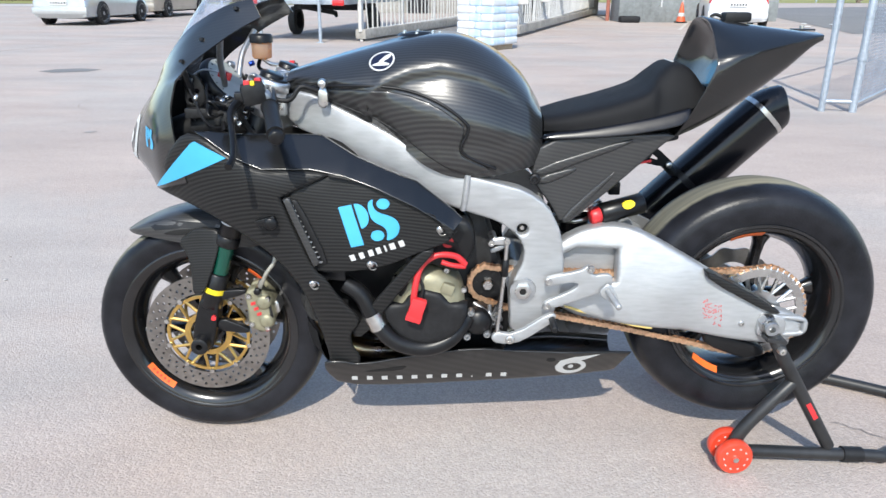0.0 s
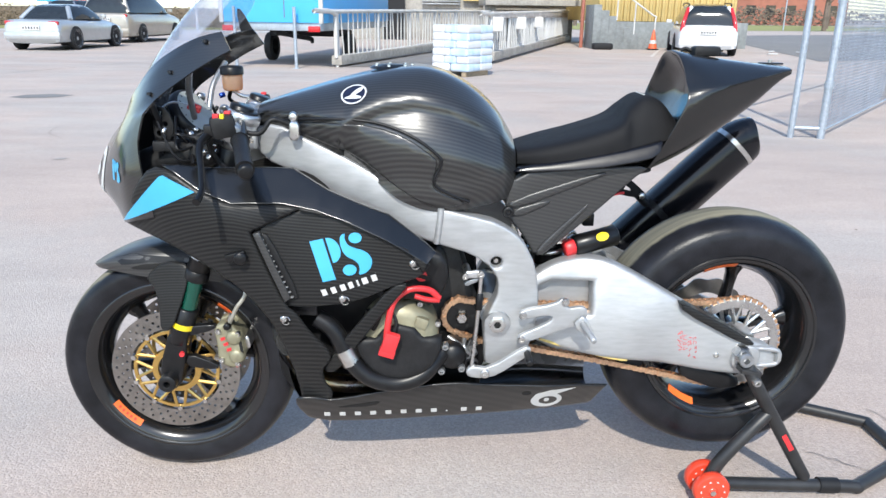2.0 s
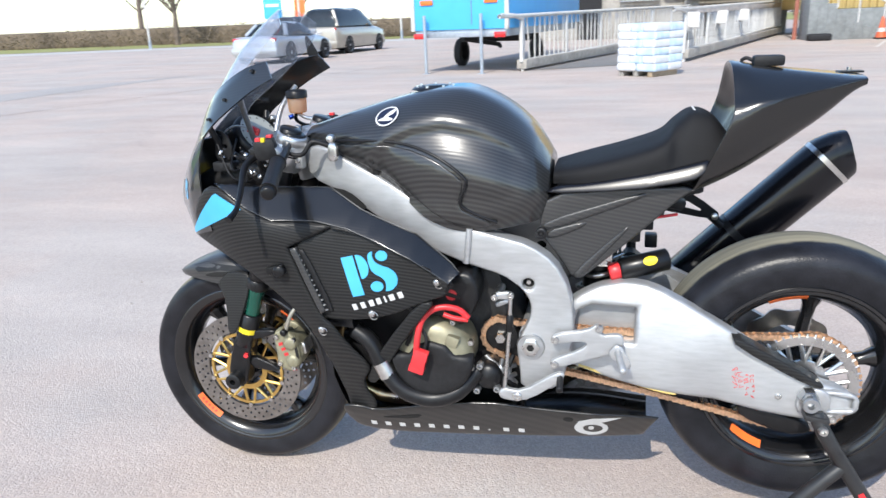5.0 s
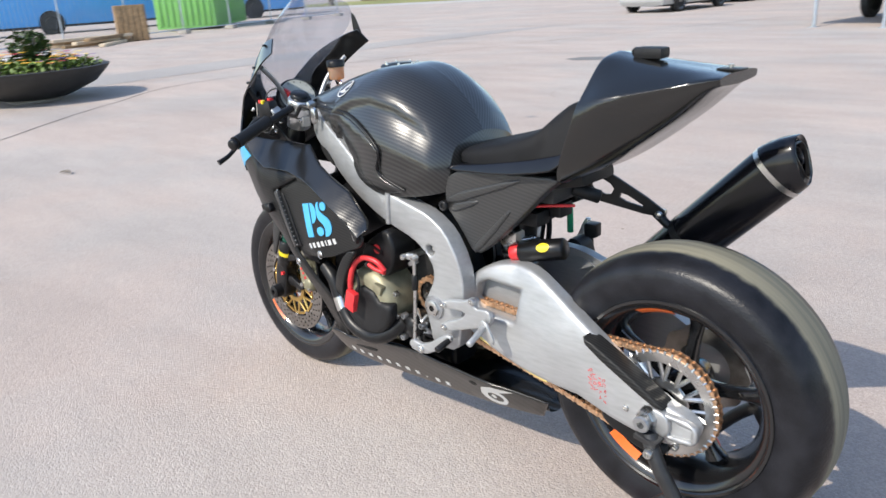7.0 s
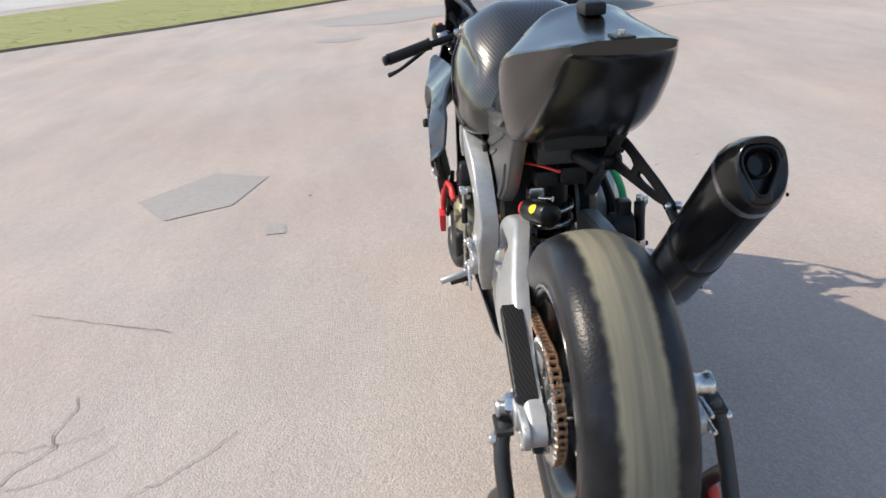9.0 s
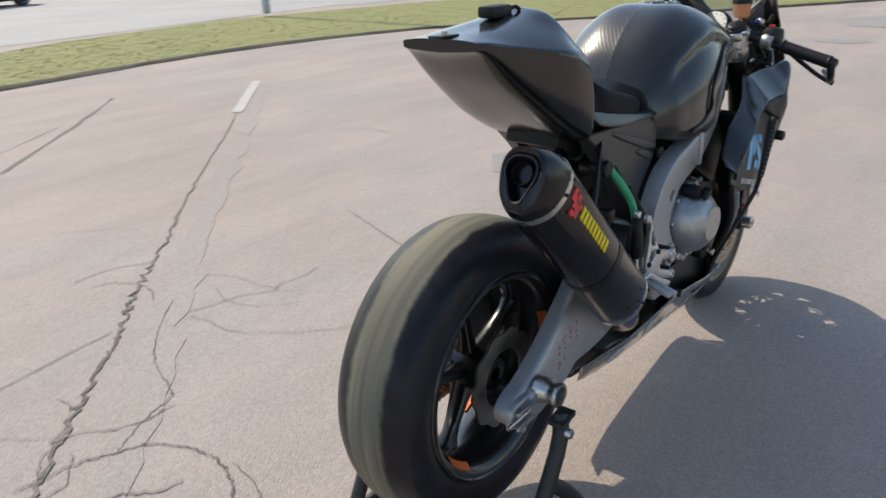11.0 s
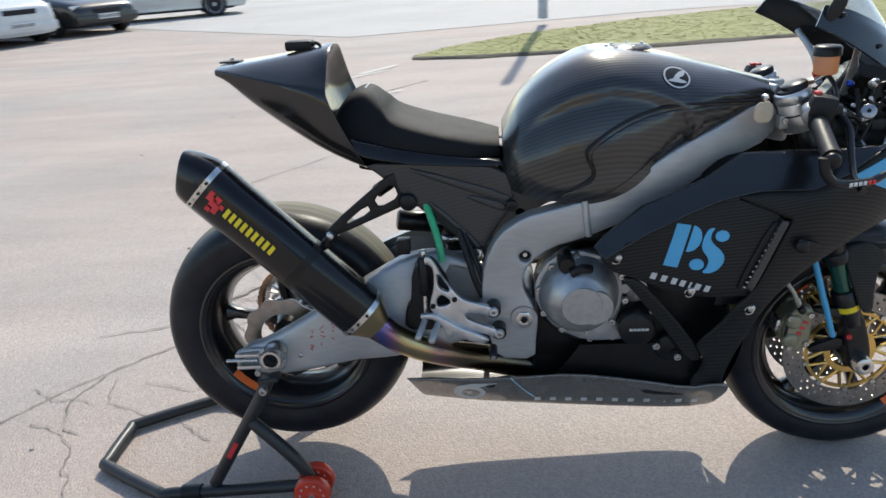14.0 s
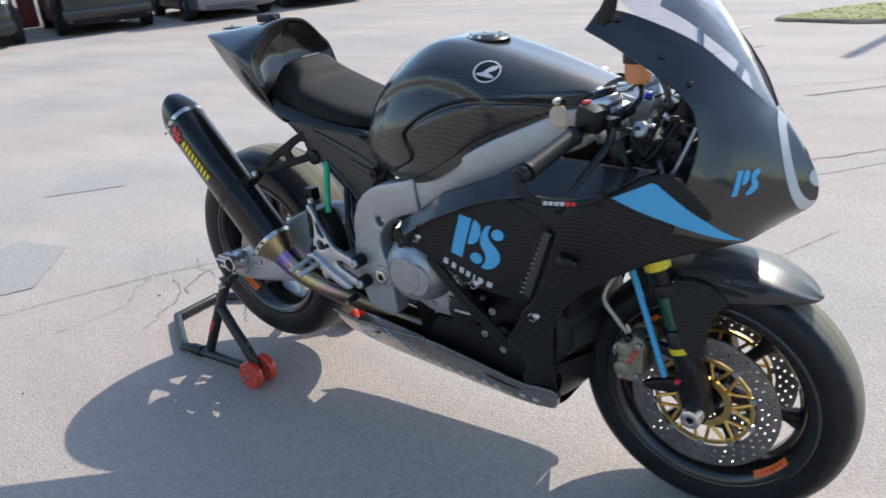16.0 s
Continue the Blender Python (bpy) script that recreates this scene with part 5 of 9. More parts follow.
for i in range(links):
    d = run[-1] * i / links
    k = max(j for j in range(len(run) - 1) if run[j] <= d)
    a, b = loop[k], loop[(k + 1) % len(loop)]
    t = (d - run[k]) / max(run[k + 1] - run[k], 1e-9)
    q = a + (b - a) * t
    if link0 is None:
        link0 = part("chain_link", lk, CHAIN_GOLD, chain)
        ob = link0
    else:
        ob = new("chain_link", link0.data)
        ob.parent = chain
    ob.matrix_world = Matrix.Translation((q[0], -0.100 - (0.002 if i % 2 else 0), q[1])) @ Matrix.Rotation(-math.atan2(b[1] - a[1], b[0] - a[0]), 4, "Y")


# ---- bodywork ----
NOSE = [[(-0.815, 0, 0.705), (-0.790, 0.056, 0.698), (-0.763, 0.113, 0.690), (-0.725, 0.162, 0.705), (-0.665, 0.200, 0.725)],
        [(-0.855, 0, 0.745), (-0.815, 0.062, 0.747), (-0.771, 0.119, 0.750), (-0.731, 0.164, 0.762), (-0.672, 0.203, 0.782)],
        [(-0.852, 0, 0.795), (-0.811, 0.065, 0.797), (-0.767, 0.123, 0.802), (-0.731, 0.164, 0.812), (-0.685, 0.192, 0.828)],
        [(-0.818, 0, 0.860), (-0.787, 0.066, 0.862), (-0.749, 0.123, 0.868), (-0.720, 0.152, 0.874), (-0.692, 0.173, 0.886)],
        [(-0.775, 0, 0.915), (-0.755, 0.065, 0.920), (-0.722, 0.116, 0.928), (-0.700, 0.143, 0.936), (-0.678, 0.166, 0.942)]]
nbm = skin(NOSE, 7, 6, caps=(False, False))
for s in (-1, 1):
    wing = [[(-0.772, s * 0.02, 0.9155), (-0.755, s * 0.065, 0.920), (-0.722, s * 0.116, 0.928), (-0.678, s * 0.166, 0.942)],
            [(-0.728, s * 0.066, 0.975), (-0.702, s * 0.102, 0.983), (-0.675, s * 0.139, 0.980), (-0.645, s * 0.166, 0.975)],
            [(-0.658, s * 0.106, 1.045), (-0.637, s * 0.134, 1.039), (-0.614, s * 0.155, 1.026), (-0.592, s * 0.172, 1.012)],
            [(-0.567, s * 0.144, 1.094), (-0.556, s * 0.156, 1.083), (-0.546, s * 0.167, 1.066), (-0.535, s * 0.178, 1.048)],
            [(-0.502, s * 0.154, 1.112), (-0.495, s * 0.162, 1.102), (-0.489, s * 0.169, 1.091), (-0.480, s * 0.178, 1.076)]]
    skin(wing, 6, 6, mirror=False, bm=nbm, caps=(False, False))
bmesh.ops.remove_doubles(nbm, verts=[v for v in nbm.verts if v.is_boundary and 0.90 < v.co.z < 0.95], dist=0.008)
bmesh.ops.recalc_face_normals(nbm, faces=nbm.faces)
bmesh.ops.solidify(nbm, geom=nbm.faces[:], thickness=0.004)
nose = part("nose_fairing", nbm, CARBON_NOSE, bike, "black carbon nose fairing with sky blue flashes")
for s in (-1, 1):
    if s > 0:
        part("wing_fin", panel([(-0.535, 1.100), (-0.505, 1.075), (-0.497, 1.095), (-0.530, 1.158), (-0.542, 1.158)], 0.170, 0.004, s, 0.03, 0.0015), BLACK, nose)
    for bx, by, bz in ((-0.665, 0.150, 0.982), (-0.615, 0.155, 1.028), (-0.535, 0.162, 1.092)):
        part("screen_screw", lathe([(0.0, 0.005), (0.005, 0.004), (0.006, -0.002)], 10, (bx, s * by, bz), closed=False, axis="z"), BLACK, nose)
    no = Vector((-0.748, s * 0.146, 0.789))
    nu, nv = Vector((-s * 0.70, -s * s * 0.70, 0)) * 0.048, Vector((-0.22, -s * 0.20, 0.95)) * 0.046
    if s < 0:
        nu = Vector((0.70, -0.70, 0)) * 0.046
        no = no - nu * 0.9
    else:
        no = no - nu * 0.1
    part("logo_stem", film([(0, 0), (0.24, 0), (0.24, 1), (0, 1)], no, nu, nv, nose), BLUE, nose)
    part("logo_bowl", film(rounded([(0.30, 0.38), (0.52, 0.44), (0.60, 0.70), (0.52, 0.95), (0.30, 1)], 1), no, nu, nv, nose), BLUE, nose)
    part("logo_curl", film(rounded([(0.52, 0.0), (0.80, -0.05), (1.05, 0.15), (1.03, 0.42), (0.84, 0.6), (1.03, 0.85), (0.84, 1.0), (0.64, 0.88), (0.64, 0.6), (0.78, 0.35)], 1), no, nu, nv, nose, 0.0016), BLUE, nose)
# white race number wrapped round the nose
tree = BVHTree.FromPolygons([v.co for v in nose.data.vertices], [p.vertices[:] for p in nose.data.polygons])


def on_nose(y, z, lift=0.0012):
    hit = tree.ray_cast(Vector((-2, y, z)), Vector((1, 0, 0)))[0]
    return Vector((hit.x - lift, y, z)) if hit else Vector((-0.78, y, z))


STROKE = spline([(0.0, 0.905), (0.022, 0.890), (0.040, 0.860), (0.050, 0.818), (0.046, 0.775), (0.026, 0.748), (0.0, 0.741), (-0.028, 0.749), (-0.044, 0.775), (-0.042, 0.808), (-0.026, 0.832), (0.0, 0.837)], 6)
bm, rows = bmesh.new(), []
for i, p in enumerate(STROKE):
    d = STROKE[min(i + 1, len(STROKE) - 1)] - STROKE[max(i - 1, 0)]
    nn = np.array((-d[1], d[0])) / np.hypot(*d) * 0.009
    rows.append([bm.verts.new(on_nose(*(p + nn * k))) for k in (-1, 0, 1)])
for a, b in zip(rows, rows[1:]):
    for j in range(2):
        bm.faces.new((a[j], a[j + 1], b[j + 1], b[j]))
part("race_number", bm, WHITE, nose, "white race number six")
bm = bmesh.new()
rim = [bm.verts.new(on_nose(0.016 * math.cos(a), 0.792 + 0.016 * math.sin(a))) for a in np.linspace(0, 2 * math.pi, 17)[:-1]]
mid = bm.verts.new(on_nose(0, 0.792))
for i in range(16):
    bm.faces.new((mid, rim[i], rim[(i + 1) % 16]))
part("number_dot", bm, WHITE, nose)

GLASS = [[(-0.772, 0, 0.912), (-0.750, 0.065, 0.915), (-0.717, 0.116, 0.922)],
         [(-0.739, 0, 0.965), (-0.722, 0.06, 0.971), (-0.690, 0.108, 0.980)],
         [(-0.692, 0, 1.040), (-0.674, 0.065, 1.044), (-0.628, 0.130, 1.036)],
         [(-0.622, 0, 1.130), (-0.604, 0.068, 1.130), (-0.556, 0.140, 1.098)],
         [(-0.560, 0, 1.192), (-0.541, 0.066, 1.188), (-0.503, 0.138, 1.150)],
         [(-0.523, 0, 1.222), (-0.506, 0.055, 1.218), (-0.478, 0.105, 1.188)]]
bm = skin(GLASS, 6, 6, caps=(False, False))
bmesh.ops.solidify(bm, geom=bm.faces[:], thickness=0.0025)
shield = part("windscreen", bm, SCREEN, bike, "clear double bubble windscreen")
shield.visible_shadow = False

side_y = blend([(-0.77, 0.69, 0.114), (-0.70, 0.76, 0.188), (-0.62, 0.80, 0.226), (-0.50, 0.74, 0.258), (-0.29, 0.60, 0.268), (-0.106, 0.637, 0.264), (-0.26, 0.556, 0.266),
                (-0.394, 0.50, 0.234), (-0.38, 0.38, 0.185), (-0.30, 0.36, 0.190), (-0.35, 0.26, 0.142), (-0.45, 0.83, 0.222), (-0.29, 0.79, 0.240), (-0.62, 0.67, 0.205)])
EDGE = [(-0.608, 0.831), (-0.553, 0.793), (-0.485, 0.767), (-0.383, 0.766), (-0.311, 0.752), (-0.240, 0.728), (-0.157, 0.691), (-0.074, 0.641)]
OUTER = [(-0.768, 0.690), (-0.768, 0.690), (-0.705, 0.790), (-0.660, 0.838), (-0.612, 0.832), (-0.553, 0.792), (-0.485, 0.766), (-0.40, 0.765), (-0.345, 0.758), (-0.345, 0.752), (-0.449, 0.705), (-0.449, 0.705), (-0.425, 0.635), (-0.384, 0.532), (-0.362, 0.515), (-0.335, 0.460), (-0.292, 0.402),
         (-0.297, 0.375), (-0.318, 0.345), (-0.316, 0.305), (-0.298, 0.275), (-0.302, 0.240), (-0.384, 0.215), (-0.378, 0.262), (-0.398, 0.389), (-0.422, 0.481), (-0.452, 0.529), (-0.500, 0.578), (-0.560, 0.618), (-0.640, 0.660)]
SHELF = [(-0.640, 0.842), (-0.600, 0.842), (-0.555, 0.834), (-0.482, 0.832), (-0.366, 0.829), (-0.286, 0.787), (-0.156, 0.737), (-0.054, 0.661), *EDGE[::-1]]
INNER = [(-0.456, 0.706), (-0.330, 0.758), (-0.27, 0.745), (-0.115, 0.675), (-0.062, 0.640), (-0.085, 0.607), (-0.135, 0.588), (-0.225, 0.548), (-0.345, 0.528), (-0.392, 0.530)]
STRUT = [(-0.110, 0.590), (-0.150, 0.585), (-0.235, 0.478), (-0.305, 0.370), (-0.318, 0.330), (-0.285, 0.335), (-0.215, 0.450), (-0.150, 0.540)]


def shelf_y(x, z):
    e = float(np.interp(x, [p[0] for p in EDGE], [p[1] for p in EDGE]))
    return side_y(x, e) + 0.0005 - 1.05 * max(0.0, z - e)


def side_fairing(s):
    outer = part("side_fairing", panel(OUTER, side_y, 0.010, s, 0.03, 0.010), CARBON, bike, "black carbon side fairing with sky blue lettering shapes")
    shelf = part("top_shelf", panel(SHELF, shelf_y, 0.008, s, 0.02, 0.0025, 0), CARBON_GLOSS, outer, "glossy carbon top of the fairing")
    part("arm_face", panel([(-0.345, 0.758), (-0.311, 0.752), (-0.240, 0.728), (-0.157, 0.691), (-0.074, 0.641), (-0.082, 0.622), (-0.115, 0.672), (-0.270, 0.738), (-0.345, 0.752)], side_y, 0.010, s, 0.03, 0.002, 0), CARBON, outer)
    iy = lambda x, z: side_y(x, z) - 0.013
    inner = part("inner_panel", panel(INNER, iy, 0.006, s, 0.03, 0.003), CARBON, outer, "recessed carbon panel")
    part("lower_strut", panel(STRUT, lambda x, z: side_y(x, z) - 0.012, 0.012, s, 0.03, 0.005), CARBON, outer)
    duct = part("intake_louvre", panel([(-0.434, 0.700), (-0.412, 0.700), (-0.350, 0.556), (-0.374, 0.547)], lambda x, z: side_y(x, z) - 0.008, 0.012, s, 0.03, 0.002), PLASTIC, outer, "dark louvred intake strip")
    for k in range(12):
        t = (k + 0.5) / 12
        x, z = -0.429 + 0.062 * t, 0.694 - 0.142 * t
        part("louvre", box((0.010, 0.003, 0.003), (x, s * (side_y(x, z) - 0.003), z), 0, Euler((0, radians(-18), 0)).to_matrix()), ALU_DARK, duct)
    part("louvre_fin", panel([(-0.444, 0.703), (-0.430, 0.707), (-0.371, 0.557), (-0.385, 0.545)], lambda x, z: side_y(x, z) + 0.002, 0.012, s, 0.02, 0.002, 0), CARBON_PALE, outer, "grey fin beside the louvre")
    # added black panel that stops light showing through beside the louvre
    part("duct_gap_blocker", panel([(-0.475, 0.715), (-0.430, 0.735), (-0.330, 0.765), (-0.320, 0.50), (-0.420, 0.50)], lambda x, z: side_y(x, z) - 0.030, 0.006, s, 0.05, 0, 0), BLACK, outer)
    # added black panel, paints the shaded inside and hides the right headers
    part("gap_shade_panel", panel([(-0.36, 0.54), (-0.20, 0.56), (-0.15, 0.50), (-0.22, 0.36), *([(-0.04, 0.36), (0.04, 0.245), (-0.36, 0.215)] if s > 0 else []), (-0.32, 0.33), (-0.37, 0.42)], 0.125, 0.006, s, 0.05, 0, 0), BLACK, outer)
    # blue flash
    on = cast_both((nose, outer, shelf), s, 0.0018)
    part("blue_flash", panel([(-0.766, 0.694), (-0.640, 0.818), (-0.630, 0.822), (-0.562, 0.790)], on, 0.003, s, 0.02, 0, 0), BLUE, outer, "sky blue triangular flash")
    # lettering shapes on the recessed panel
    o, u, v = ((-0.299, 0.596), (0.110, 0.025), (-0.027, 0.088)) if s < 0 else ((-0.196, 0.618), (-0.112, -0.024), (-0.026, 0.090))
    up = lambda x, z: iy(x, z) + 0.0014
    arc = lambda cx, cy, r, a0, a1, n=12: [(cx + r * math.cos(radians(a)), cy + r * math.sin(radians(a))) for a in np.linspace(a0, a1, n)]
    part("logo_stem", panel(placed([(0, 0), (0.26, 0), (0.26, 1), (0, 1)], o, u, v), up, 0.003, s, 0.02, 0, 0), BLUE, inner, "sky blue upright of the logo")
    part("logo_bowl", panel(placed([(0.31, 0.40), (0.31, 1.0), *[(0.32 + 0.20 * math.cos(a), 0.70 + 0.30 * math.sin(a)) for a in np.linspace(1.5, -1.45, 12)]], o, u, v), up, 0.003, s, 0.02, 0, 0), BLUE, inner)
    curl = [(0.57, 0.93), (0.62, 1.0), (0.70, 1.02), (0.655, 0.90), (0.68, 0.74), (0.78, 0.64), (0.92, 0.55), (1.02, 0.42), (1.04, 0.25), (0.97, 0.09), (0.86, 0.0), (0.75, -0.02), (0.71, 0.0), (0.76, 0.12), (0.77, 0.25), (0.71, 0.37), (0.61, 0.46), (0.555, 0.58), (0.545, 0.76)]
    part("logo_curl", panel(rounded(placed(curl, o, u, v), 1), lambda x, z: up(x, z) + 0.0006, 0.003, s, 0.02, 0, 0), BLUE, inner)
    part("logo_dot", panel(placed(circle(0.86, 0.87, 0.125, 18), o, u, v), lambda x, z: up(x, z) + 0.0012, 0.003, s, 0.02, 0, 0), BLUE, inner)
    part("logo_dot", panel(placed(circle(0.57, 0.15, 0.13, 18), o, u, v), lambda x, z: up(x, z) + 0.0012, 0.003, s, 0.02, 0, 0), BLUE, inner)
    o, u = ((-0.300, 0.562), (0.128, 0.040)) if s < 0 else ((-0.170, 0.588), (-0.132, -0.040))
    for k, (w0, w1) in enumerate(((0.0, 0.085), (0.165, 0.245), (0.325, 0.405), (0.46, 0.535), (0.60, 0.63), (0.69, 0.78), (0.85, 0.935))):
        part("letter_bar", panel(placed([(w0, 0), (w1, 0), (w1, 1), (w0, 1)], o, u, (-0.005, 0.0135)), up, 0.003, s, 0.02, 0, 0), WHITE, inner, "white bar of the lettering" if not k else "")
    for bx, bz in ((-0.104, 0.637), (-0.258, 0.556), (-0.392, 0.501)):
        y = side_y(bx, bz) - (0.013 if bx > -0.3 else 0)
        q = part("quick_fastener", lathe([(0.0, s * 0.004), (0.005, s * 0.0045), (0.0080, s * 0.002), (0.0085, -s * 0.003)], 18, (bx, s * y, bz), closed=False), STEEL, outer)
        part("fastener_ring", bar([(bx + 0.006 + 0.009 * math.cos(a), s * (y + 0.004), bz - 0.003 + 0.009 * math.sin(a)) for a in np.linspace(0, 5.6, 9)], 0.0012, 6, 3), STEEL, outer)
    lv = side_y(-0.475, 0.652)
    part("guard_stub", rod((-0.475, s * (lv - 0.01), 0.652), (-0.470, s * (lv + 0.022), 0.652), 0.014, 14, 0.003), BLACK, outer, "black crash bobbin")
    part("guard_clip", box((0.045, 0.012, 0.018), (-0.482, s * (lv + 0.012), 0.655), 0.004, Euler((0, radians(-15), 0)).to_matrix()), BLACK_SATIN, outer)
    return outer


side_fairing(-1), side_fairing(1)

# belly pan
BELLY = [(-0.388, 0.262), (-0.390, 0.225), (-0.357, 0.168), (-0.166, 0.166), (0.049, 0.176), (0.206, 0.188), (0.354, 0.196), (0.354, 0.196), (0.389, 0.262), (0.389, 0.262), (0.273, 0.283), (0.117, 0.290), (-0.024, 0.303), (-0.165, 0.282), (-0.300, 0.250), (-0.345, 0.262)]
belly_y = blend([(-0.37, 0.22, 0.138), (-0.25, 0.175, 0.114), (-0.25, 0.25, 0.152), (0.0, 0.175, 0.099), (0.0, 0.295, 0.160), (0.24, 0.20, 0.098), (0.24, 0.28, 0.146), (0.37, 0.20, 0.076), (0.38, 0.25, 0.100)])
belly = part("belly_pan", skin([[(x, 0, z), (x, y * 0.55, z), (x, y * 0.93, z + 0.012), (x, y, z + 0.03)] for x, y, z in ((-0.372, 0.118, 0.183), (-0.30, 0.118, 0.170), (-0.166, 0.105, 0.168), (0.049, 0.095, 0.176), (0.206, 0.092, 0.194), (0.366, 0.066, 0.198))], 4, 4, caps=(False, False)), CARBON_BELLY, bike, "black carbon belly pan with white lettering bars")
for s in (-1, 1):
    by = belly_y
    # right side gets the paler colour that stands for reflected ground light
    part("belly_side", panel(BELLY, by, 0.008, s, 0.03, 0.006), CARBON_BELLY if s < 0 else BELLY_BOUNCE, belly, "" if s < 0 else "belly side, paler to carry light reflected off the ground")
    on = lambda x, z: by(x, z) + 0.0012
    xs = np.linspace(-0.325, 0.055, 11)
    for k, x in enumerate(xs):
        x = x if s < 0 else -0.27 - x
        w, h = (0.0145, 0.0130) if k != 8 else (0.004, 0.004)
        z = 0.191 + 0.010 * (x + 0.33)
        part("letter_bar", panel([(x, z), (x + w, z), (x + w, z + h), (x, z + h)], on, 0.002, s, 0.02, 0, 0), WHITE, belly, "white bar of the web address" if not k else "")
    # race number with a tail, and a dot in its bowl
    f = -s
    cx, cz = 0.232, 0.228
    outer = [(cx + f * 0.040 * math.cos(a), cz + 0.028 * math.sin(a)) for a in np.linspace(radians(150), radians(415), 18)]
    outer += [(cx + f * 0.070, cz + 0.041), (cx + f * 0.004, cz + 0.039), (cx - f * 0.03, cz + 0.025)]
    hole = [(cx + f * (0.004 + 0.024 * math.cos(a)), cz + 0.0165 * math.sin(a) - 0.001) for a in np.linspace(0, 2 * math.pi, 17)[:-1]]
    part("race_number", panel(outer, on, 0.002, s, 0.012, 0, 0, holes=[hole]), WHITE, belly, "white race number six")
    part("number_dot", panel(circle(cx, cz + 0.001, 0.007, 12), on, 0.002, s, 0.02, 0, 0), WHITE, belly)
    # hole and slot are laid-on dark panels with the shade in their colour
    part("belly_hole_shade", panel(circle(0.178, 0.258, 0.012, 16, 0.6), on, 0.002, s, 0.02, 0, 0), HOLE_SHADE, belly)
    if s > 0:
        part("cable_tie", bar([(x, s * (by(x, z) + 0.002), z) for x, z in ((0.128, 0.292), (0.115, 0.270), (0.095, 0.240), (0.072, 0.212))], 0.0014, 6, 3), material("pale_blue_cord", (0.35, 0.60, 0.75), 0.5, 0, 0.1, 40), belly, "thin pale blue cord")
    part("belly_slot_shade", panel([(-0.30, 0.222), (-0.24, 0.234), (-0.18, 0.245), (-0.20, 0.226)], on, 0.002, s, 0.02, 0, 1), HOLE_SHADE, belly)

# ---- engine ----
engine = part("engine", box((0.30, 0.18, 0.26), (-0.11, 0, 0.50), 0.03, Euler((0, radians(-18), 0)).to_matrix()), material("engine_casting", (0.035, 0.035, 0.036), 0.5, 0.5, 0.3, 40, 0.001, 120), bike, "black and olive racing engine")
part("crankcase", box((0.28, 0.17, 0.15), (-0.06, 0, 0.37), 0.03), BLACK, engine)
part("cylinder_head", box((0.20, 0.30, 0.16), (-0.22, 0, 0.66), 0.02, Euler((0, radians(-28), 0)).to_matrix()), BLACK, engine)
part("airbox", box((0.36, 0.24, 0.16), (-0.16, 0, 0.82), 0.03, Euler((0, radians(18), 0)).to_matrix()), BLACK, engine)
part("sump", box((0.24, 0.16, 0.10), (-0.05, 0, 0.29), 0.02), BLACK, engine)
# left covers
ECX, ECZ = -0.135, 0.432
bm = lathe([(0.0, -0.205), (0.058, -0.205), (0.074, -0.200), (0.088, -0.186), (0.092, -0.165), (0.092, -0.10)], 40, (ECX, 0, ECZ), closed=False)
part("stator_cover", bm, OLIVE, engine, "olive magnesium cover")
part("cover_guard", panel([(ECX + 0.098 * math.cos(a), ECZ + 0.098 * math.sin(a)) for a in np.linspace(radians(175), radians(365), 18)] + [(ECX + 0.055, ECZ + 0.012), (ECX + 0.035, ECZ + 0.035), (ECX - 0.005, ECZ + 0.045), (ECX - 0.04, ECZ + 0.03), (ECX - 0.055, ECZ + 0.01)], 0.214, 0.03, -1, 0.02, 0.012, 0), PLASTIC, engine, "black engine case guard")
for a in range(20, 380, 40):
    bolt((ECX + 0.094 * math.cos(radians(a)), -0.175, ECZ + 0.094 * math.sin(radians(a))), -1, 0.0075, 0.008, STEEL, engine)
part("cover_boss", box((0.03, 0.02, 0.026), (ECX + 0.05, -0.20, ECZ + 0.045), 0.004, Euler((0, radians(20), 0)).to_matrix()), OLIVE, engine)
part("ignition_cover", panel([(-0.165, 0.545), (-0.13, 0.60), (-0.055, 0.648), (-0.032, 0.630), (-0.020, 0.590), (-0.035, 0.545), (-0.06, 0.51), (-0.10, 0.525)], 0.195, 0.08, -1, 0.03, 0.01), BLACK, engine, "black ignition cover")
part("maker_disc", panel(circle(-0.085, 0.588, 0.013, 16), 0.1965, 0.003, -1, 0.02, 0, 0), RED, engine, "red round sticker")
part("maker_band", panel(placed([(-1, -0.25), (1, -0.25), (1, 0.25), (-1, 0.25)], (-0.085, 0.588), (0.02, -0.006), (0.006, 0.018)), 0.1975, 0.002, -1, 0.02, 0, 0), BLACK, engine)
part("cable_lug", bar([(-0.164, -0.235, 0.455), (-0.158, -0.235, 0.50), (-0.146, -0.228, 0.540), (-0.112, -0.222, 0.566), (-0.068, -0.215, 0.562), (-0.045, -0.21, 0.540)], 0.0075, 10), RED, engine, "red starter cable")
part("cable_lug", bar([(-0.045, -0.21, 0.535), (-0.075, -0.215, 0.540), (-0.10, -0.215, 0.548)], 0.006, 10), RED, engine)
part("starter_plug", box((0.034, 0.018, 0.046), (-0.155, -0.240, 0.445), 0.003, Euler((0, radians(18), 0)).to_matrix()), RED, engine, "red starter plug")
part("plug_end", box((0.036, 0.016, 0.018), (-0.163, -0.240, 0.420), 0.002, Euler((0, radians(18), 0)).to_matrix()), RED, engine)
part("black_cable", bar([(-0.15, -0.225, 0.455), (-0.142, -0.222, 0.49), (-0.165, -0.215, 0.53), (-0.18, -0.205, 0.57)], 0.004, 8), PLASTIC, engine)
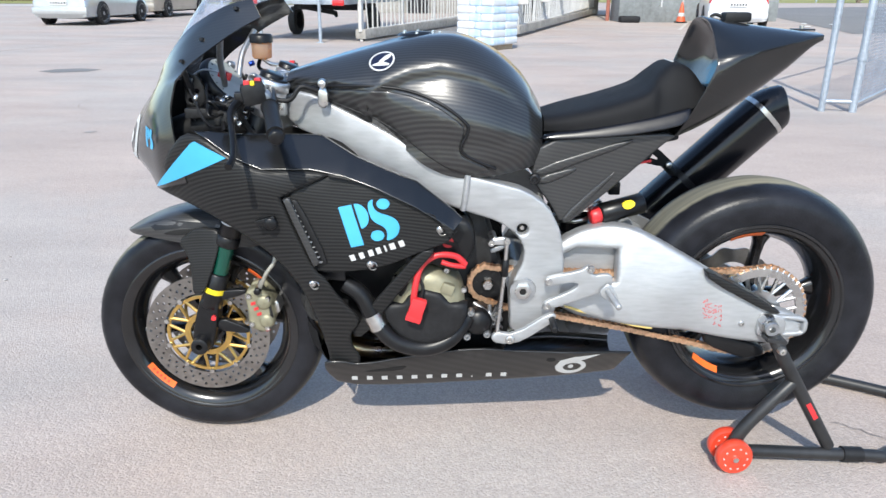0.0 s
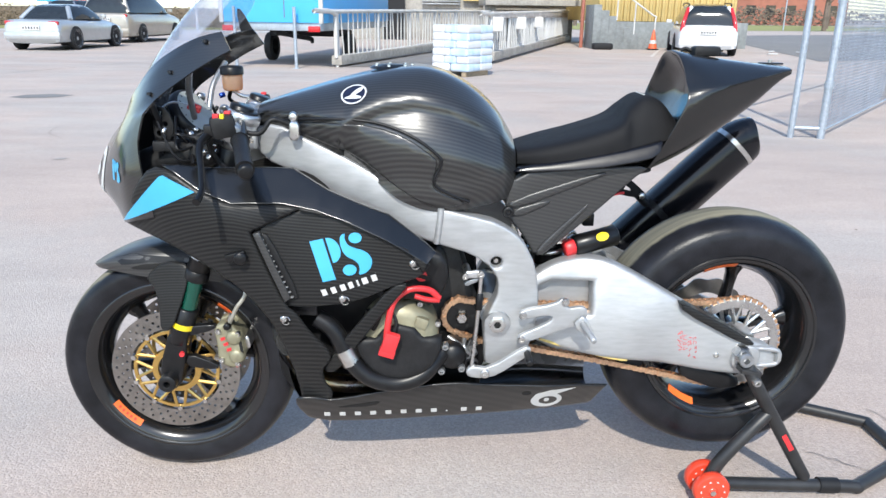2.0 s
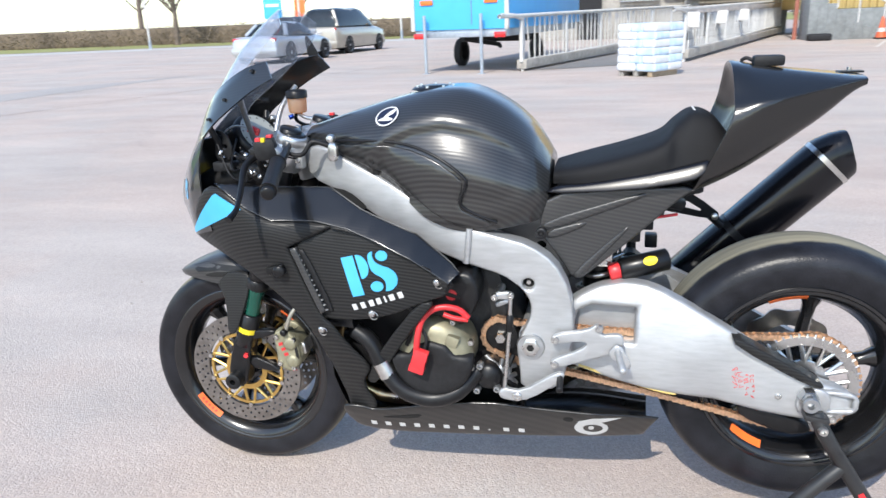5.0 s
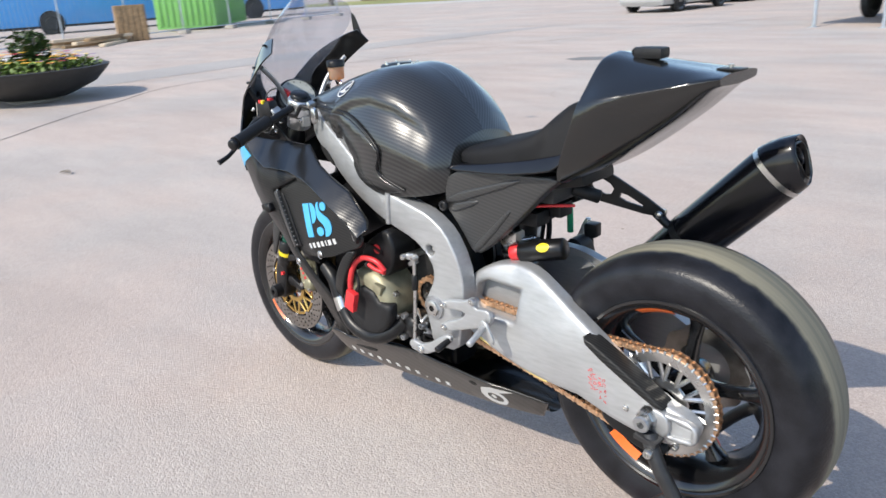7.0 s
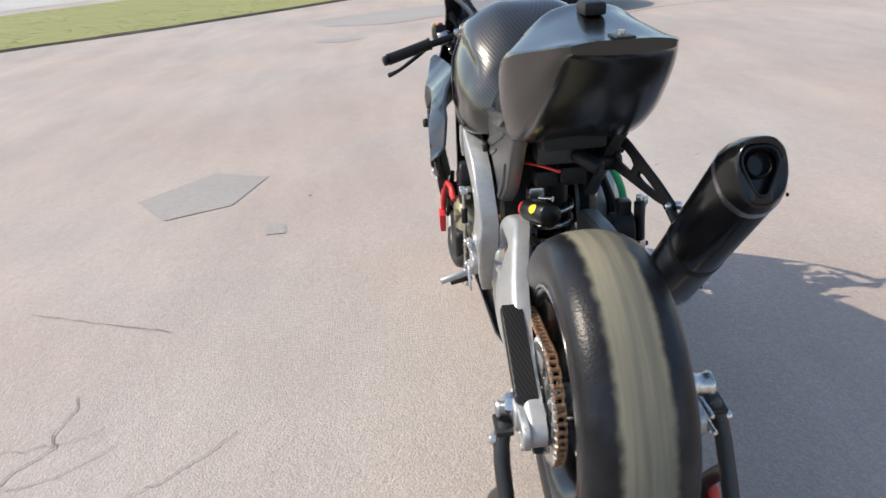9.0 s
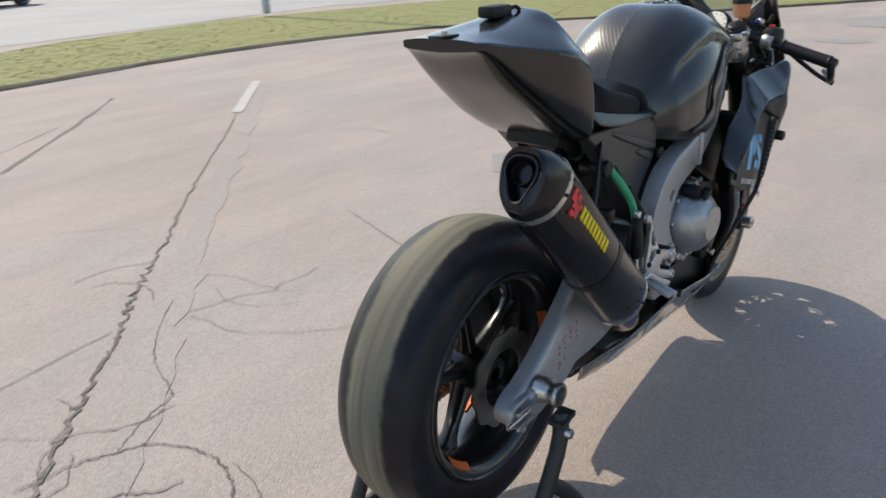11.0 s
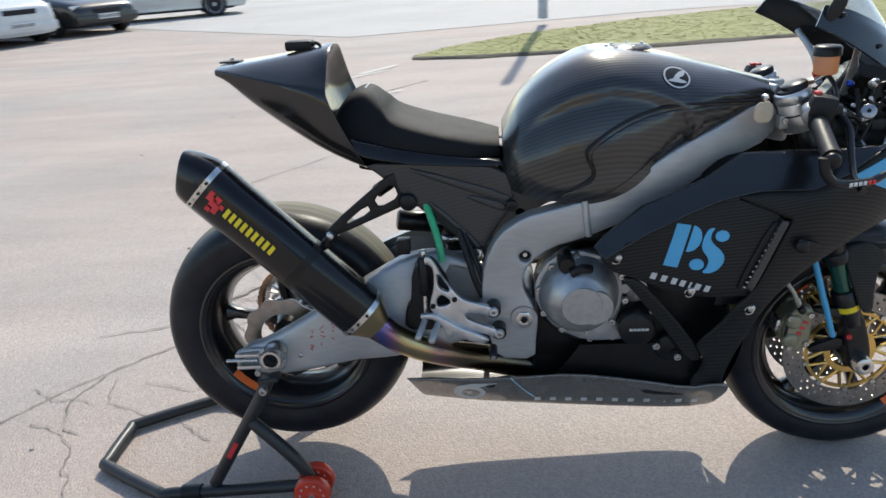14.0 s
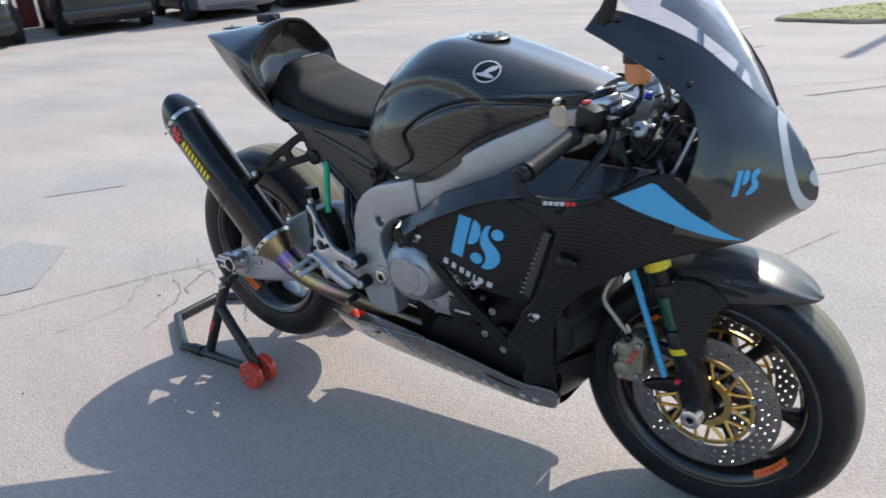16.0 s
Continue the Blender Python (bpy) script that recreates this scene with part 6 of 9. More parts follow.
part("black_cable", bar([(-0.20, -0.20, 0.57), (-0.175, -0.205, 0.545), (-0.18, -0.21, 0.50), (-0.195, -0.20, 0.46)], 0.006, 8), PLASTIC, engine)
part("front_sprocket", disc_ring(0.010, 0.040, 0.014, 0.452, -0.100, 0.008, 32), BLACK_SATIN, engine, "black gearbox sprocket")
part("sprocket_nut", lathe([(0.0, -0.122), (0.012, -0.122), (0.016, -0.116), (0.016, -0.10)], 6, (0.014, 0, 0.452), closed=False), STEEL, engine)
for a in range(0, 360, 60):
    part("sprocket_bore", rod((0.014 + 0.028 * math.cos(radians(a)), -0.1055, 0.452 + 0.028 * math.sin(radians(a))), (0.014 + 0.028 * math.cos(radians(a)), -0.102, 0.452 + 0.028 * math.sin(radians(a))), 0.0045, 8), HOLE_SHADE, engine)
part("coolant_pipe", bar([(-0.325, -0.19, 0.485), (-0.285, -0.195, 0.455), (-0.250, -0.20, 0.385), (-0.205, -0.205, 0.340), (-0.14, -0.20, 0.322), (-0.08, -0.19, 0.340), (-0.035, -0.16, 0.385)], 0.021, 14), BLACK, engine, "black coolant hose")
part("hose_clip", bar([(-0.262, -0.198, 0.41), (-0.245, -0.20, 0.375)], 0.0225, 14, 1), STEEL, engine)
part("water_pump", lathe([(0.0, -0.175), (0.026, -0.172), (0.034, -0.16), (0.034, -0.11)], 24, (-0.01, 0, 0.372), closed=False), BLACK, engine)
part("gear_shaft", rod((0.02, -0.12, 0.585), (0.022, -0.185, 0.588), 0.009, 12), STEEL, engine)
part("gear_lever", panel([(0.008, 0.580), (0.010, 0.594), (0.046, 0.600), (0.058, 0.592), (0.050, 0.580)], 0.190, 0.009, -1, 0.02, 0.003), MILLED, engine)
for bx, bz in ((0.014, 0.587), (0.050, 0.591), (0.036, 0.360)):
    bolt((bx, -0.192, bz), -1, 0.008, 0.008, STEEL, engine)
part("gear_arm", panel([(0.016, 0.556), (0.012, 0.568), (0.044, 0.580), (0.050, 0.572)], 0.182, 0.008, -1, 0.02, 0.002), ALU_DARK, engine)
part("shaft_seal", lathe([(0.0, -0.150), (0.018, -0.150), (0.024, -0.140), (0.026, -0.11)], 20, (0.004, 0, 0.372), closed=False), ALU_DARK, engine)
for bx, bz in ((-0.028, 0.402), (0.012, 0.345), (0.038, 0.392), (-0.036, 0.338)):
    bolt((bx, -0.165, bz), -1, 0.009, 0.012, ALU_DARK, engine)
part("gear_rod", bar([(0.050, -0.192, 0.585), (0.046, -0.192, 0.50), (0.034, -0.195, 0.362)], 0.0048, 8, 1), STEEL, engine, "steel quickshifter rod")
part("quickshifter", rod((0.0485, -0.192, 0.545), (0.0465, -0.192, 0.505), 0.0085, 12, 0.001), BLACK, engine)
for k in range(6):
    rngk = random.Random(k)
    part("engine_hose", bar([(0.0 + rngk.uniform(-0.03, 0.05), -0.13, 0.40 + rngk.uniform(-0.05, 0.02)), (0.02, -0.15, 0.37 + rngk.uniform(-0.03, 0.03)), (0.05, -0.12, 0.34 + rngk.uniform(-0.02, 0.05))], 0.006, 8), (PLASTIC, ALU_DARK)[k % 2], engine)
# right covers
CX, CZ = -0.032, 0.515
bm = lathe([(0.0, 0.232), (0.044, 0.232), (0.046, 0.228), (0.060, 0.222), (0.074, 0.208), (0.086, 0.182), (0.091, 0.160), (0.092, 0.10)], 44, (CX, 0, CZ), closed=False)
part("clutch_cover", bm, ALU_DARK, engine, "grey cast clutch cover")
part("clutch_cap", lathe([(0.0, 0.236), (0.040, 0.2355), (0.043, 0.231)], 32, (CX - 0.028, -0.006, CZ - 0.006), closed=False), ALU_DARK, engine)
# flange coloured black to stand for the shaded gap round the cover
part("clutch_gap_shade", panel([(CX + 0.118 * math.cos(a) - 0.02, CZ + 0.118 * math.sin(a) - 0.012) for a in np.linspace(0, 2 * math.pi, 28)[:-1]], 0.150, 0.04, 1, 0.03, 0.008, 0), BLACK, engine)
for a in range(10, 370, 36):
    bolt((CX - 0.008 + 0.098 * math.cos(radians(a)), 0.160, CZ - 0.004 + 0.098 * math.sin(radians(a))), 1, 0.008, 0.007, STEEL, engine)
part("clutch_rim", panel([(CX - 0.10, CZ - 0.03), (CX - 0.085, CZ - 0.085), (CX - 0.12, CZ - 0.125), (CX - 0.02, CZ - 0.128), (CX + 0.05, CZ - 0.095), (CX + 0.098, CZ - 0.03), (CX + 0.100, CZ + 0.03), (CX + 0.062, CZ + 0.088), (CX, CZ + 0.105), (CX - 0.06, CZ + 0.085), (CX - 0.098, CZ + 0.035)], 0.157, 0.02, 1, 0.03, 0.004), ALU_DARK, engine, "grey cast rim of the clutch cover")
part("cover_plate", panel([(-0.065, 0.622), (-0.145, 0.594), (-0.198, 0.508), (-0.188, 0.486), (-0.150, 0.480), (-0.118, 0.455), (-0.114, 0.388), (-0.060, 0.395), (-0.030, 0.45)], 0.150, 0.03, 1, 0.03, 0.004), ALU_DARK, engine, "grey cast side cover")
for bx, bz in ((-0.133, 0.564), (-0.136, 0.520)):
    part("cover_boss", lathe([(0.0, 0.157), (0.011, 0.157), (0.013, 0.154), (0.013, 0.145)], 18, (bx, 0, bz), closed=False), ALU_DARK, engine)
for bx, bz in ((-0.190, 0.500), (-0.147, 0.590), (-0.112, 0.395), (-0.20, 0.46), (-0.06, 0.392)):
    bolt((bx, 0.150, bz), 1, 0.007, 0.007, STEEL, engine)
part("oil_filler", lathe([(0.0, 0.205), (0.017, 0.205), (0.019, 0.20), (0.019, 0.15)], 20, (CX + 0.03, 0, CZ + 0.085), closed=False), BLACK, engine)
part("clutch_arm", bar([(CX - 0.02, 0.20, CZ + 0.075), (CX + 0.0, 0.212, CZ + 0.082), (CX + 0.02, 0.208, CZ + 0.070)], 0.011, 10), BLACK, engine)
part("pulse_cover", lathe([(0.0, 0.190), (0.034, 0.190), (0.042, 0.184), (0.044, 0.12)], 30, (-0.162, 0, 0.430), closed=False), BLACK, engine, "black pulse generator cover")
for k in range(5):
    part("maker_bar", box((0.007, 0.002, 0.006), (-0.147 - 0.009 * k, 0.1905, 0.432), 0), WHITE, engine)
part("oil_filter", rod((-0.245, 0.05, 0.36), (-0.245, 0.15, 0.36), 0.034, 24, 0.004), BLACK, engine)
for bx, bz in ((-0.235, 0.44), (-0.21, 0.375), (-0.26, 0.345)):
    bolt((bx, 0.16, bz), 1, 0.010, 0.01, STEEL, engine)
# radiators in the front opening
rad = part("radiator", box((0.03, 0.34, 0.26), (-0.405, 0, 0.60), 0.006, Euler((0, radians(14), 0)).to_matrix()), PLASTIC, bike, "black radiator behind the front wheel")
part("lower_radiator", bar([(-0.385, -0.12, 0.40), (-0.405, -0.06, 0.40), (-0.41, 0, 0.40), (-0.405, 0.06, 0.40), (-0.385, 0.12, 0.40)], 0.05, 14), material("radiator_mesh", (0.04, 0.04, 0.04), 0.6, 0.4, 0.3, 400, 0.002, 500), rad, "curved lower radiator mesh")
bm = skin([[(-0.405, 0, 0.315), (-0.402, 0.07, 0.315), (-0.378, 0.145, 0.318)], [(-0.432, 0, 0.40), (-0.428, 0.08, 0.40), (-0.398, 0.165, 0.402)], [(-0.432, 0, 0.48), (-0.428, 0.08, 0.48), (-0.398, 0.170, 0.482)]], 6, 6, caps=(False, False))
bmesh.ops.solidify(bm, geom=bm.faces[:], thickness=0.006)
part("core_sheet", bm, bpy.data.materials["radiator_mesh"], rad, "curved mesh core between fairing and wheel")
part("lower_duct", skin([[(-0.375, 0, 0.20), (-0.378, 0.06, 0.205), (-0.372, 0.128, 0.22)], [(-0.43, 0, 0.27), (-0.432, 0.06, 0.27), (-0.395, 0.135, 0.28)], [(-0.44, 0, 0.34), (-0.44, 0.07, 0.34), (-0.40, 0.165, 0.345)]], 5, 5, caps=(False, False)), CARBON, rad)
header = part("exhaust_header", bar([(-0.34, -0.05, 0.56), (-0.40, -0.06, 0.45), (-0.385, -0.07, 0.33), (-0.30, -0.06, 0.255), (-0.15, -0.02, 0.235)], 0.02, 12), TITANIUM, bike, "heat tinted titanium header pipes")
for yy in (-0.10, 0.05, 0.10):
    part("header_pipe", bar([(-0.34, yy, 0.56), (-0.40, yy * 1.1, 0.45), (-0.385, yy * 1.1, 0.33), (-0.30, yy * 0.9, 0.262), (-0.15, yy * 0.4, 0.24)], 0.02, 12), TITANIUM, header)

# ---- exhaust ----
ex = part("exhaust_pipe", bar([(-0.15, 0.02, 0.235), (0.05, 0.03, 0.250), (0.20, 0.085, 0.310), (0.31, 0.160, 0.375), (0.385, 0.196, 0.428), (0.438, 0.210, 0.484)], (0.036, 0.036, 0.034, 0.031, 0.030, 0.036), 20), HEAT, bike, "heat tinted titanium exhaust pipe")
A = Vector((0.436, 0.210, 0.482))
B = A + Vector((0.385, -0.012, 0.3940))
AX = (B - A).normalized()
UP = Vector((0, 1, 0)).cross(AX).normalized() * -1
UP = UP if UP.z > 0 else -UP
HEX = [(0.057, 0.018), (0.051, 0.044), (0.028, 0.064), (-0.022, 0.062), (-0.046, 0.038), (-0.050, 0.006), (-0.044, -0.034), (-0.020, -0.062), (0.014, -0.064), (0.045, -0.042), (0.056, -0.012)]


# rounded triangle of the outlet, point for point as the muffler's section
TRI = [(0.034, 0.012), (0.031, 0.026), (0.018, 0.036), (-0.016, 0.036), (-0.029, 0.025), (-0.032, 0.010), (-0.021, -0.016), (-0.010, -0.040), (0.010, -0.040), (0.022, -0.016), (0.031, 0.000)]


def can(rows, caps=True, section=HEX):
    """Muffler rings: share of the way along the axis, size, the tilt of the face and how far the ring sits low."""
    bm, rings = bmesh.new(), []
    for t, k, lean, *low in rows:
        shape = rounded(TRI if len(low) > 1 else section, 2)
        c = A + (B - A) * t - UP * (low[0] if low else 0.0)
        rings.append([bm.verts.new(c + Vector((0, p[0] * k, 0)) + UP * (p[1] * k) + AX * (lean * p[1])) for p in shape])
    n = len(shape)
    for a, b in zip(rings, rings[1:]):
        for j in range(n):
            bm.faces.new((a[j], a[(j + 1) % n], b[(j + 1) % n], b[j]))
    if caps:
        bm.faces.new(rings[0])
        bm.faces.new(rings[-1][::-1])
    return bm


muf = part("muffler", can([(0.05, 0.97, 0), (0.06, 1.0, 0), (0.842, 1.0, 0), (0.85, 0.98, 0)]), LACQUER, ex, "black carbon muffler with red and yellow maker's shapes")
part("front_cone", can([(-0.03, 0.55, 0), (0.02, 0.80, 0), (0.052, 0.98, 0)]), TITANIUM, ex, "bronze tinted front cone")
part("front_band", can([(0.05, 1.02, 0), (0.072, 1.02, 0)]), STEEL, ex, "riveted steel band")
part("rear_band", can([(0.846, 1.012, 0), (0.868, 1.012, 0)]), STEEL, ex, "riveted steel band")
cap = part("end_cap", can([(0.868, 1.0, 0.0), (0.890, 0.975, 0.05, 0.001), (0.925, 0.89, 0.20, 0.006), (0.948, 0.79, 0.32, 0.011), (0.956, 0.74, 0.37, 0.013), (0.957, 0.70, 0.39, 0.013), (0.954, 0.96, 0.38, 0.012, 1), (0.920, 0.93, 0.38, 0.012, 1)]), LACQUER, ex, "carbon end cap with slanted face")
OUT = (AX - UP * 0.38).normalized()
SLOPE = (UP + AX * 0.38).normalized()
OM = Matrix((OUT, Vector((0, 1, 0)), SLOPE)).transposed().to_4x4()
OC = A + (B - A) * 0.952 - SLOPE * 0.005
part("outlet_rim", can([(0.948, 0.97, 0.38, 0.012), (0.960, 0.97, 0.38, 0.012), (0.960, 0.86, 0.38, 0.012), (0.940, 0.84, 0.38, 0.012)], False, TRI), BLACK_SATIN, ex, "black folded rim of the outlet")
for name, prof, mat in (("outlet", [(0.0170, -0.03), (0.0170, 0.000), (0.0190, 0.003), (0.0215, 0.000), (0.0215, -0.02)], BLACK_SATIN), ("outlet_bore", [(0.0, -0.014), (0.0169, -0.014)], HOLE_SHADE)):
    bm = lathe(prof, 28, closed=False, axis="x")
    bm.transform(Matrix.Translation(OC + SLOPE * 0.004) @ OM)
    part(name, bm, mat, ex)
part("hanger_band", can([(0.36, 1.015, 0), (0.395, 1.015, 0)]), BLACK, ex)
face = lambda t, h, lift=0.0015: A + (B - A) * t + UP * h + Vector((0, 0.0572 + lift, 0))


def can_film(t0, t1, h0, h1, lift=0.0015, slope=0.0):
    """A strip of film on the outer face of the muffler."""
    bm = bmesh.new()
    q = [face(t0, h0, lift), face(t1, h0 + slope, lift), face(t1, h1 + slope, lift), face(t0, h1, lift)]
    vs = [bm.verts.new(p - Vector((0, d, 0))) for d in (0, 0.004) for p in q]
    for f in ((0, 1, 2, 3), (7, 6, 5, 4), (0, 4, 5, 1), (1, 5, 6, 2), (2, 6, 7, 3), (3, 7, 4, 0)):
        bm.faces.new([vs[i] for i in f])
    return bm


for k in range(9):
    t = 0.735 - 0.0270 * k
    part("letter_bar", can_film(t, t - 0.0165, -0.004, 0.018, slope=-0.002), YELLOW, muf, "yellow bar of the maker's name" if not k else "")
for t0, t1, h0, h1 in ((0.825, 0.805, 0.004, 0.026), (0.805, 0.783, -0.004, 0.016), (0.783, 0.760, -0.014, 0.008), (0.795, 0.770, 0.010, 0.024), (0.765, 0.748, 0.004, 0.014), (0.805, 0.785, -0.018, -0.008)):
    part("maker_shape", can_film(t0, t1, h0, h1), RED, muf, "red maker's shape")
for t in (0.06, 0.855):
    for h in (-0.03, 0.0, 0.03):
        c = face(t, h, 0.0)
        part("rivet", lathe([(0.0, 0.003), (0.003, 0.0025), (0.0035, 0)], 8, c + Vector((0, 0.001, 0)), closed=False), BLACK_SATIN, muf)
hb = (0.515, 0.178, 0.688)
hang = panel([(0.531, 0.674), (0.522, 0.704), (0.366, 0.815), (0.350, 0.797), (0.362, 0.772), (0.300, 0.766), (0.300, 0.741)], lambda x, z: 0.108 + (x - 0.345) * 0.43, 0.009, 1, 0.03, 0.003, holes=[[(0.494, 0.700), (0.434, 0.742), (0.428, 0.722)], [(0.420, 0.752), (0.376, 0.783), (0.366, 0.746), (0.410, 0.729)]])
tube(hang, [(0.505, 0.175, 0.69), (0.535, 0.183, 0.662), (0.55, 0.185, 0.64)], 0.011, 8, 1)
part("hanger", hang, BLACK, ex, "black muffler hanger bracket")
part("hanger_knob", rod((0.345, 0.06, 0.738), (0.345, 0.125, 0.735), 0.020, 18, 0.003), BLACK, ex)
part("hanger_bolt", rod((hb[0], 0.165, hb[2]), (hb[0], 0.198, hb[2]), 0.009, 14, 0.002), STEEL, ex)

# ---- shock absorber ----
shock = part("shock_absorber", bar([(0.21, 0, 0.42), (0.235, 0, 0.56), (0.25, 0, 0.68)], 0.035, 16, 1), BLACK_SATIN, bike, "black rear shock absorber with remote reservoir")
part("reservoir", rod((0.285, -0.062, 0.618), (0.395, -0.035, 0.640), 0.026, 24, 0.004), BLACK_SATIN, shock, "black shock reservoir")
part("adjuster_knob", rod((0.262, -0.066, 0.612), (0.292, -0.061, 0.619), 0.0205, 20, 0.003), RED, shock, "red anodised adjuster")
ra, rb = Vector((0.285, -0.062, 0.618)), Vector((0.395, -0.035, 0.640))
rd = (rb - ra).normalized()
ro = Vector((-0.15, -1, 0.5)).normalized()
ro = (ro - rd * ro.dot(rd)).normalized()
bm = bmesh.new()
rings = []
for k in range(4):
    ring = []
    for q in range(20):
        a, w = 2 * math.pi * q / 20, 0.42 * math.sin(2 * math.pi * q / 20) * k / 3
        ring.append(bm.verts.new(ra.lerp(rb, 0.60) + rd * (0.0165 * k / 3 * math.cos(a)) + (ro * math.cos(w) + rd.cross(ro) * math.sin(w)) * 0.0268))
    rings.append(ring)
for a, b in zip(rings, rings[1:]):
    for q in range(20):
        bm.faces.new((a[q], a[(q + 1) % 20], b[(q + 1) % 20], b[q]))
bmesh.ops.remove_doubles(bm, verts=bm.verts, dist=1e-5)
part("reservoir_label", bm, YELLOW, shock, "yellow oval sticker")
part("spring", bar([(0.222 + 0.016 * k / 24 * 1.5 + 0.046 * math.cos(k * 1.3) * 1.0, 0.046 * math.sin(k * 1.3), 0.46 + 0.0075 * k) for k in range(25)], 0.0065, 8, 3), STEEL, shock)
part("linkage", panel([(0.19, 0.375), (0.20, 0.39), (0.34, 0.335), (0.352, 0.318), (0.335, 0.310), (0.30, 0.318)], 0.06, 0.015, -1, 0.03, 0.004), ALU_DARK, shock)
part("top_mount", box((0.05, 0.06, 0.04), (0.245, -0.03, 0.642), 0.006), STEEL, shock)
for k, c in enumerate(((0.30, -0.03, 0.70), (0.27, 0.04, 0.69), (0.33, 0.02, 0.715))):
    part("electronics_box", box((0.06, 0.05, 0.035), c, 0.005), PLASTIC, shock)
part("red_cable", bar([(0.255, -0.10, 0.66), (0.27, -0.09, 0.72), (0.32, -0.06, 0.735), (0.41, -0.02, 0.742)], 0.0035, 8), RED, shock, "thin red cable")
part("green_hose", bar([(0.312, 0.100, 0.735), (0.296, 0.125, 0.70), (0.280, 0.150, 0.65), (0.274, 0.160, 0.605)], 0.0085, 10), GREEN_HOSE, shock, "green brake hose")
part("rear_master", rod((0.315, 0.182, 0.628), (0.316, 0.185, 0.535), 0.0125, 14, 0.003), BLACK, shock, "black rear brake pump")
# panel added to keep the area round the pump dark
part("pivot_dark_panel", panel([(0.352, 0.505), (0.345, 0.585), (0.318, 0.606), (0.296, 0.600), (0.262, 0.540), (0.256, 0.445), (0.330, 0.430), (0.372, 0.440), (0.366, 0.490)], 0.168, 0.05, 1, 0.02, 0.006), PLASTIC, shock, "added dark panel over the swingarm pivot")
part("pump_rod", rod((0.316, 0.185, 0.540), (0.317, 0.190, 0.490), 0.005, 10), STEEL, shock)
part("pump_fitting", rod((0.314, 0.182, 0.626), (0.313, 0.182, 0.643), 0.0075, 10, 0.002), STEEL, shock)
part("breather_hose", bar([(0.235, 0.120, 0.665), (0.214, 0.150, 0.60), (0.200, 0.158, 0.550), (0.178, 0.158, 0.503), (0.139, 0.150, 0.470)], 0.0075, 10), PLASTIC, shock, "black breather hose")
part("breather_hose", bar([(0.222, 0.120, 0.655), (0.196, 0.145, 0.590), (0.176, 0.152, 0.530), (0.142, 0.145, 0.500)], 0.006, 10), PLASTIC, shock)
part("rear_pump_cap", box((0.03, 0.03, 0.035), (0.362, 0.13, 0.635), 0.004), BLACK, shock)


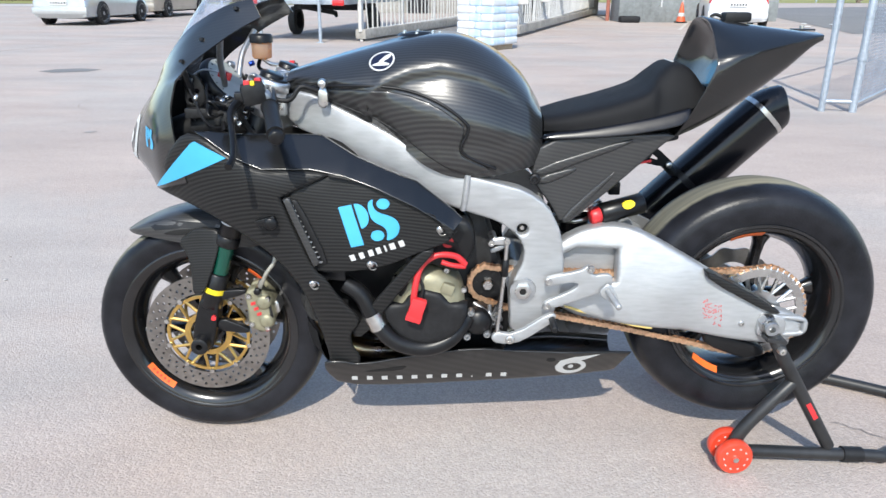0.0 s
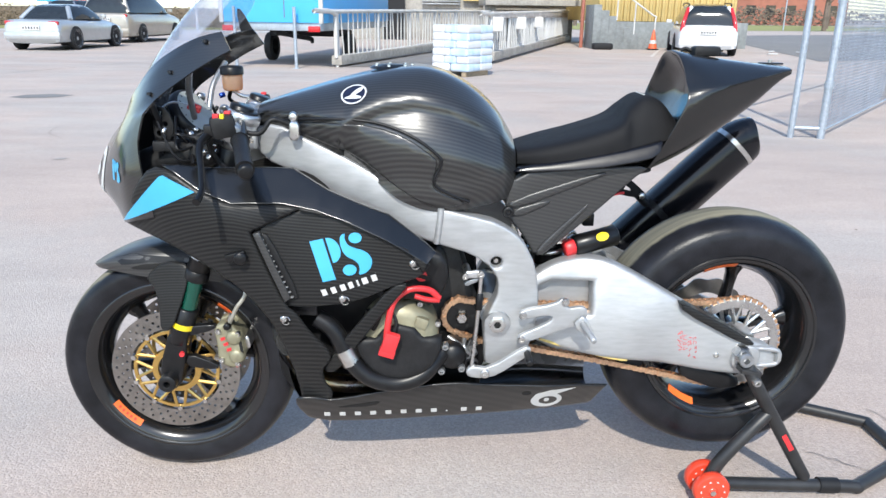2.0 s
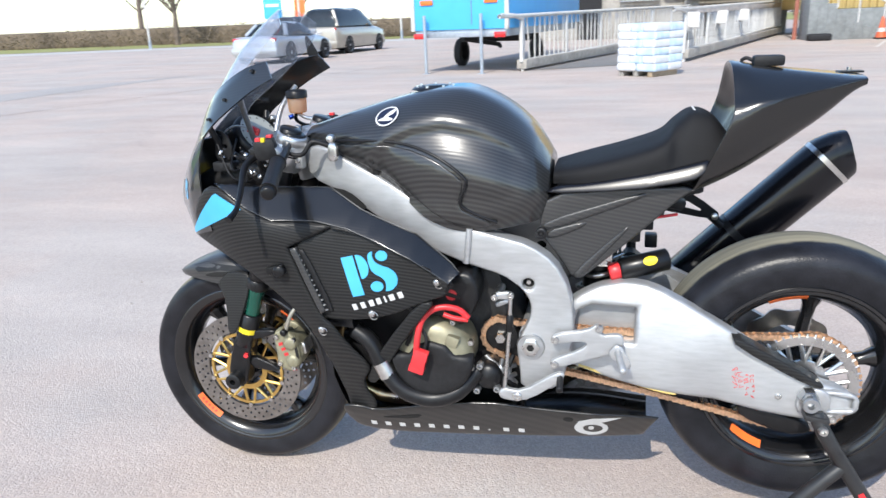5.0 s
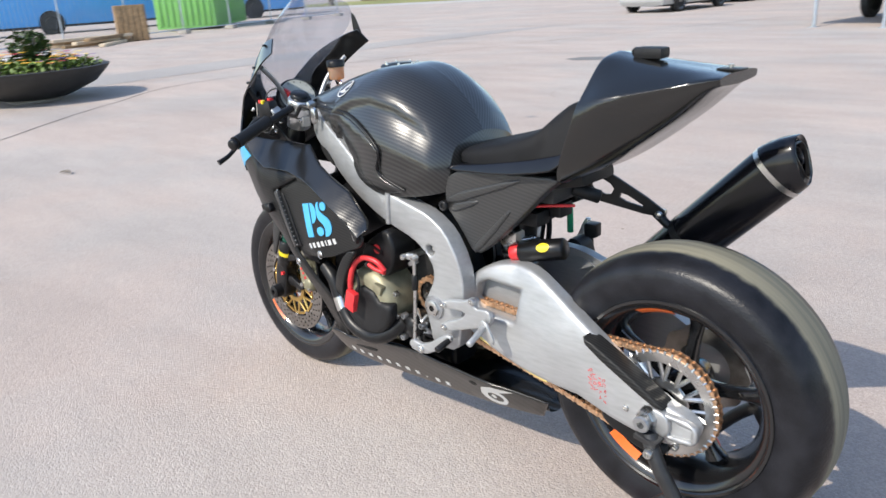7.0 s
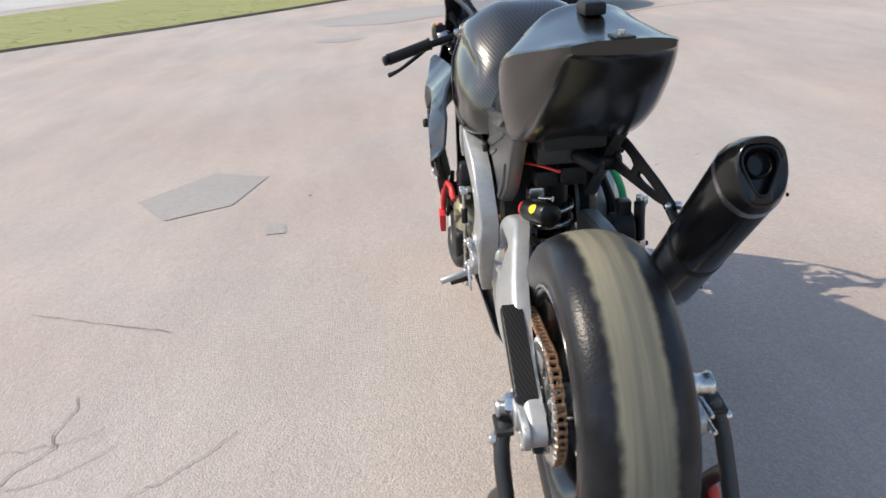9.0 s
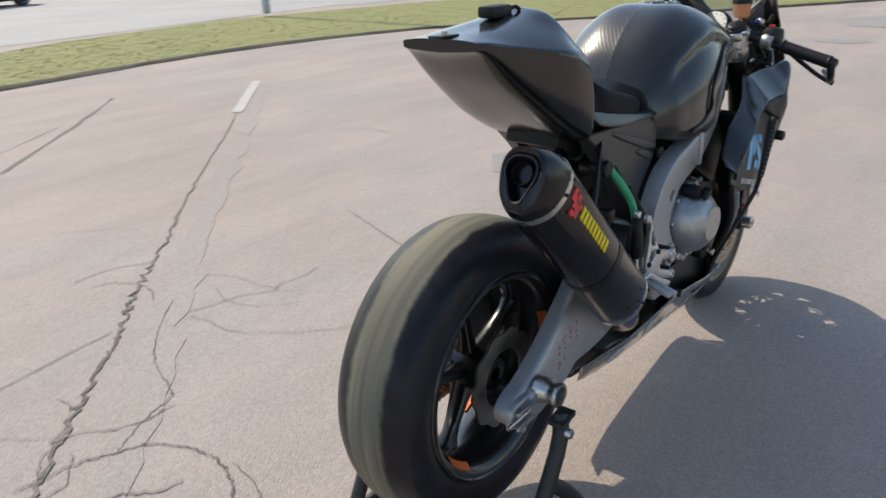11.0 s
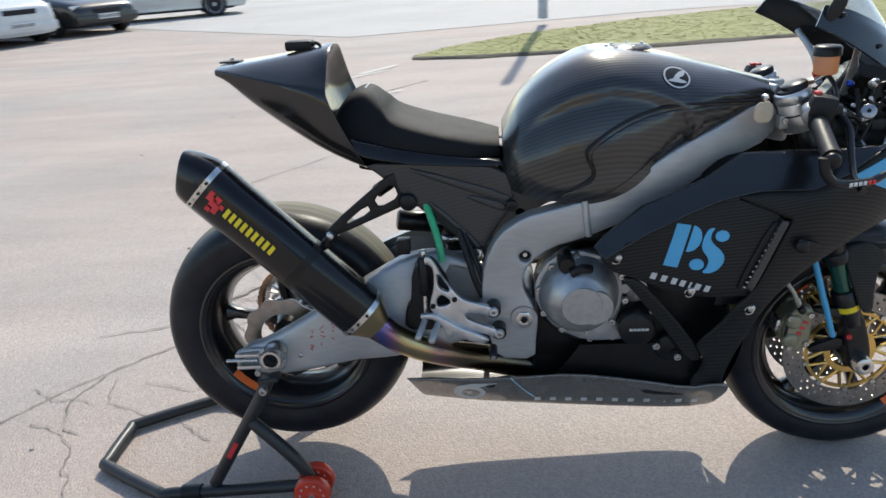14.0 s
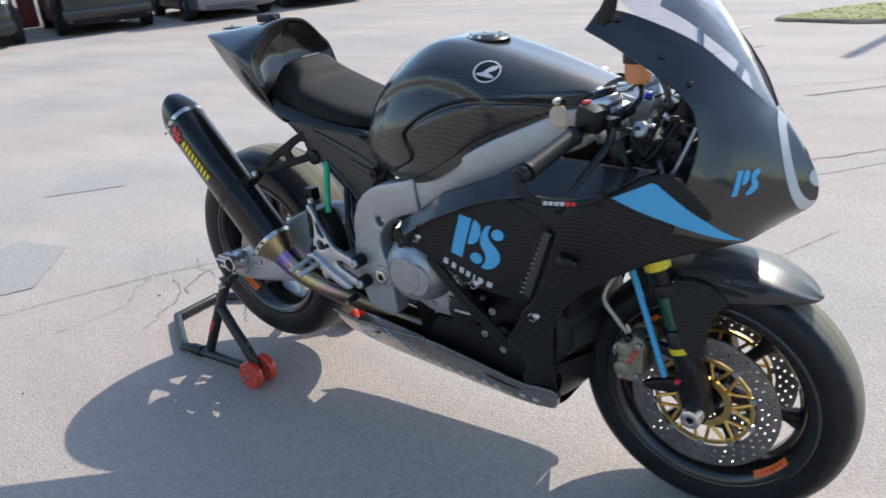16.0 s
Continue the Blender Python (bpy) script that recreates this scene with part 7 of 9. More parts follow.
# ---- foot controls ----
def rearset(s):
    plate = [(0.140, 0.492), (0.150, 0.506), (0.222, 0.520), (0.240, 0.535), (0.252, 0.528), (0.252, 0.508), (0.285, 0.514), (0.298, 0.508), (0.300, 0.490), (0.290, 0.470), (0.262, 0.462), (0.15, 0.420), (0.138, 0.430), (0.142, 0.442), (0.205, 0.470), (0.222, 0.487), (0.205, 0.492), (0.152, 0.482)]
    gaps = []
    if s > 0:
        plate = [(0.310, 0.634), (0.297, 0.634), (0.286, 0.616), (0.276, 0.590), (0.239, 0.536), (0.225, 0.526), (0.162, 0.506), (0.153, 0.495), (0.161, 0.484), (0.212, 0.496), (0.227, 0.492), (0.222, 0.477), (0.151, 0.449), (0.140, 0.438), (0.150, 0.428), (0.211, 0.449), (0.249, 0.465), (0.282, 0.486), (0.302, 0.500), (0.305, 0.519), (0.293, 0.559), (0.291, 0.596), (0.296, 0.614), (0.310, 0.616)]
        gaps = [[(0.283, 0.592), (0.277, 0.590), (0.256, 0.552), (0.264, 0.548), (0.284, 0.560)], [(0.279, 0.542), (0.270, 0.539), (0.255, 0.524), (0.267, 0.515), (0.288, 0.512), (0.289, 0.530)]]
    r = part("footrest_hanger", panel(plate, 0.198 if s < 0 else 0.206, 0.012, s, 0.015, 0.003, holes=gaps), ALU if s < 0 else MILLED, bike, "milled aluminium footrest hanger")
    part("footrest", rod((0.285, s * 0.195, 0.478), (0.300, s * 0.275, 0.462), 0.0075, 14, 0.002), ALU, r, "knurled footrest peg")
    if s < 0:
        part("heel_guard", panel([(0.262, 0.470), (0.290, 0.500), (0.318, 0.448), (0.312, 0.436)], 0.210, 0.006, s, 0.02, 0.002), ALU, r)
    for bx, bz in ((0.150, 0.493), (0.149, 0.432), (0.246, 0.526)) if s < 0 else ((0.248, 0.531), (0.297, 0.516)):
        bolt((bx, s * (0.198 if s < 0 else 0.206), bz), s, 0.009 if s < 0 else 0.006, 0.006, STEEL if s < 0 else BLACK, r)
    if s < 0:
        part("gear_pedal", panel([(0.026, 0.338), (0.020, 0.352), (0.030, 0.366), (0.075, 0.360), (0.155, 0.415), (0.172, 0.412), (0.170, 0.396), (0.095, 0.342), (0.06, 0.334)], 0.204, 0.012, s, 0.02, 0.003), ALU, r, "aluminium gear pedal")
        part("pedal_tip", rod((0.162, s * 0.19, 0.402), (0.164, s * 0.245, 0.392), 0.008, 12, 0.002), BLACK, r)
        bolt((0.065, s * 0.204, 0.348), s, 0.011, 0.006, STEEL, r)
    else:
        part("brake_pedal", panel([(0.328, 0.498), (0.298, 0.500), (0.273, 0.486), (0.244, 0.465), (0.181, 0.436), (0.173, 0.426), (0.193, 0.419), (0.227, 0.432), (0.254, 0.448), (0.255, 0.435), (0.270, 0.435), (0.276, 0.462), (0.289, 0.479), (0.306, 0.488), (0.324, 0.484)], 0.216, 0.012, s, 0.015, 0.003), MILLED, r, "curved aluminium brake pedal")
        part("pedal_tip", rod((0.166, s * 0.200, 0.404), (0.166, s * 0.240, 0.400), 0.0095, 14, 0.002), BLACK, r)
        part("pedal_screw", rod((0.166, s * 0.236, 0.400), (0.166, s * 0.243, 0.3995), 0.005, 12), STEEL, r)
        for at in ((0.162, s * 0.200, 0.496), (0.151, s * 0.200, 0.440)):
            part("arm_seat", lathe([(0.0, s * 0.002), (0.0165, s * 0.002), (0.0165, -s * 0.03)], 20, at, closed=False), BLACK, r)
            part("arm_boss", lathe([(0.004, s * 0.010), (0.009, s * 0.010), (0.0115, s * 0.007), (0.0115, -s * 0.006)], 18, at, closed=False), MILLED, r)
        part("toe_peg", rod((0.315, 0.20, 0.485), (0.330, 0.275, 0.47), 0.007, 12, 0.002), ALU, r)


rearset(-1), rearset(1)

# ---- controls ----
bm = box((0.062, 0.235, 0.018), (0, 0, 0), 0.006)
bm.transform(Matrix.Translation((-0.482, 0, 0.918)) @ Matrix.Rotation(radians(-17), 4, "Y") )
top = part("triple_clamp", bm, ALU_DARK, bike, "grey machined top fork clamp")
for s in (-1, 1):
    fx = lambda z: fork_x(z)
    dx = 0.008
    part("fork_clamp", rod((fx(0.858) + dx, s * 0.10, 0.858), (fx(0.932) + dx, s * 0.10, 0.932), 0.0345, 28, 0.003), MILLED, top, "silver clip-on clamp")
    part("clamp_groove", rod((fx(0.893) + dx, s * 0.10, 0.893), (fx(0.897) + dx, s * 0.10, 0.897), 0.0348, 28), BLACK, top)
    part("clamp_collar", rod((fx(0.918) + dx, s * 0.10, 0.918), (fx(0.940) + dx, s * 0.10, 0.940), 0.0375, 28, 0.003), MILLED, top)
    part("clamp_lug", box((0.020, 0.026, 0.030), (fx(0.875) + dx + 0.036, s * 0.105, 0.875), 0.004), ALU_DARK, top)
    bolt((fx(0.875) + dx + 0.036, s * 0.118, 0.880), s, 0.006, 0.006, STEEL, top)
    part("fork_cap", rod((fx(0.938) + dx, s * 0.10, 0.938), (fx(0.945) + dx, s * 0.10, 0.945), 0.030, 24, 0.003), BLACK_SATIN, top)
    part("fork_cap_slot", box((0.034, 0.008, 0.004), (fx(0.945) + dx, s * 0.10, 0.9462), 0.001, Euler((0, radians(20), radians(25))).to_matrix()), STEEL, top)
    part("fork_cap_hex", rod((fx(0.944) + dx, s * 0.10, 0.944), (fx(0.951) + dx, s * 0.10, 0.951), 0.009, 6), BLACK, top)
    hb = part("handlebar", rod((-0.490 - s * 0.008, s * 0.125, 0.920), (-0.445 - s * 0.018, s * 0.355, 0.866), 0.011, 16), BLACK_SATIN, bike, "black clip-on handlebar with rubber grip")
    g0, g1 = Vector((-0.473 - s * 0.012, s * 0.232, 0.897)), Vector((-0.443 - s * 0.018, s * 0.360, 0.864))
    part("grip", bar([g0, g0.lerp(g1, 0.03), g0.lerp(g1, 0.5), g0.lerp(g1, 0.95), g1], (0.020, 0.0172, 0.0165, 0.0172, 0.0185), 20, 3), PLASTIC, hb, "ribbed black rubber grip")
    part("bar_end", rod(g1, g1 + Vector((0.005, s * 0.016, -0.004)), 0.015, 16, 0.003), BLACK, hb)
    part("switch_block", box((0.052, 0.040, 0.050), (-0.502, s * 0.198, 0.922), 0.014, Euler((0, radians(-10), s * radians(-14))).to_matrix()), PLASTIC, hb)
    part("red_switch", box((0.013, 0.014, 0.012), (-0.492, s * 0.194, 0.948), 0.002), RED, hb, "red switch")
    if s < 0:
        part("red_switch", box((0.013, 0.010, 0.012), (-0.512, -0.212, 0.944), 0.002), RED, hb, "red switch")
        part("yellow_switch", box((0.009, 0.010, 0.010), (-0.499, -0.214, 0.945), 0.002), YELLOW, hb, "yellow switch")
    part("clamp_ring", rod((-0.490, s * 0.176, 0.912), (-0.484, s * 0.205, 0.906), 0.021, 18, 0.002), ALU_DARK, hb)
    lever = [(-0.535, s * 0.185, 0.905), (-0.548, s * 0.22, 0.885), (-0.532, s * 0.28, 0.845), (-0.520, s * 0.33, 0.815), (-0.522, s * 0.365, 0.800)]
    part("lever", bar(lever, (0.010, 0.008, 0.0065, 0.006, 0.008), 10), BLACK_SATIN, hb, "black folding lever")
    part("lever_perch", box((0.045, 0.03, 0.022), (-0.525, s * 0.180, 0.912), 0.004, Euler((0, 0, s * radians(-14))).to_matrix()), BLACK_SATIN, hb)
    if s > 0:
        guard = [(-0.445, 0.366, 0.868), (-0.452, 0.368, 0.835), (-0.480, 0.362, 0.815), (-0.540, 0.345, 0.812), (-0.585, 0.322, 0.822)]
        part("lever_guard", bar(guard, (0.011, 0.010, 0.009, 0.008, 0.006), 10), BLACK, hb, "black brake lever guard")
        for k in range(6):
            part("maker_bar", box((0.007, 0.0015, 0.007), (-0.498 - 0.0095 * k, 0.3665 - 0.0028 * k, 0.8135), 0, Euler((0, 0, radians(17))).to_matrix()), WHITE if k < 4 else RED, hb)
cup = part("brake_reservoir", lathe([(0.0, 0.0), (0.020, 0.0), (0.0235, 0.004), (0.025, 0.040), (0.0, 0.040)], 24, (-0.545, 0.090, 0.968), closed=False, axis="z"), AMBER, bike, "amber brake fluid reservoir with black cap")
part("reservoir_cap", lathe([(0.0, 0.058), (0.024, 0.058), (0.028, 0.054), (0.028, 0.038), (0.0, 0.038)], 24, (-0.545, 0.090, 0.968), closed=False, axis="z"), BLACK, cup, "black screw cap")
part("reservoir_arm", bar([(-0.545, 0.09, 0.968), (-0.525, 0.09, 0.955), (-0.505, 0.10, 0.952)], 0.005, 8), STEEL, cup)
part("reservoir_pipe", bar([(-0.55, 0.09, 0.968), (-0.56, 0.11, 0.945), (-0.55, 0.15, 0.925)], 0.005, 8), BLACK, cup)
part("steering_stem_nut", lathe([(0.0, 0.018), (0.016, 0.018), (0.019, 0.014), (0.019, 0.0)], 6, (-0.480, 0, 0.928), closed=False, axis="z"), ALU, top)
part("damper", rod((-0.43, -0.06, 0.936), (-0.455, 0.08, 0.940), 0.009, 14, 0.002), ALU, top, "steering damper")
part("clamp_bridge", box((0.06, 0.09, 0.016), (-0.43, 0, 0.925), 0.004), ALU_DARK, top)
dash = part("instrument_dial", lathe([(0.0, 0.0), (0.056, 0.0), (0.062, -0.004), (0.064, -0.018), (0.050, -0.032), (0.0, -0.034)], 32, (0, 0, 0), closed=False, axis="x"), BLACK, bike, "round grey instrument dial")
part("dial_face", lathe([(0.0, 0.002), (0.054, 0.0015)], 32, (0, 0, 0), closed=False, axis="x"), DIAL, dash, "grey dial face")
for k in range(11):
    a = radians(210 - 24 * k)
    part("dial_tick", box((0.001, 0.002, 0.004), (0.0028, 0.049 * math.cos(a), 0.046 * math.sin(a)), 0, Euler((a - math.pi / 2, 0, 0)).to_matrix()), BLACK, dash)
dash.matrix_world = Matrix.Translation((-0.606, -0.02, 0.930)) @ Matrix.Rotation(radians(-18), 4, "Z") @ Matrix.Rotation(radians(-36), 4, "Y")
tag = part("safety_tag", box((0.030, 0.010, 0.018), (-0.598, -0.062, 0.944), 0.003, Euler((0, radians(22), 0)).to_matrix()), RED, bike, "red plastic tag on a thin wire")
part("tag_wire", bar([(-0.612, -0.062, 0.950), (-0.640, -0.075, 0.957), (-0.662, -0.09, 0.944), (-0.668, -0.10, 0.92)], 0.0022, 7), STEEL, tag)
stay = part("fairing_stay", bar([(-0.52, 0.05, 0.86), (-0.60, 0.055, 0.86), (-0.70, 0.05, 0.88)], 0.009, 10), BLACK, bike, "black fairing stay tubes")
for s in (-1, 1):
    part("stay_tube", bar([(-0.69, s * 0.05, 0.87), (-0.66, s * 0.11, 0.90), (-0.665, s * 0.150, 0.965)], 0.008, 10), BLACK, stay)
    part("stay_tube", bar([(-0.60, s * 0.06, 0.92), (-0.595, s * 0.10, 0.98), (-0.575, s * 0.155, 1.03)], 0.007, 10), ALU_DARK, stay)
    part("ram_air_duct", bar([(-0.745, s * 0.070, 0.79), (-0.69, s * 0.085, 0.82), (-0.55, s * 0.10, 0.86)], 0.04, 14), PLASTIC, stay)
rngc = random.Random(11)
for k in range(26):
    s = (-1, 1)[k % 2]
    x0, x1 = rngc.uniform(-0.68, -0.60), rngc.uniform(-0.60, -0.52)
    pts = [(x0, s * rngc.uniform(0.05, 0.15), rngc.uniform(0.82, 0.94)), ((x0 + x1) / 2, s * rngc.uniform(0.08, 0.17), rngc.uniform(0.81, 0.90)), (x1, s * rngc.uniform(0.06, 0.16), rngc.uniform(0.82, 0.90))]
    part("loom_cable", bar(pts, rngc.uniform(0.0025, 0.005), 7, 5), (PLASTIC, BLACK, ALU_DARK)[k % 9 // 4], stay)
for s, x in ((-1, -0.655), (-1, -0.63), (1, -0.64), (1, -0.60)):
    part("connector", box((0.03, 0.022, 0.022), (x, s * 0.14, 0.87), 0.004), PLASTIC, stay)
for k in range(22):
    # crimped ends, screws and buckles that glint among the cables
    s = (-1, 1)[k % 2]
    c = Vector((rngc.uniform(-0.68, -0.54), s * rngc.uniform(0.10, 0.165), rngc.uniform(0.835, 0.925)))
    part("cable_fitting", rod(c, c + Vector((rngc.uniform(-0.014, 0.014), s * 0.006, rngc.uniform(-0.012, 0.012))), rngc.uniform(0.0035, 0.006), 10, 0.001), (STEEL, MILLED, STEEL, BLACK)[k % 4], stay)
for s in (-1, 1):
    part("drilled_bracket", panel([(-0.670, 0.955), (-0.640, 0.950), (-0.625, 0.905), (-0.645, 0.870), (-0.675, 0.880)], 0.125, 0.005, s, 0.012, 0.001, holes=[circle(x, z, 0.006, 10) for x, z in ((-0.656, 0.938), (-0.646, 0.915), (-0.660, 0.895))]), BLACK, stay, "black drilled bracket")
part("pump_dish", rod((-0.596, 0.188, 0.905), (-0.593, 0.197, 0.910), 0.0145, 24, 0.001), ALU_DARK, stay, "silver cap of the brake pump")
part("pump_dish_hub", rod((-0.594, 0.194, 0.9085), (-0.592, 0.200, 0.9115), 0.004, 10), BLACK, stay)
part("blue_fitting", rod((-0.588, 0.124, 0.950), (-0.576, 0.130, 0.954), 0.0065, 8, 0.001), material("deep_blue_anodised", (0.02, 0.06, 0.36), 0.3, 0.8, 0.1, 40), stay, "blue anodised hose fitting")
part("steel_union", rod((-0.640, 0.115, 0.950), (-0.626, 0.126, 0.946), 0.010, 14, 0.002), STEEL, stay)
part("clutch_cable", bar([(-0.525, -0.19, 0.90), (-0.545, -0.15, 0.87), (-0.52, -0.13, 0.82), (-0.46, -0.12, 0.79)], 0.005, 8), PLASTIC, stay)
part("throttle_cable", bar([(-0.51, -0.15, 0.915), (-0.44, -0.155, 0.90), (-0.41, -0.15, 0.93), (-0.375, -0.14, 0.92)], 0.0055, 8), PLASTIC, stay)
part("front_hose", bar([(-0.53, 0.18, 0.905), (-0.60, 0.15, 0.88), (-0.62, 0.12, 0.80), (-0.58, 0.10, 0.70)], 0.005, 8), BLACK, stay)
part("brake_pump", rod((-0.53, 0.165, 0.915), (-0.545, 0.115, 0.925), 0.012, 14, 0.002), BLACK_SATIN, stay, "black radial brake pump")
bike.matrix_world = Matrix.Translation((-0.26, 0, 0)) @ Matrix.Rotation(radians(-0.85), 4, "Z") @ Matrix.Translation((0.26, 0, 0))

# ---- paddock stand ----
STANDM = material("stand_enamel", (0.02, 0.02, 0.021), 0.42, 0, 0.3, 40)
stand = thing("paddock_stand", "black tubular paddock stand with orange wheels under the swingarm", "stand")
TB = 0.016
for s in (-1, 1):
    part("upright", bar([(0.700, s * 0.200, 0.352), (0.735, s * 0.214, 0.285), (0.885, s * 0.205, 0.045)], TB, 14, 4), STANDM, stand)
    part("wheel_arm", bar([(0.765, s * 0.212, 0.238), (0.715, s * 0.222, 0.190), (0.655, s * 0.225, 0.115), (0.628, s * 0.222, 0.055)], TB, 14, 5), STANDM, stand)
    part("cradle", box((0.05, 0.035, 0.012), (0.700, s * 0.205, 0.346), 0.003, Euler((0, radians(10), 0)).to_matrix()), STANDM, stand)
    bolt((0.712, s * 0.222, 0.325), s, 0.010, 0.012, STEEL, stand)
    part("axle", rod((0.626, s * 0.165, 0.045), (0.626, s * 0.268, 0.045), 0.007, 12), STEEL, stand)
    for k, dy in enumerate((-0.026, 0.028)):
        y = s * (0.222 + dy * 1.0)
        bm = lathe([(0.012, -0.014), (0.030, -0.013), (0.041, -0.013), (0.045, -0.008), (0.045, 0.008), (0.041, 0.013), (0.030, 0.013), (0.012, 0.014)], 32, (0.626, y, 0.046))
        w = part("stand_wheel", bm, WHEEL_RED, stand, "orange-red stand wheel")
        part("wheel_hub", lathe([(0.0, s * 0.015), (0.010, s * 0.015), (0.013, s * 0.012), (0.013, -s * 0.012)], 16, (0.626, y, 0.046), closed=False), material("hub_plastic", (0.55, 0.08, 0.05), 0.4, 0, 0.1, 40) if k == 0 and s < 0 else WHEEL_RED, w)
        for q in range(10):
            a = 2 * math.pi * q / 10
            part("wheel_letter", box((0.005, 0.001, 0.003), (0.626 + 0.029 * math.cos(a), y + s * 0.0138, 0.046 + 0.029 * math.sin(a)), 0, Euler((0, -a + math.pi / 2, 0)).to_matrix()), WHITE, w)
    part("label_plate", box((0.05, 0.002, 0.012), (0.815, s * 0.2265, 0.158), 0, Euler((0, radians(58), 0)).to_matrix()), RED, stand, "red maker's plate")
part("base_tube", bar([(0.628, -0.222, 0.045), (0.70, -0.21, 0.034), (1.00, -0.215, 0.022), (1.03, -0.212, 0.02), (1.22, -0.10, 0.02), (1.235, -0.07, 0.02), (1.235, 0.07, 0.02), (1.22, 0.10, 0.02), (1.03, 0.212, 0.02), (1.00, 0.215, 0.022), (0.70, 0.21, 0.034), (0.628, 0.222, 0.045)], TB, 14, 3), STANDM, stand, "bent base tube lying on the ground")
for s in (-1, 1):
    part("sleeve", bar([(0.92, s * 0.213, 0.026), (0.97, s * 0.214, 0.024)], 0.0195, 14, 1), PLASTIC, stand)


# ---- surroundings ----
GALV = material("galvanised_steel", (0.45, 0.50, 0.56), 0.45, 0.7, 0.15, 30)
WHITE_RAIL = material("white_painted_steel", (0.56, 0.55, 0.53), 0.5, 0, 0.12, 20)
CONCRETE = material("weathered_concrete", (0.34, 0.32, 0.29), 0.9, 0, 0.25, 12, 0.004, 40, spread=1.2)
GREYWALL = material("grey_plinth", (0.22, 0.235, 0.235), 0.85, 0, 0.2, 10, 0.003, 40, spread=1.0)
YELLOW_SHEET = material("yellow_sheet_metal", (0.66, 0.49, 0.20), 0.55, 0, 0.1, 8)
TRAILER_BLUE = material("trailer_blue", (0.07, 0.40, 0.78), 0.35, 0, 0.06, 3)
# for dark parts, and painted shade in arches and the doorway
DARK = material("dark_parts_and_inside_shade", (0.012, 0.012, 0.014), 0.8, 0, 0.3, 10)
GLASS_DARK = material("car_glass", (0.02, 0.025, 0.03), 0.06, 0, 0.2, 5)
TYRE_FAR = material("car_tyre", (0.02, 0.02, 0.02), 0.75, 0, 0.3, 20)
ALLOY = material("alloy_rim", (0.45, 0.46, 0.47), 0.35, 0.8, 0.15, 30)
LAMP_RED = material("tail_lamp", (0.50, 0.015, 0.02), 0.15, 0, 0.2, 30, coat=0.5)
LAMP_CLEAR = material("head_lamp", (0.65, 0.66, 0.68), 0.12, 0.3, 0.1, 30, coat=0.5)
PLATE = material("plate_white", (0.70, 0.70, 0.70), 0.5, 0, 0.05, 30)


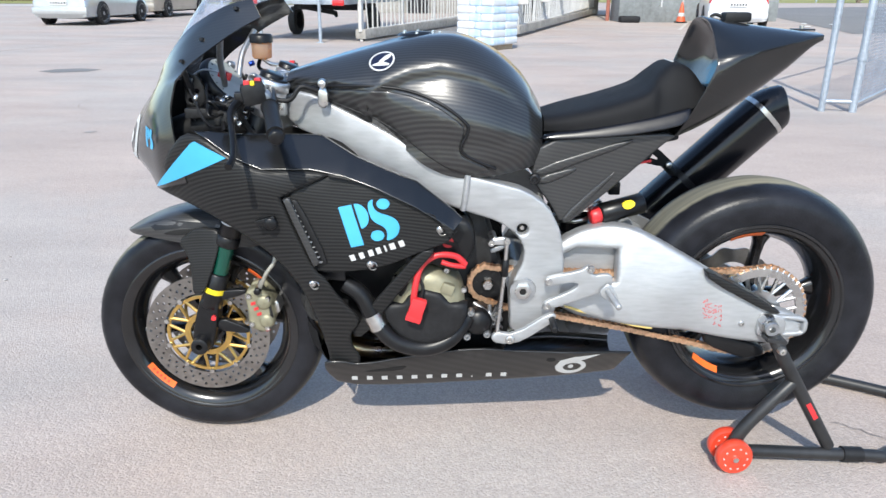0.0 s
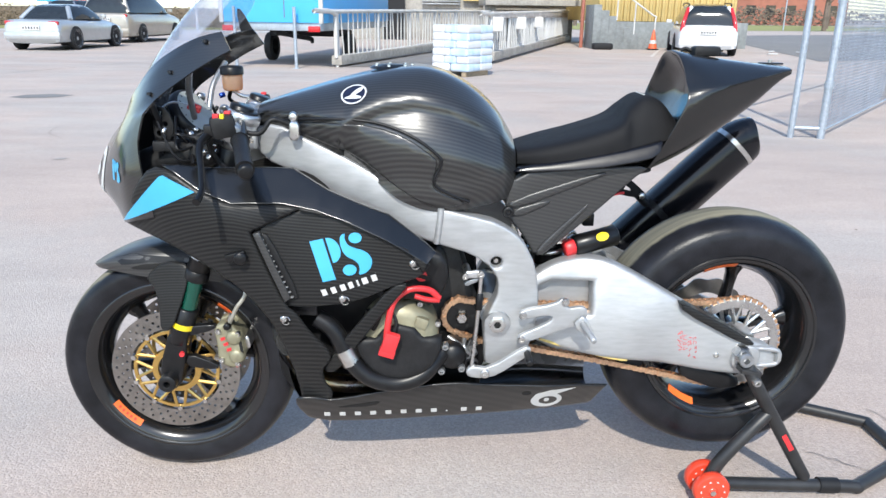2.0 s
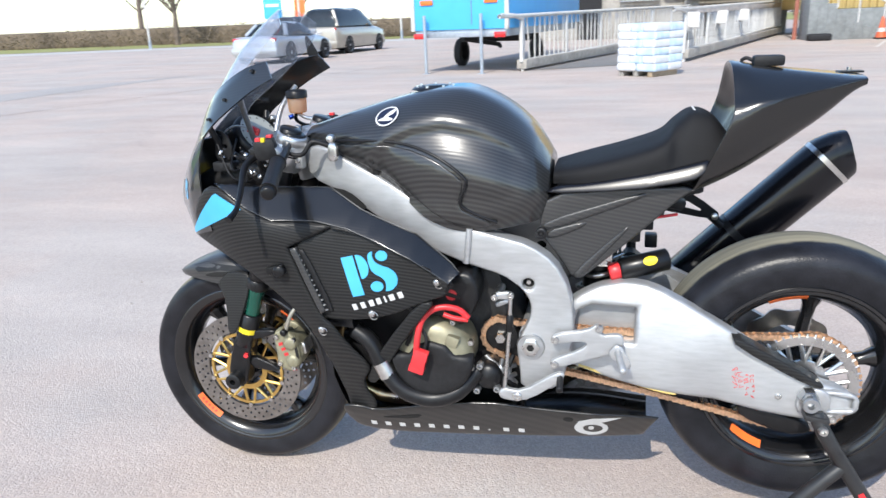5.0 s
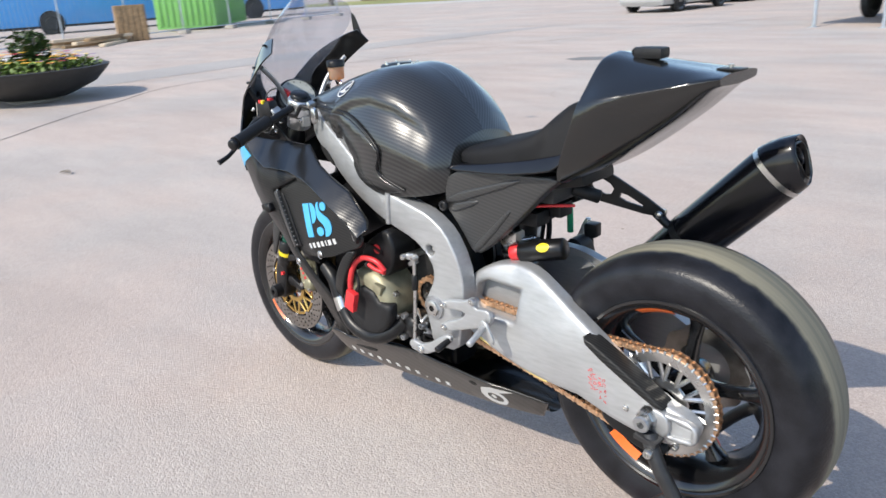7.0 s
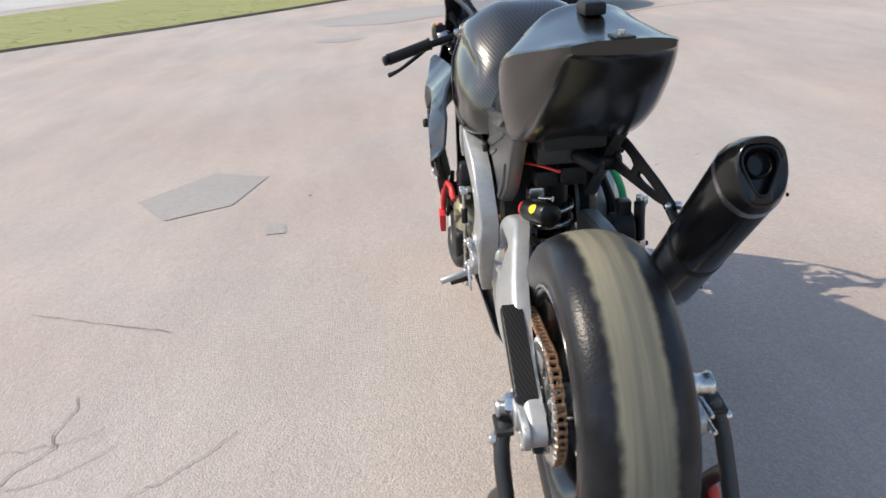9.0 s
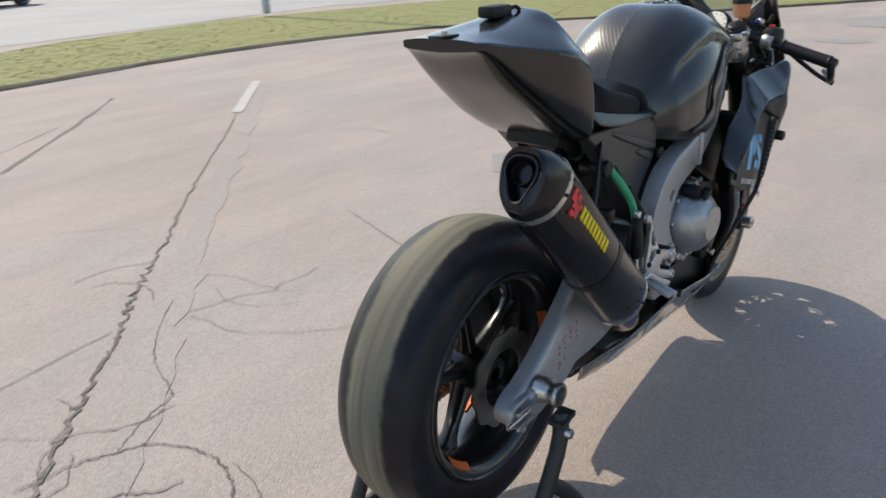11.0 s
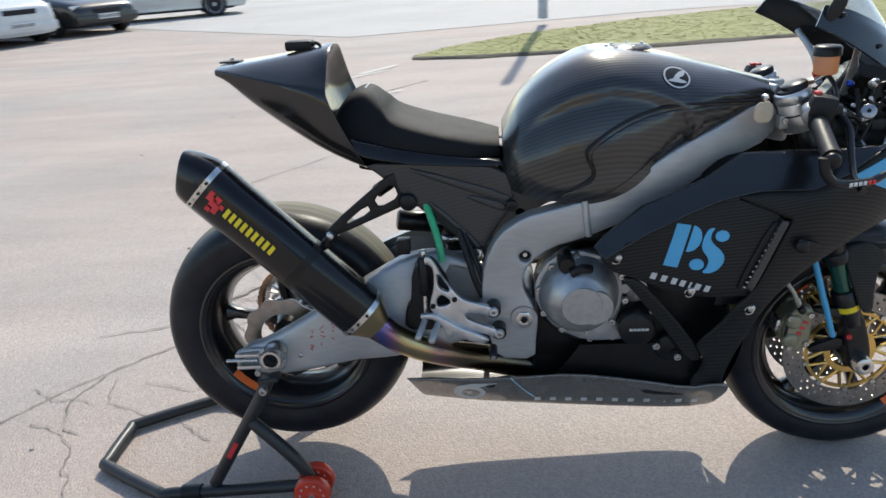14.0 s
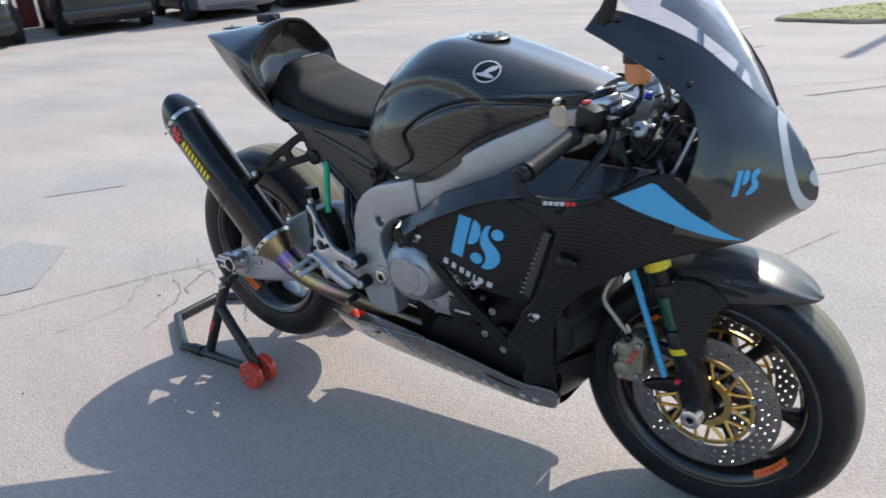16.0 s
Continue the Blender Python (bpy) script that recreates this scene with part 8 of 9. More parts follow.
def car(label, paint, at, heading, L=4.4, W=1.78, H=1.45, hood=0.27, boot=0.10, belt=0.88, group="parked cars", rear_rake=0.35):
    """A parked car, nose towards +x before it is turned. hood, boot: shares of the length before and behind the cabin."""
    c = thing("car", label, "car", at, heading, group)
    w, z0 = W / 2, 0.22
    st = []
    for t, zt, k in ((-0.5, belt - 0.22, 0.80), (-0.485, belt - 0.03, 0.90), (-0.40, belt, 0.97), (-0.15, belt + 0.01, 1.0), (0.12, belt, 1.0), (0.26, belt - 0.03, 0.98), (0.42, belt - 0.13, 0.93), (0.485, belt - 0.24, 0.85), (0.5, belt - 0.36, 0.72)):
        st.append([(t * L, y * w * k, z) for y, z in ((0, zt), (0.62, zt - 0.005), (0.90, zt - 0.04), (1.0, (zt + z0) / 2 + 0.08), (0.985, z0 + 0.12), (0.90, z0), (0, z0 - 0.02))])
    part("body", skin(st, 4, 3), paint, c)
    xr, xf = -L * (0.5 - boot), L * (0.5 - hood)
    cab = [[(xr - 0.02, 0, belt - 0.02), (xr - 0.02, 0.55 * w, belt - 0.02), (xr, 0.86 * w, belt - 0.03)],
           [(xr + (H - belt) * rear_rake, 0, H - 0.06), (xr + (H - belt) * rear_rake, 0.52 * w, H - 0.07), (xr + (H - belt) * rear_rake * 0.6, 0.88 * w, belt)],
           [((xr + xf) / 2, 0, H), ((xr + xf) / 2, 0.60 * w, H - 0.02), ((xr + xf) / 2, 0.93 * w, belt)],
           [(xf - (H - belt) * 1.15, 0, H - 0.05), (xf - (H - belt) * 1.15, 0.56 * w, H - 0.06), (xf - (H - belt) * 0.5, 0.92 * w, belt)],
           [(xf, 0, belt - 0.03), (xf, 0.5 * w, belt - 0.04), (xf - 0.10, 0.86 * w, belt - 0.03)]]
    mid = [[*s[:2], tuple((np.array(s[1]) * 0.42 + np.array(s[2]) * 0.58) + np.array((0, 0.045, 0.03))), s[2]] for s in cab]
    part("cabin_glass", skin(mid, 5, 4), GLASS_DARK, c, "dark glazed cabin")
    rf = [[(x + d, 0, z + 0.012) for d in (0,)] + [(x, y * 0.7, z + 0.012), (x, y + 0.02, z - 0.005), (x, y + 0.055, z - 0.05)] for (x, _, z), (_, y, _) in ((s[0], s[1]) for s in (cab[1], cab[2], cab[3]))]
    part("roof", skin(rf, 6, 4, caps=(False, False)), paint, c)
    for s in (-1, 1):
        a = [(xr + 0.02, s * 0.83 * w, belt), (xr + (H - belt) * rear_rake, s * 0.58 * w, H - 0.08)]
        b = [(xf - 0.08, s * 0.83 * w, belt - 0.01), (xf - (H - belt) * 1.12, s * 0.60 * w, H - 0.08)]
        m = [((xr + xf) / 2 - 0.1, s * 0.90 * w, belt), ((xr + xf) / 2 - 0.1, s * 0.66 * w, H - 0.06)]
        for p, r in ((a, 0.07), (b, 0.035), (m, 0.03)):
            part("pillar", bar(p, r, 8, 1), paint, c)
        part("mirror", box((0.12, 0.18, 0.12), (xf - 0.35, s * (w + 0.08), belt + 0.08), 0.03), paint, c)
        part("tail_lamp", box((0.10, 0.30, 0.16), (-0.478 * L, s * w * 0.70, belt - 0.12), 0.03), LAMP_RED, c, "red tail lamp")
        part("head_lamp", box((0.16, 0.32, 0.11), (0.462 * L, s * w * 0.68, belt - 0.28), 0.03), LAMP_CLEAR, c)
        for x in (-0.30 * L, 0.315 * L):
            # flat black disc paints the shade inside the arch
            part("wheel_arch", lathe([(0.0, s * 0.0), (0.338, s * 0.0), (0.338, -s * 0.10)], 24, (x, s * (w + 0.004), 0.325), closed=False), DARK, c)
            wl = part("wheel", lathe([(0.21, -0.10), (0.29, -0.105), (0.318, -0.08), (0.318, 0.08), (0.29, 0.105), (0.21, 0.10)], 28, (x, s * (w - 0.08), 0.318)), TYRE_FAR, c)
            rim = lathe([(0.0, s * 0.085), (0.05, s * 0.09), (0.06, s * 0.075), (0.215, s * 0.085), (0.245, s * 0.108), (0.245, -s * 0.05)], 20, (x, s * (w - 0.08), 0.318), closed=False)
            part("rim", rim, ALLOY, wl)
    part("rear_bumper", box((0.14, W * 0.92, 0.20), (-0.49 * L, 0, 0.40), 0.05), paint, c)
    part("front_bumper", box((0.14, W * 0.88, 0.20), (0.488 * L, 0, 0.36), 0.05), paint, c)
    part("grille", box((0.05, 0.7, 0.10), (0.497 * L, 0, belt - 0.36), 0.01), DARK, c)
    for x in (-0.508 * L, 0.507 * L):
        pl = part("number_plate", box((0.012, 0.50, 0.11), (x, 0, belt - 0.22 if x < 0 else 0.40), 0.004), PLATE, c, "white number plate with dark bars")
        for k in range(6):
            part("plate_bar", box((0.014, 0.045, 0.065), (x, -0.2 + 0.08 * k, belt - 0.22 if x < 0 else 0.40), 0), DARK, pl)
    part("underbody", box((L * 0.86, W * 0.86, 0.12), (0, 0, 0.24), 0.03), DARK, c)
    return c


def paint(name, color, metal=0.3, rough=0.3):
    return material(name, color, rough, metal, 0.06, 6, coat=0.6)


SILVER = paint("silver_paint", (0.52, 0.54, 0.55), 0.6)
BEIGE = paint("beige_metallic", (0.45, 0.41, 0.35), 0.5)
WHITEP = paint("white_paint", (0.58, 0.59, 0.60), 0.0)
BLACKP = paint("black_car_paint", (0.015, 0.016, 0.018), 0.2)
NAVY = paint("dark_blue_paint", (0.03, 0.045, 0.08), 0.4)
MAROON = paint("maroon_paint", (0.16, 0.012, 0.025), 0.3)
GREYP = paint("grey_car_paint", (0.17, 0.18, 0.20), 0.5)
car("silver metallic two door coupe parked by the road", SILVER, (-10.35, 22.2, 0), 85, 3.95, 1.75, 1.25, 0.33, 0.20, 0.84, rear_rake=0.9)
car("beige metallic sport utility car with dark glass", BEIGE, (-10.35, 28.1, 0), 84, 4.8, 1.9, 1.68, 0.25, 0.05, 1.02)
car("dark blue hatchback parked behind the coupe", NAVY, (-15.2, 35.5, 0), 84, 4.3, 1.78, 1.5, 0.26, 0.06, 0.95)
v70 = car("white estate car with roof rails and tall red lamps", WHITEP, (9.75, 23.4, 0), 74, 4.75, 1.86, 1.52, 0.27, 0.04, 0.92, rear_rake=0.45)
for s in (-1, 1):
    part("roof_rail", bar([(-1.9, s * 0.62, 1.46), (-1.75, s * 0.62, 1.54), (-0.2, s * 0.64, 1.57), (0.2, s * 0.63, 1.50)], 0.022, 8), BLACK, v70)
    part("tall_lamp", bar([(-2.27, s * 0.78, 0.72), (-2.20, s * 0.74, 1.0), (-1.95, s * 0.62, 1.40)], 0.065, 8), LAMP_RED, v70, "tall red rear lamp")
for lb, p, at, hd, kw in (("black off-road car with upright tail", BLACKP, (15.4, -5.2, 0), 158, dict(H=1.78, belt=1.05, boot=0.03)), ("black off-road car with spare wheel", BLACKP, (14.85, -7.6, 0), -22, dict(L=4.2, H=1.80, belt=1.05, boot=0.03)),
                          ("dark grey sport utility car seen from behind", GREYP, (13.5, -9.6, 0), -22, dict(H=1.70, belt=1.0, boot=0.04)), ("dark blue estate car in the row", NAVY, (12.9, -11.8, 0), -23, dict(L=4.6)),
                          ("white sport utility car facing the yard", WHITEP, (11.4, -14.5, 0), 152, dict(L=4.6, H=1.70, belt=1.02, boot=0.04)),
                          ("black saloon facing the yard", BLACKP, (10.5, -16.5, 0), 150, dict(L=4.6, boot=0.18)), ("silver blue estate car at the end of the row", SILVER, (9.1, -19.4, 0), 205, dict(L=4.7))):
    car(lb, p, at, hd, **kw)
car("maroon sport utility car crossing beyond the planter", MAROON, (-51, 13.4, 0), 75, 4.7, 1.86, 1.75, 0.25, 0.03, 1.05)
car("black hatchback on the far street", BLACKP, (-9.0, -27, 0), 20, 4.2, 1.76, 1.48)
car("grey saloon on the far street", GREYP, (-16.0, -24, 0), 30, 4.5, 1.78, 1.45, boot=0.18)
# low wall and sheet fence behind the parked row
bm = bmesh.new()
for k in range(60):
    y = -3 - 0.45 * k
    box((0.05, 0.43, 2.2), (18.5 - 0.10 * k, y, 1.1), 0.01, bm=bm, segs=1)
tagged(part("backdrop_fence", bm, material("dark_red_boards", (0.14, 0.03, 0.03), 0.8, 0, 0.2, 6)), "dark red board fence behind parked cars", "fence", kind="structure")


# blue works trailer
tr = thing("trailer", "sky blue box trailer on a steel chassis with prop legs", "trailer", (-2.93, 14.65, 0), -12)
part("box_body", box((2.25, 6.0, 2.4), (0, 3.0, 2.12), 0.02), TRAILER_BLUE, tr)
for s in (-1, 1):
    part("corner_trim", box((0.09, 0.05, 2.42), (s * 1.10, 0.0, 2.12), 0.01), WHITE_RAIL, tr, "white corner trim")
    part("rear_lamp", box((0.26, 0.05, 0.12), (s * 0.95, -0.03, 0.80), 0.02), LAMP_RED, tr, "red trailer lamp")
    part("marker_lamp", box((0.30, 0.04, 0.10), (s * 0.75, -0.02, 1.50), 0.02), ORANGE, tr)
    part("prop_leg", bar([(s * 0.66 - 0.08, -0.18, 0.0), (s * 0.66 - 0.08, -0.18, 1.24)], 0.035, 12, 1), GALV, tr, "galvanised prop leg")
    part("leg_foot", box((0.14, 0.14, 0.012), (s * 0.66 - 0.08, -0.18, 0.006), 0), GALV, tr)
    for y in (2.45,):
        wl = part("wheel", lathe([(0.20, -0.09), (0.30, -0.095), (0.33, -0.07), (0.33, 0.07), (0.30, 0.095), (0.20, 0.09)], 28, (0, 0, 0), axis="x"), TYRE_FAR, tr)
        wl.matrix_world = tr.matrix_world @ Matrix.Translation((s * 0.98, y, 0.33))
        part("wheel_disc", lathe([(0.0, s * 0.04), (0.20, s * 0.06), (0.20, -s * 0.05)], 20, (0, 0, 0), closed=False, axis="x"), TYRE_FAR, wl)
part("chassis", box((2.15, 5.9, 0.16), (0, 3.0, 0.84), 0.01), GALV, tr, "galvanised chassis rail")
part("drawbar", bar([(0, 0.2, 0.72), (0.4, 1.4, 0.55), (0, 2.6, 0.45)], 0.05, 8, 1), BLACK, tr)
part("axle_box", box((1.7, 1.2, 0.14), (0, 2.6, 0.66), 0.03), DARK, tr)
part("door_line", box((0.02, 0.012, 2.2), (0.3, -0.003, 2.12), 0), GREYP, tr)


def railing(name, a, b, h, n, label):
    """White steel railing of tubes between two places."""
    g = thing(name, label, "railing", group="ramp railings")
    a, b = Vector(a), Vector(b)
    up = Vector((0, 0, 1))
    part("top_rail", bar([a + up * 0.2, a + up * (h - 0.06), a + up * h + (b - a).normalized() * 0.06, b + up * h], 0.045, 10, 4), WHITE_RAIL, g)
    part("bottom_rail", bar([a + up * 0.22, b + up * 0.22], 0.03, 8, 1), WHITE_RAIL, g)
    r = random.Random(n)
    ln = (b - a).length
    first = None
    d = (b - a).normalized()
    for k in range(n):
        p = a + d * ln * (k + 0.5) / n
        lean = Matrix.Rotation(r.choice((0, 0, 0, 0, 0.12, -0.10)), 4, d.cross(up))
        if first is None:
            first = part("baluster", bar([(0, 0, 0), (0, 0, h - 0.22)], 0.018, 6, 1), WHITE_RAIL, g)
            ob = first
        else:
            ob = new("baluster", first.data)
            ob.parent = g
        ob.matrix_world = Matrix.Translation(p + up * 0.22) @ (Matrix.Rotation(r.choice((0, 0, 0, 0, 0, 0.16, -0.12)), 4, Vector((d.y, -d.x, 0))))
    for k in range(0, n, 9):
        p = a + d * ln * (k + 0.2) / n
        part("post", bar([p, p + up * h], 0.035, 8, 1), WHITE_RAIL, g)
    part("plinth", box((0.24, ln, 0.20), (0, 0, 0), 0.02), CONCRETE, g, "concrete plinth").matrix_world = Matrix.Translation((a + b) / 2 + up * 0.10) @ Matrix.Rotation(math.atan2(-d.x, d.y), 4, "Z")
    return g


railing("railing", (-1.60, 14.85, 0), (3.4, 30.0, 0.1), 1.16, 56, "white steel railing with bent bars on a concrete plinth")
r2 = railing("railing", (1.93, 16.55, 0), (7.2, 32.5, 0.15), 1.16, 62, "white steel railing beside the loading ramp")
for t in (0.02, 0.22, 0.42):
    p = Vector((1.93, 16.55, 0)).lerp(Vector((7.2, 32.5, 0.15)), t)
    part("lamp_box", box((0.34, 0.20, 0.34), (p.x + 0.05, p.y - 0.12, 0.92), 0.03), WHITE_RAIL, r2, "white lamp box")
part("rail_board", box((0.05, 16.0, 0.16), (0, 0, 0), 0.01), material("rusty_board", (0.55, 0.50, 0.46), 0.8, 0, 0.3, 8), r2, "weathered board").matrix_world = Matrix.Translation((4.5, 24.3, 1.14)) @ Matrix.Rotation(math.atan2(-5.27, 15.95), 4, "Z")
# flat sheet; the ramp's shade is put into its darker grey
sheet("ramp_floor", [(-1.4, 14.9), (1.8, 16.6), (7.0, 32.4), (3.5, 30)], 0.008, DARKROAD, "loading ramp floor between railings, its shade in the dark colour", "ramp")

# pallet with bags
pal = thing("pallet_of_bags", "wrapped white and pale blue bags stacked on a pallet", "pallet", (1.05, 12.50, 0), 52)
BAG = material("pale_bag_plastic", (0.62, 0.70, 0.78), 0.35, 0, 0.12, 6, second=(0.34, 0.52, 0.72), spread=2.5, coat=0.3)
BAGW = material("white_bag_plastic", (0.58, 0.60, 0.63), 0.35, 0, 0.06, 6, coat=0.3)
for k in range(3):
    part("pallet_board", box((0.80, 0.10, 0.10), (0.44, 0.1 + 0.32 * k, 0.05), 0.01), material("pallet_wood", (0.36, 0.28, 0.19), 0.8, 0, 0.25, 20) if k == 0 else CONCRETE, pal)
rb = random.Random(2)
bag = None
for lv in range(6):
    for i in range(2):
        for j in range(3 if lv % 2 else 2):
            nj = 3 if lv % 2 else 2
            if bag is None:
                bm = box((0.47, 0.42, 0.155), (0, 0, 0), 0.055, segs=3)
                bag = part("bag", bm, BAG, pal)
                ob = bag
            else:
                ob = new("bag", bag.data.copy() if (lv + i + j) % 2 else bag.data)
                if (lv + i + j) % 2:
                    ob.data.materials[0] = BAGW
                ob.parent = pal
            ob.matrix_world = pal.matrix_world @ Matrix.Translation((0.22 + 0.44 * i + rb.uniform(-0.01, 0.01), 0.39 + (j - (nj - 1) / 2) * (0.84 / nj), 0.17 + 0.14 * lv)) @ Matrix.Rotation(rb.uniform(-0.04, 0.04), 4, "Z") @ Matrix.Diagonal((1, 2 / nj, 1, 1))

# mesh gate
gate = thing("mesh_gate", "galvanised tube gate with diamond mesh", "gate")
G0, G1, G2 = Vector((3.78, 5.52, 0)), Vector((4.06, 5.46, 0)), Vector((7.3, 9.2, 0))
for p, r in ((G0, 0.032), (G1, 0.036), (G2, 0.032)):
    part("post", bar([p, p + Vector((0, 0, 2.6))], r, 14, 1), GALV, gate)
part("foot_bar", bar([G0 + Vector((0, 0, 0.10)), G1 + Vector((0, 0, 0.10))], 0.022, 10, 1), GALV, gate)
for z in (0.08, 2.55):
    part("rail", bar([G1 + Vector((0, 0, z)), G2 + Vector((0, 0, z))], 0.012 if z < 1 else 0.022, 10, 1), GALV, gate)
for z in (0.5, 1.3):
    part("clamp", bar([G1 + Vector((0, 0, z)), G1 + Vector((0, 0, z + 0.06))], 0.046, 12, 1), GALV, gate)
bm = bmesh.new()
d = (G2 - G1)
for k in range(92):
    for sgn in (1, -1):
        t0 = k / 70 - 0.31 if sgn > 0 else k / 70
        a, b = t0, t0 + sgn * 0.31 * 1.0
        p, q = (a, 0.08), (b, 1.6)
        if p[0] < 0 and q[0] > 0:
            f0 = -p[0] / (q[0] - p[0])
            p = (0, 0.08 + f0 * 1.52)
        if q[0] < 0 < p[0]:
            f0 = p[0] / (p[0] - q[0])
            q = (0, 0.08 + f0 * 1.52)
        if max(p[0], q[0]) > 1 or min(p[0], q[0]) < 0:
            continue
        tube(bm, [G1 + d * p[0] + Vector((0, 0, p[1])), G1 + d * q[0] + Vector((0, 0, q[1]))], 0.0028, 3, 1, cap=False)
tagged(part("wire_mesh", bm, GALV, gate), "diamond wire mesh", kind="stuff")

# building with yellow sheet wall, grey plinth and stair
bld = thing("warehouse", "yellow sheet metal warehouse on a grey concrete plinth", "building", kind="structure")
part("plinth_wall", box((6.0, 0.5, 0.95), (9.9, 27.1, 0.475), 0.02), GREYWALL, bld, "grey slab plinth")
first = None
for k in range(44):
    if first is None:
        first = part("wall_sheet", box((0.13, 0.10, 6.0), (0, 0, 0), 0.03, segs=1), YELLOW_SHEET, bld)
        ob = first
    else:
        ob = new("wall_sheet", first.data)
        ob.parent = bld
    ob.matrix_world = Matrix.Translation((7.2 + 0.12 * k, 26.95 + (0.05 if k % 2 else 0.0), 3.95))
part("wall_core", box((5.3, 6.0, 5.0), (9.8, 30.1, 3.45), 0), YELLOW_SHEET, bld)
part("dock_wall", box((10.6, 0.6, 7.0), (2.2, 33.2, 3.5), 0.02), CONCRETE, bld, "raw concrete dock wall")
part("dock_slab", box((3.9, 3.0, 0.24), (5.1, 31.0, 1.62), 0.02), CONCRETE, bld, "white concrete dock slab")
part("dock_pier", box((0.5, 0.5, 1.5), (3.4, 30.2, 0.75), 0.02), CONCRETE, bld)
# flat near-black panel, the doorway's inside shade is in its colour
part("door_shade_panel", box((1.0, 0.1, 3.4), (-0.6, 32.75, 1.7), 0), DARK, bld, "doorway as a flat panel with its inside shade painted")
for k in range(6):
    part("shutter_slat", box((1.7, 0.06, 0.05), (1.5, 32.7, 1.55 + 0.12 * k), 0.005), ALU_DARK, bld)
part("sheet_wall_back", box((6.0, 0.2, 5.0), (5.5, 32.7, 4.2), 0), YELLOW_SHEET, bld)
part("drain_pipe", bar([(6.45, 26.5, 0), (6.45, 26.5, 5)], 0.07, 10, 1), material("rust_red_pipe", (0.36, 0.13, 0.09), 0.6, 0, 0.2, 20), bld, "rust red drain pipe")
stair = thing("stairs", "grey concrete outside stairs with white rail", "stairs", kind="structure")
for k in range(8):
    part("step", box((0.28, 1.3, 0.19 * (8 - k)), (6.75 + 0.28 * k, 26.1, 0.095 * (8 - k)), 0.01), GREYWALL, stair)
part("hand_rail", bar([(7.0, 25.45, 2.5), (7.6, 25.45, 1.95), (8.75, 25.45, 1.18), (8.85, 25.45, 1.05), (8.85, 25.45, 0.0)], 0.03, 10, 2), WHITE_RAIL, stair, "white hand rail")
for x, z in ((7.45, 2.1), (8.1, 1.62)):
    part("rail_post", bar([(x, 25.45, z - 1.1), (x, 25.45, z)], 0.025, 8, 1), WHITE_RAIL, stair)
cone = thing("traffic_cone", "leaning orange and white traffic cone", "cone", (8.75, 25.2, 0.0))
part("cone_body", lathe([(0.16, 0.05), (0.125, 0.22), (0.10, 0.34), (0.07, 0.50), (0.03, 0.68), (0.0, 0.70)], 20, (0, 0, 0), closed=False, axis="z"), material("cone_orange", (0.72, 0.13, 0.05), 0.5, 0, 0.1, 20), cone)
part("cone_band", lathe([(0.128, 0.22), (0.104, 0.34)], 20, (0, 0, 0), closed=False, axis="z"), WHITE, cone, "white band")
part("cone_foot", box((0.36, 0.36, 0.05), (0, 0, 0.025), 0.02), BLACK, cone)
tagged(part("rubble", box((0.7, 0.4, 0.22), (6.9, 25.1, 0.11), 0.08, segs=3), DARK), "dark heap of rubbish by the stairs", "rubbish")
for k, (x, y) in enumerate(((11.9, 22.6), (12.8, 24.5), (13.6, 24.0))):
    tagged(part("litter", box((0.30, 0.16, 0.03), (x, y, 0.03), 0.01, Euler((0, 0, k)).to_matrix()), WHITE), "scrap of white litter on the road", "litter", "litter scraps")

# planter bowl with flowers
pl = thing("planter", "large black bowl planter with pansies and a shrub", "planter", (-10.15, 2.36, 0))
pl.scale = (1.18, 1.18, 0.90)
part("bowl", lathe([(0.0, 0.05), (0.36, 0.05), (0.44, 0.08), (0.72, 0.24), (0.87, 0.43), (0.90, 0.49), (0.87, 0.50), (0.82, 0.44), (0.0, 0.42)], 48, (0, 0, 0), closed=False, axis="z"), material("black_bowl", (0.03, 0.03, 0.03), 0.6, 0, 0.3, 20, 0.002, 60), pl, "black cast bowl")
part("foot", lathe([(0.0, 0.0), (0.30, 0.0), (0.32, 0.06), (0.0, 0.06)], 24, (0, 0, 0), closed=False, axis="z"), CONCRETE, pl)
part("soil", lathe([(0.0, 0.47), (0.84, 0.46)], 32, (0, 0, 0), closed=False, axis="z"), material("soil", (0.05, 0.035, 0.025), 0.95, 0, 0.4, 40, 0.01, 60), pl)
LEAF = material("dark_leaf", (0.035, 0.075, 0.02), 0.5, 0, 0.35, 12, spread=4)
LEAFY = material("fresh_leaf", (0.12, 0.20, 0.03), 0.6, 0, 0.3, 12)


def leaf_cloud(n, centre, size, leaf, seed):
    """Many small bent leaves in an uneven clump."""
    r = random.Random(seed)
    bm = bmesh.new()
    for _ in range(n):
        u = Vector((r.gauss(0, 1), r.gauss(0, 1), r.gauss(0, 1))).normalized() * (r.random() ** 0.4)
        c = Vector(centre) + Vector((u.x * size[0], u.y * size[1], u.z * size[2]))
        a = Vector((r.gauss(0, 1), r.gauss(0, 1), r.gauss(0, 0.6))).normalized()
        b = a.orthogonal().normalized()
        k = leaf * r.uniform(0.6, 1.3)
        vs = [bm.verts.new(c - a * k), bm.verts.new(c + b * k * 0.5 + Vector((0, 0, k * 0.15))), bm.verts.new(c + a * k), bm.verts.new(c - b * k * 0.5 + Vector((0, 0, k * 0.15)))]
        bm.faces.new(vs)
    return bm


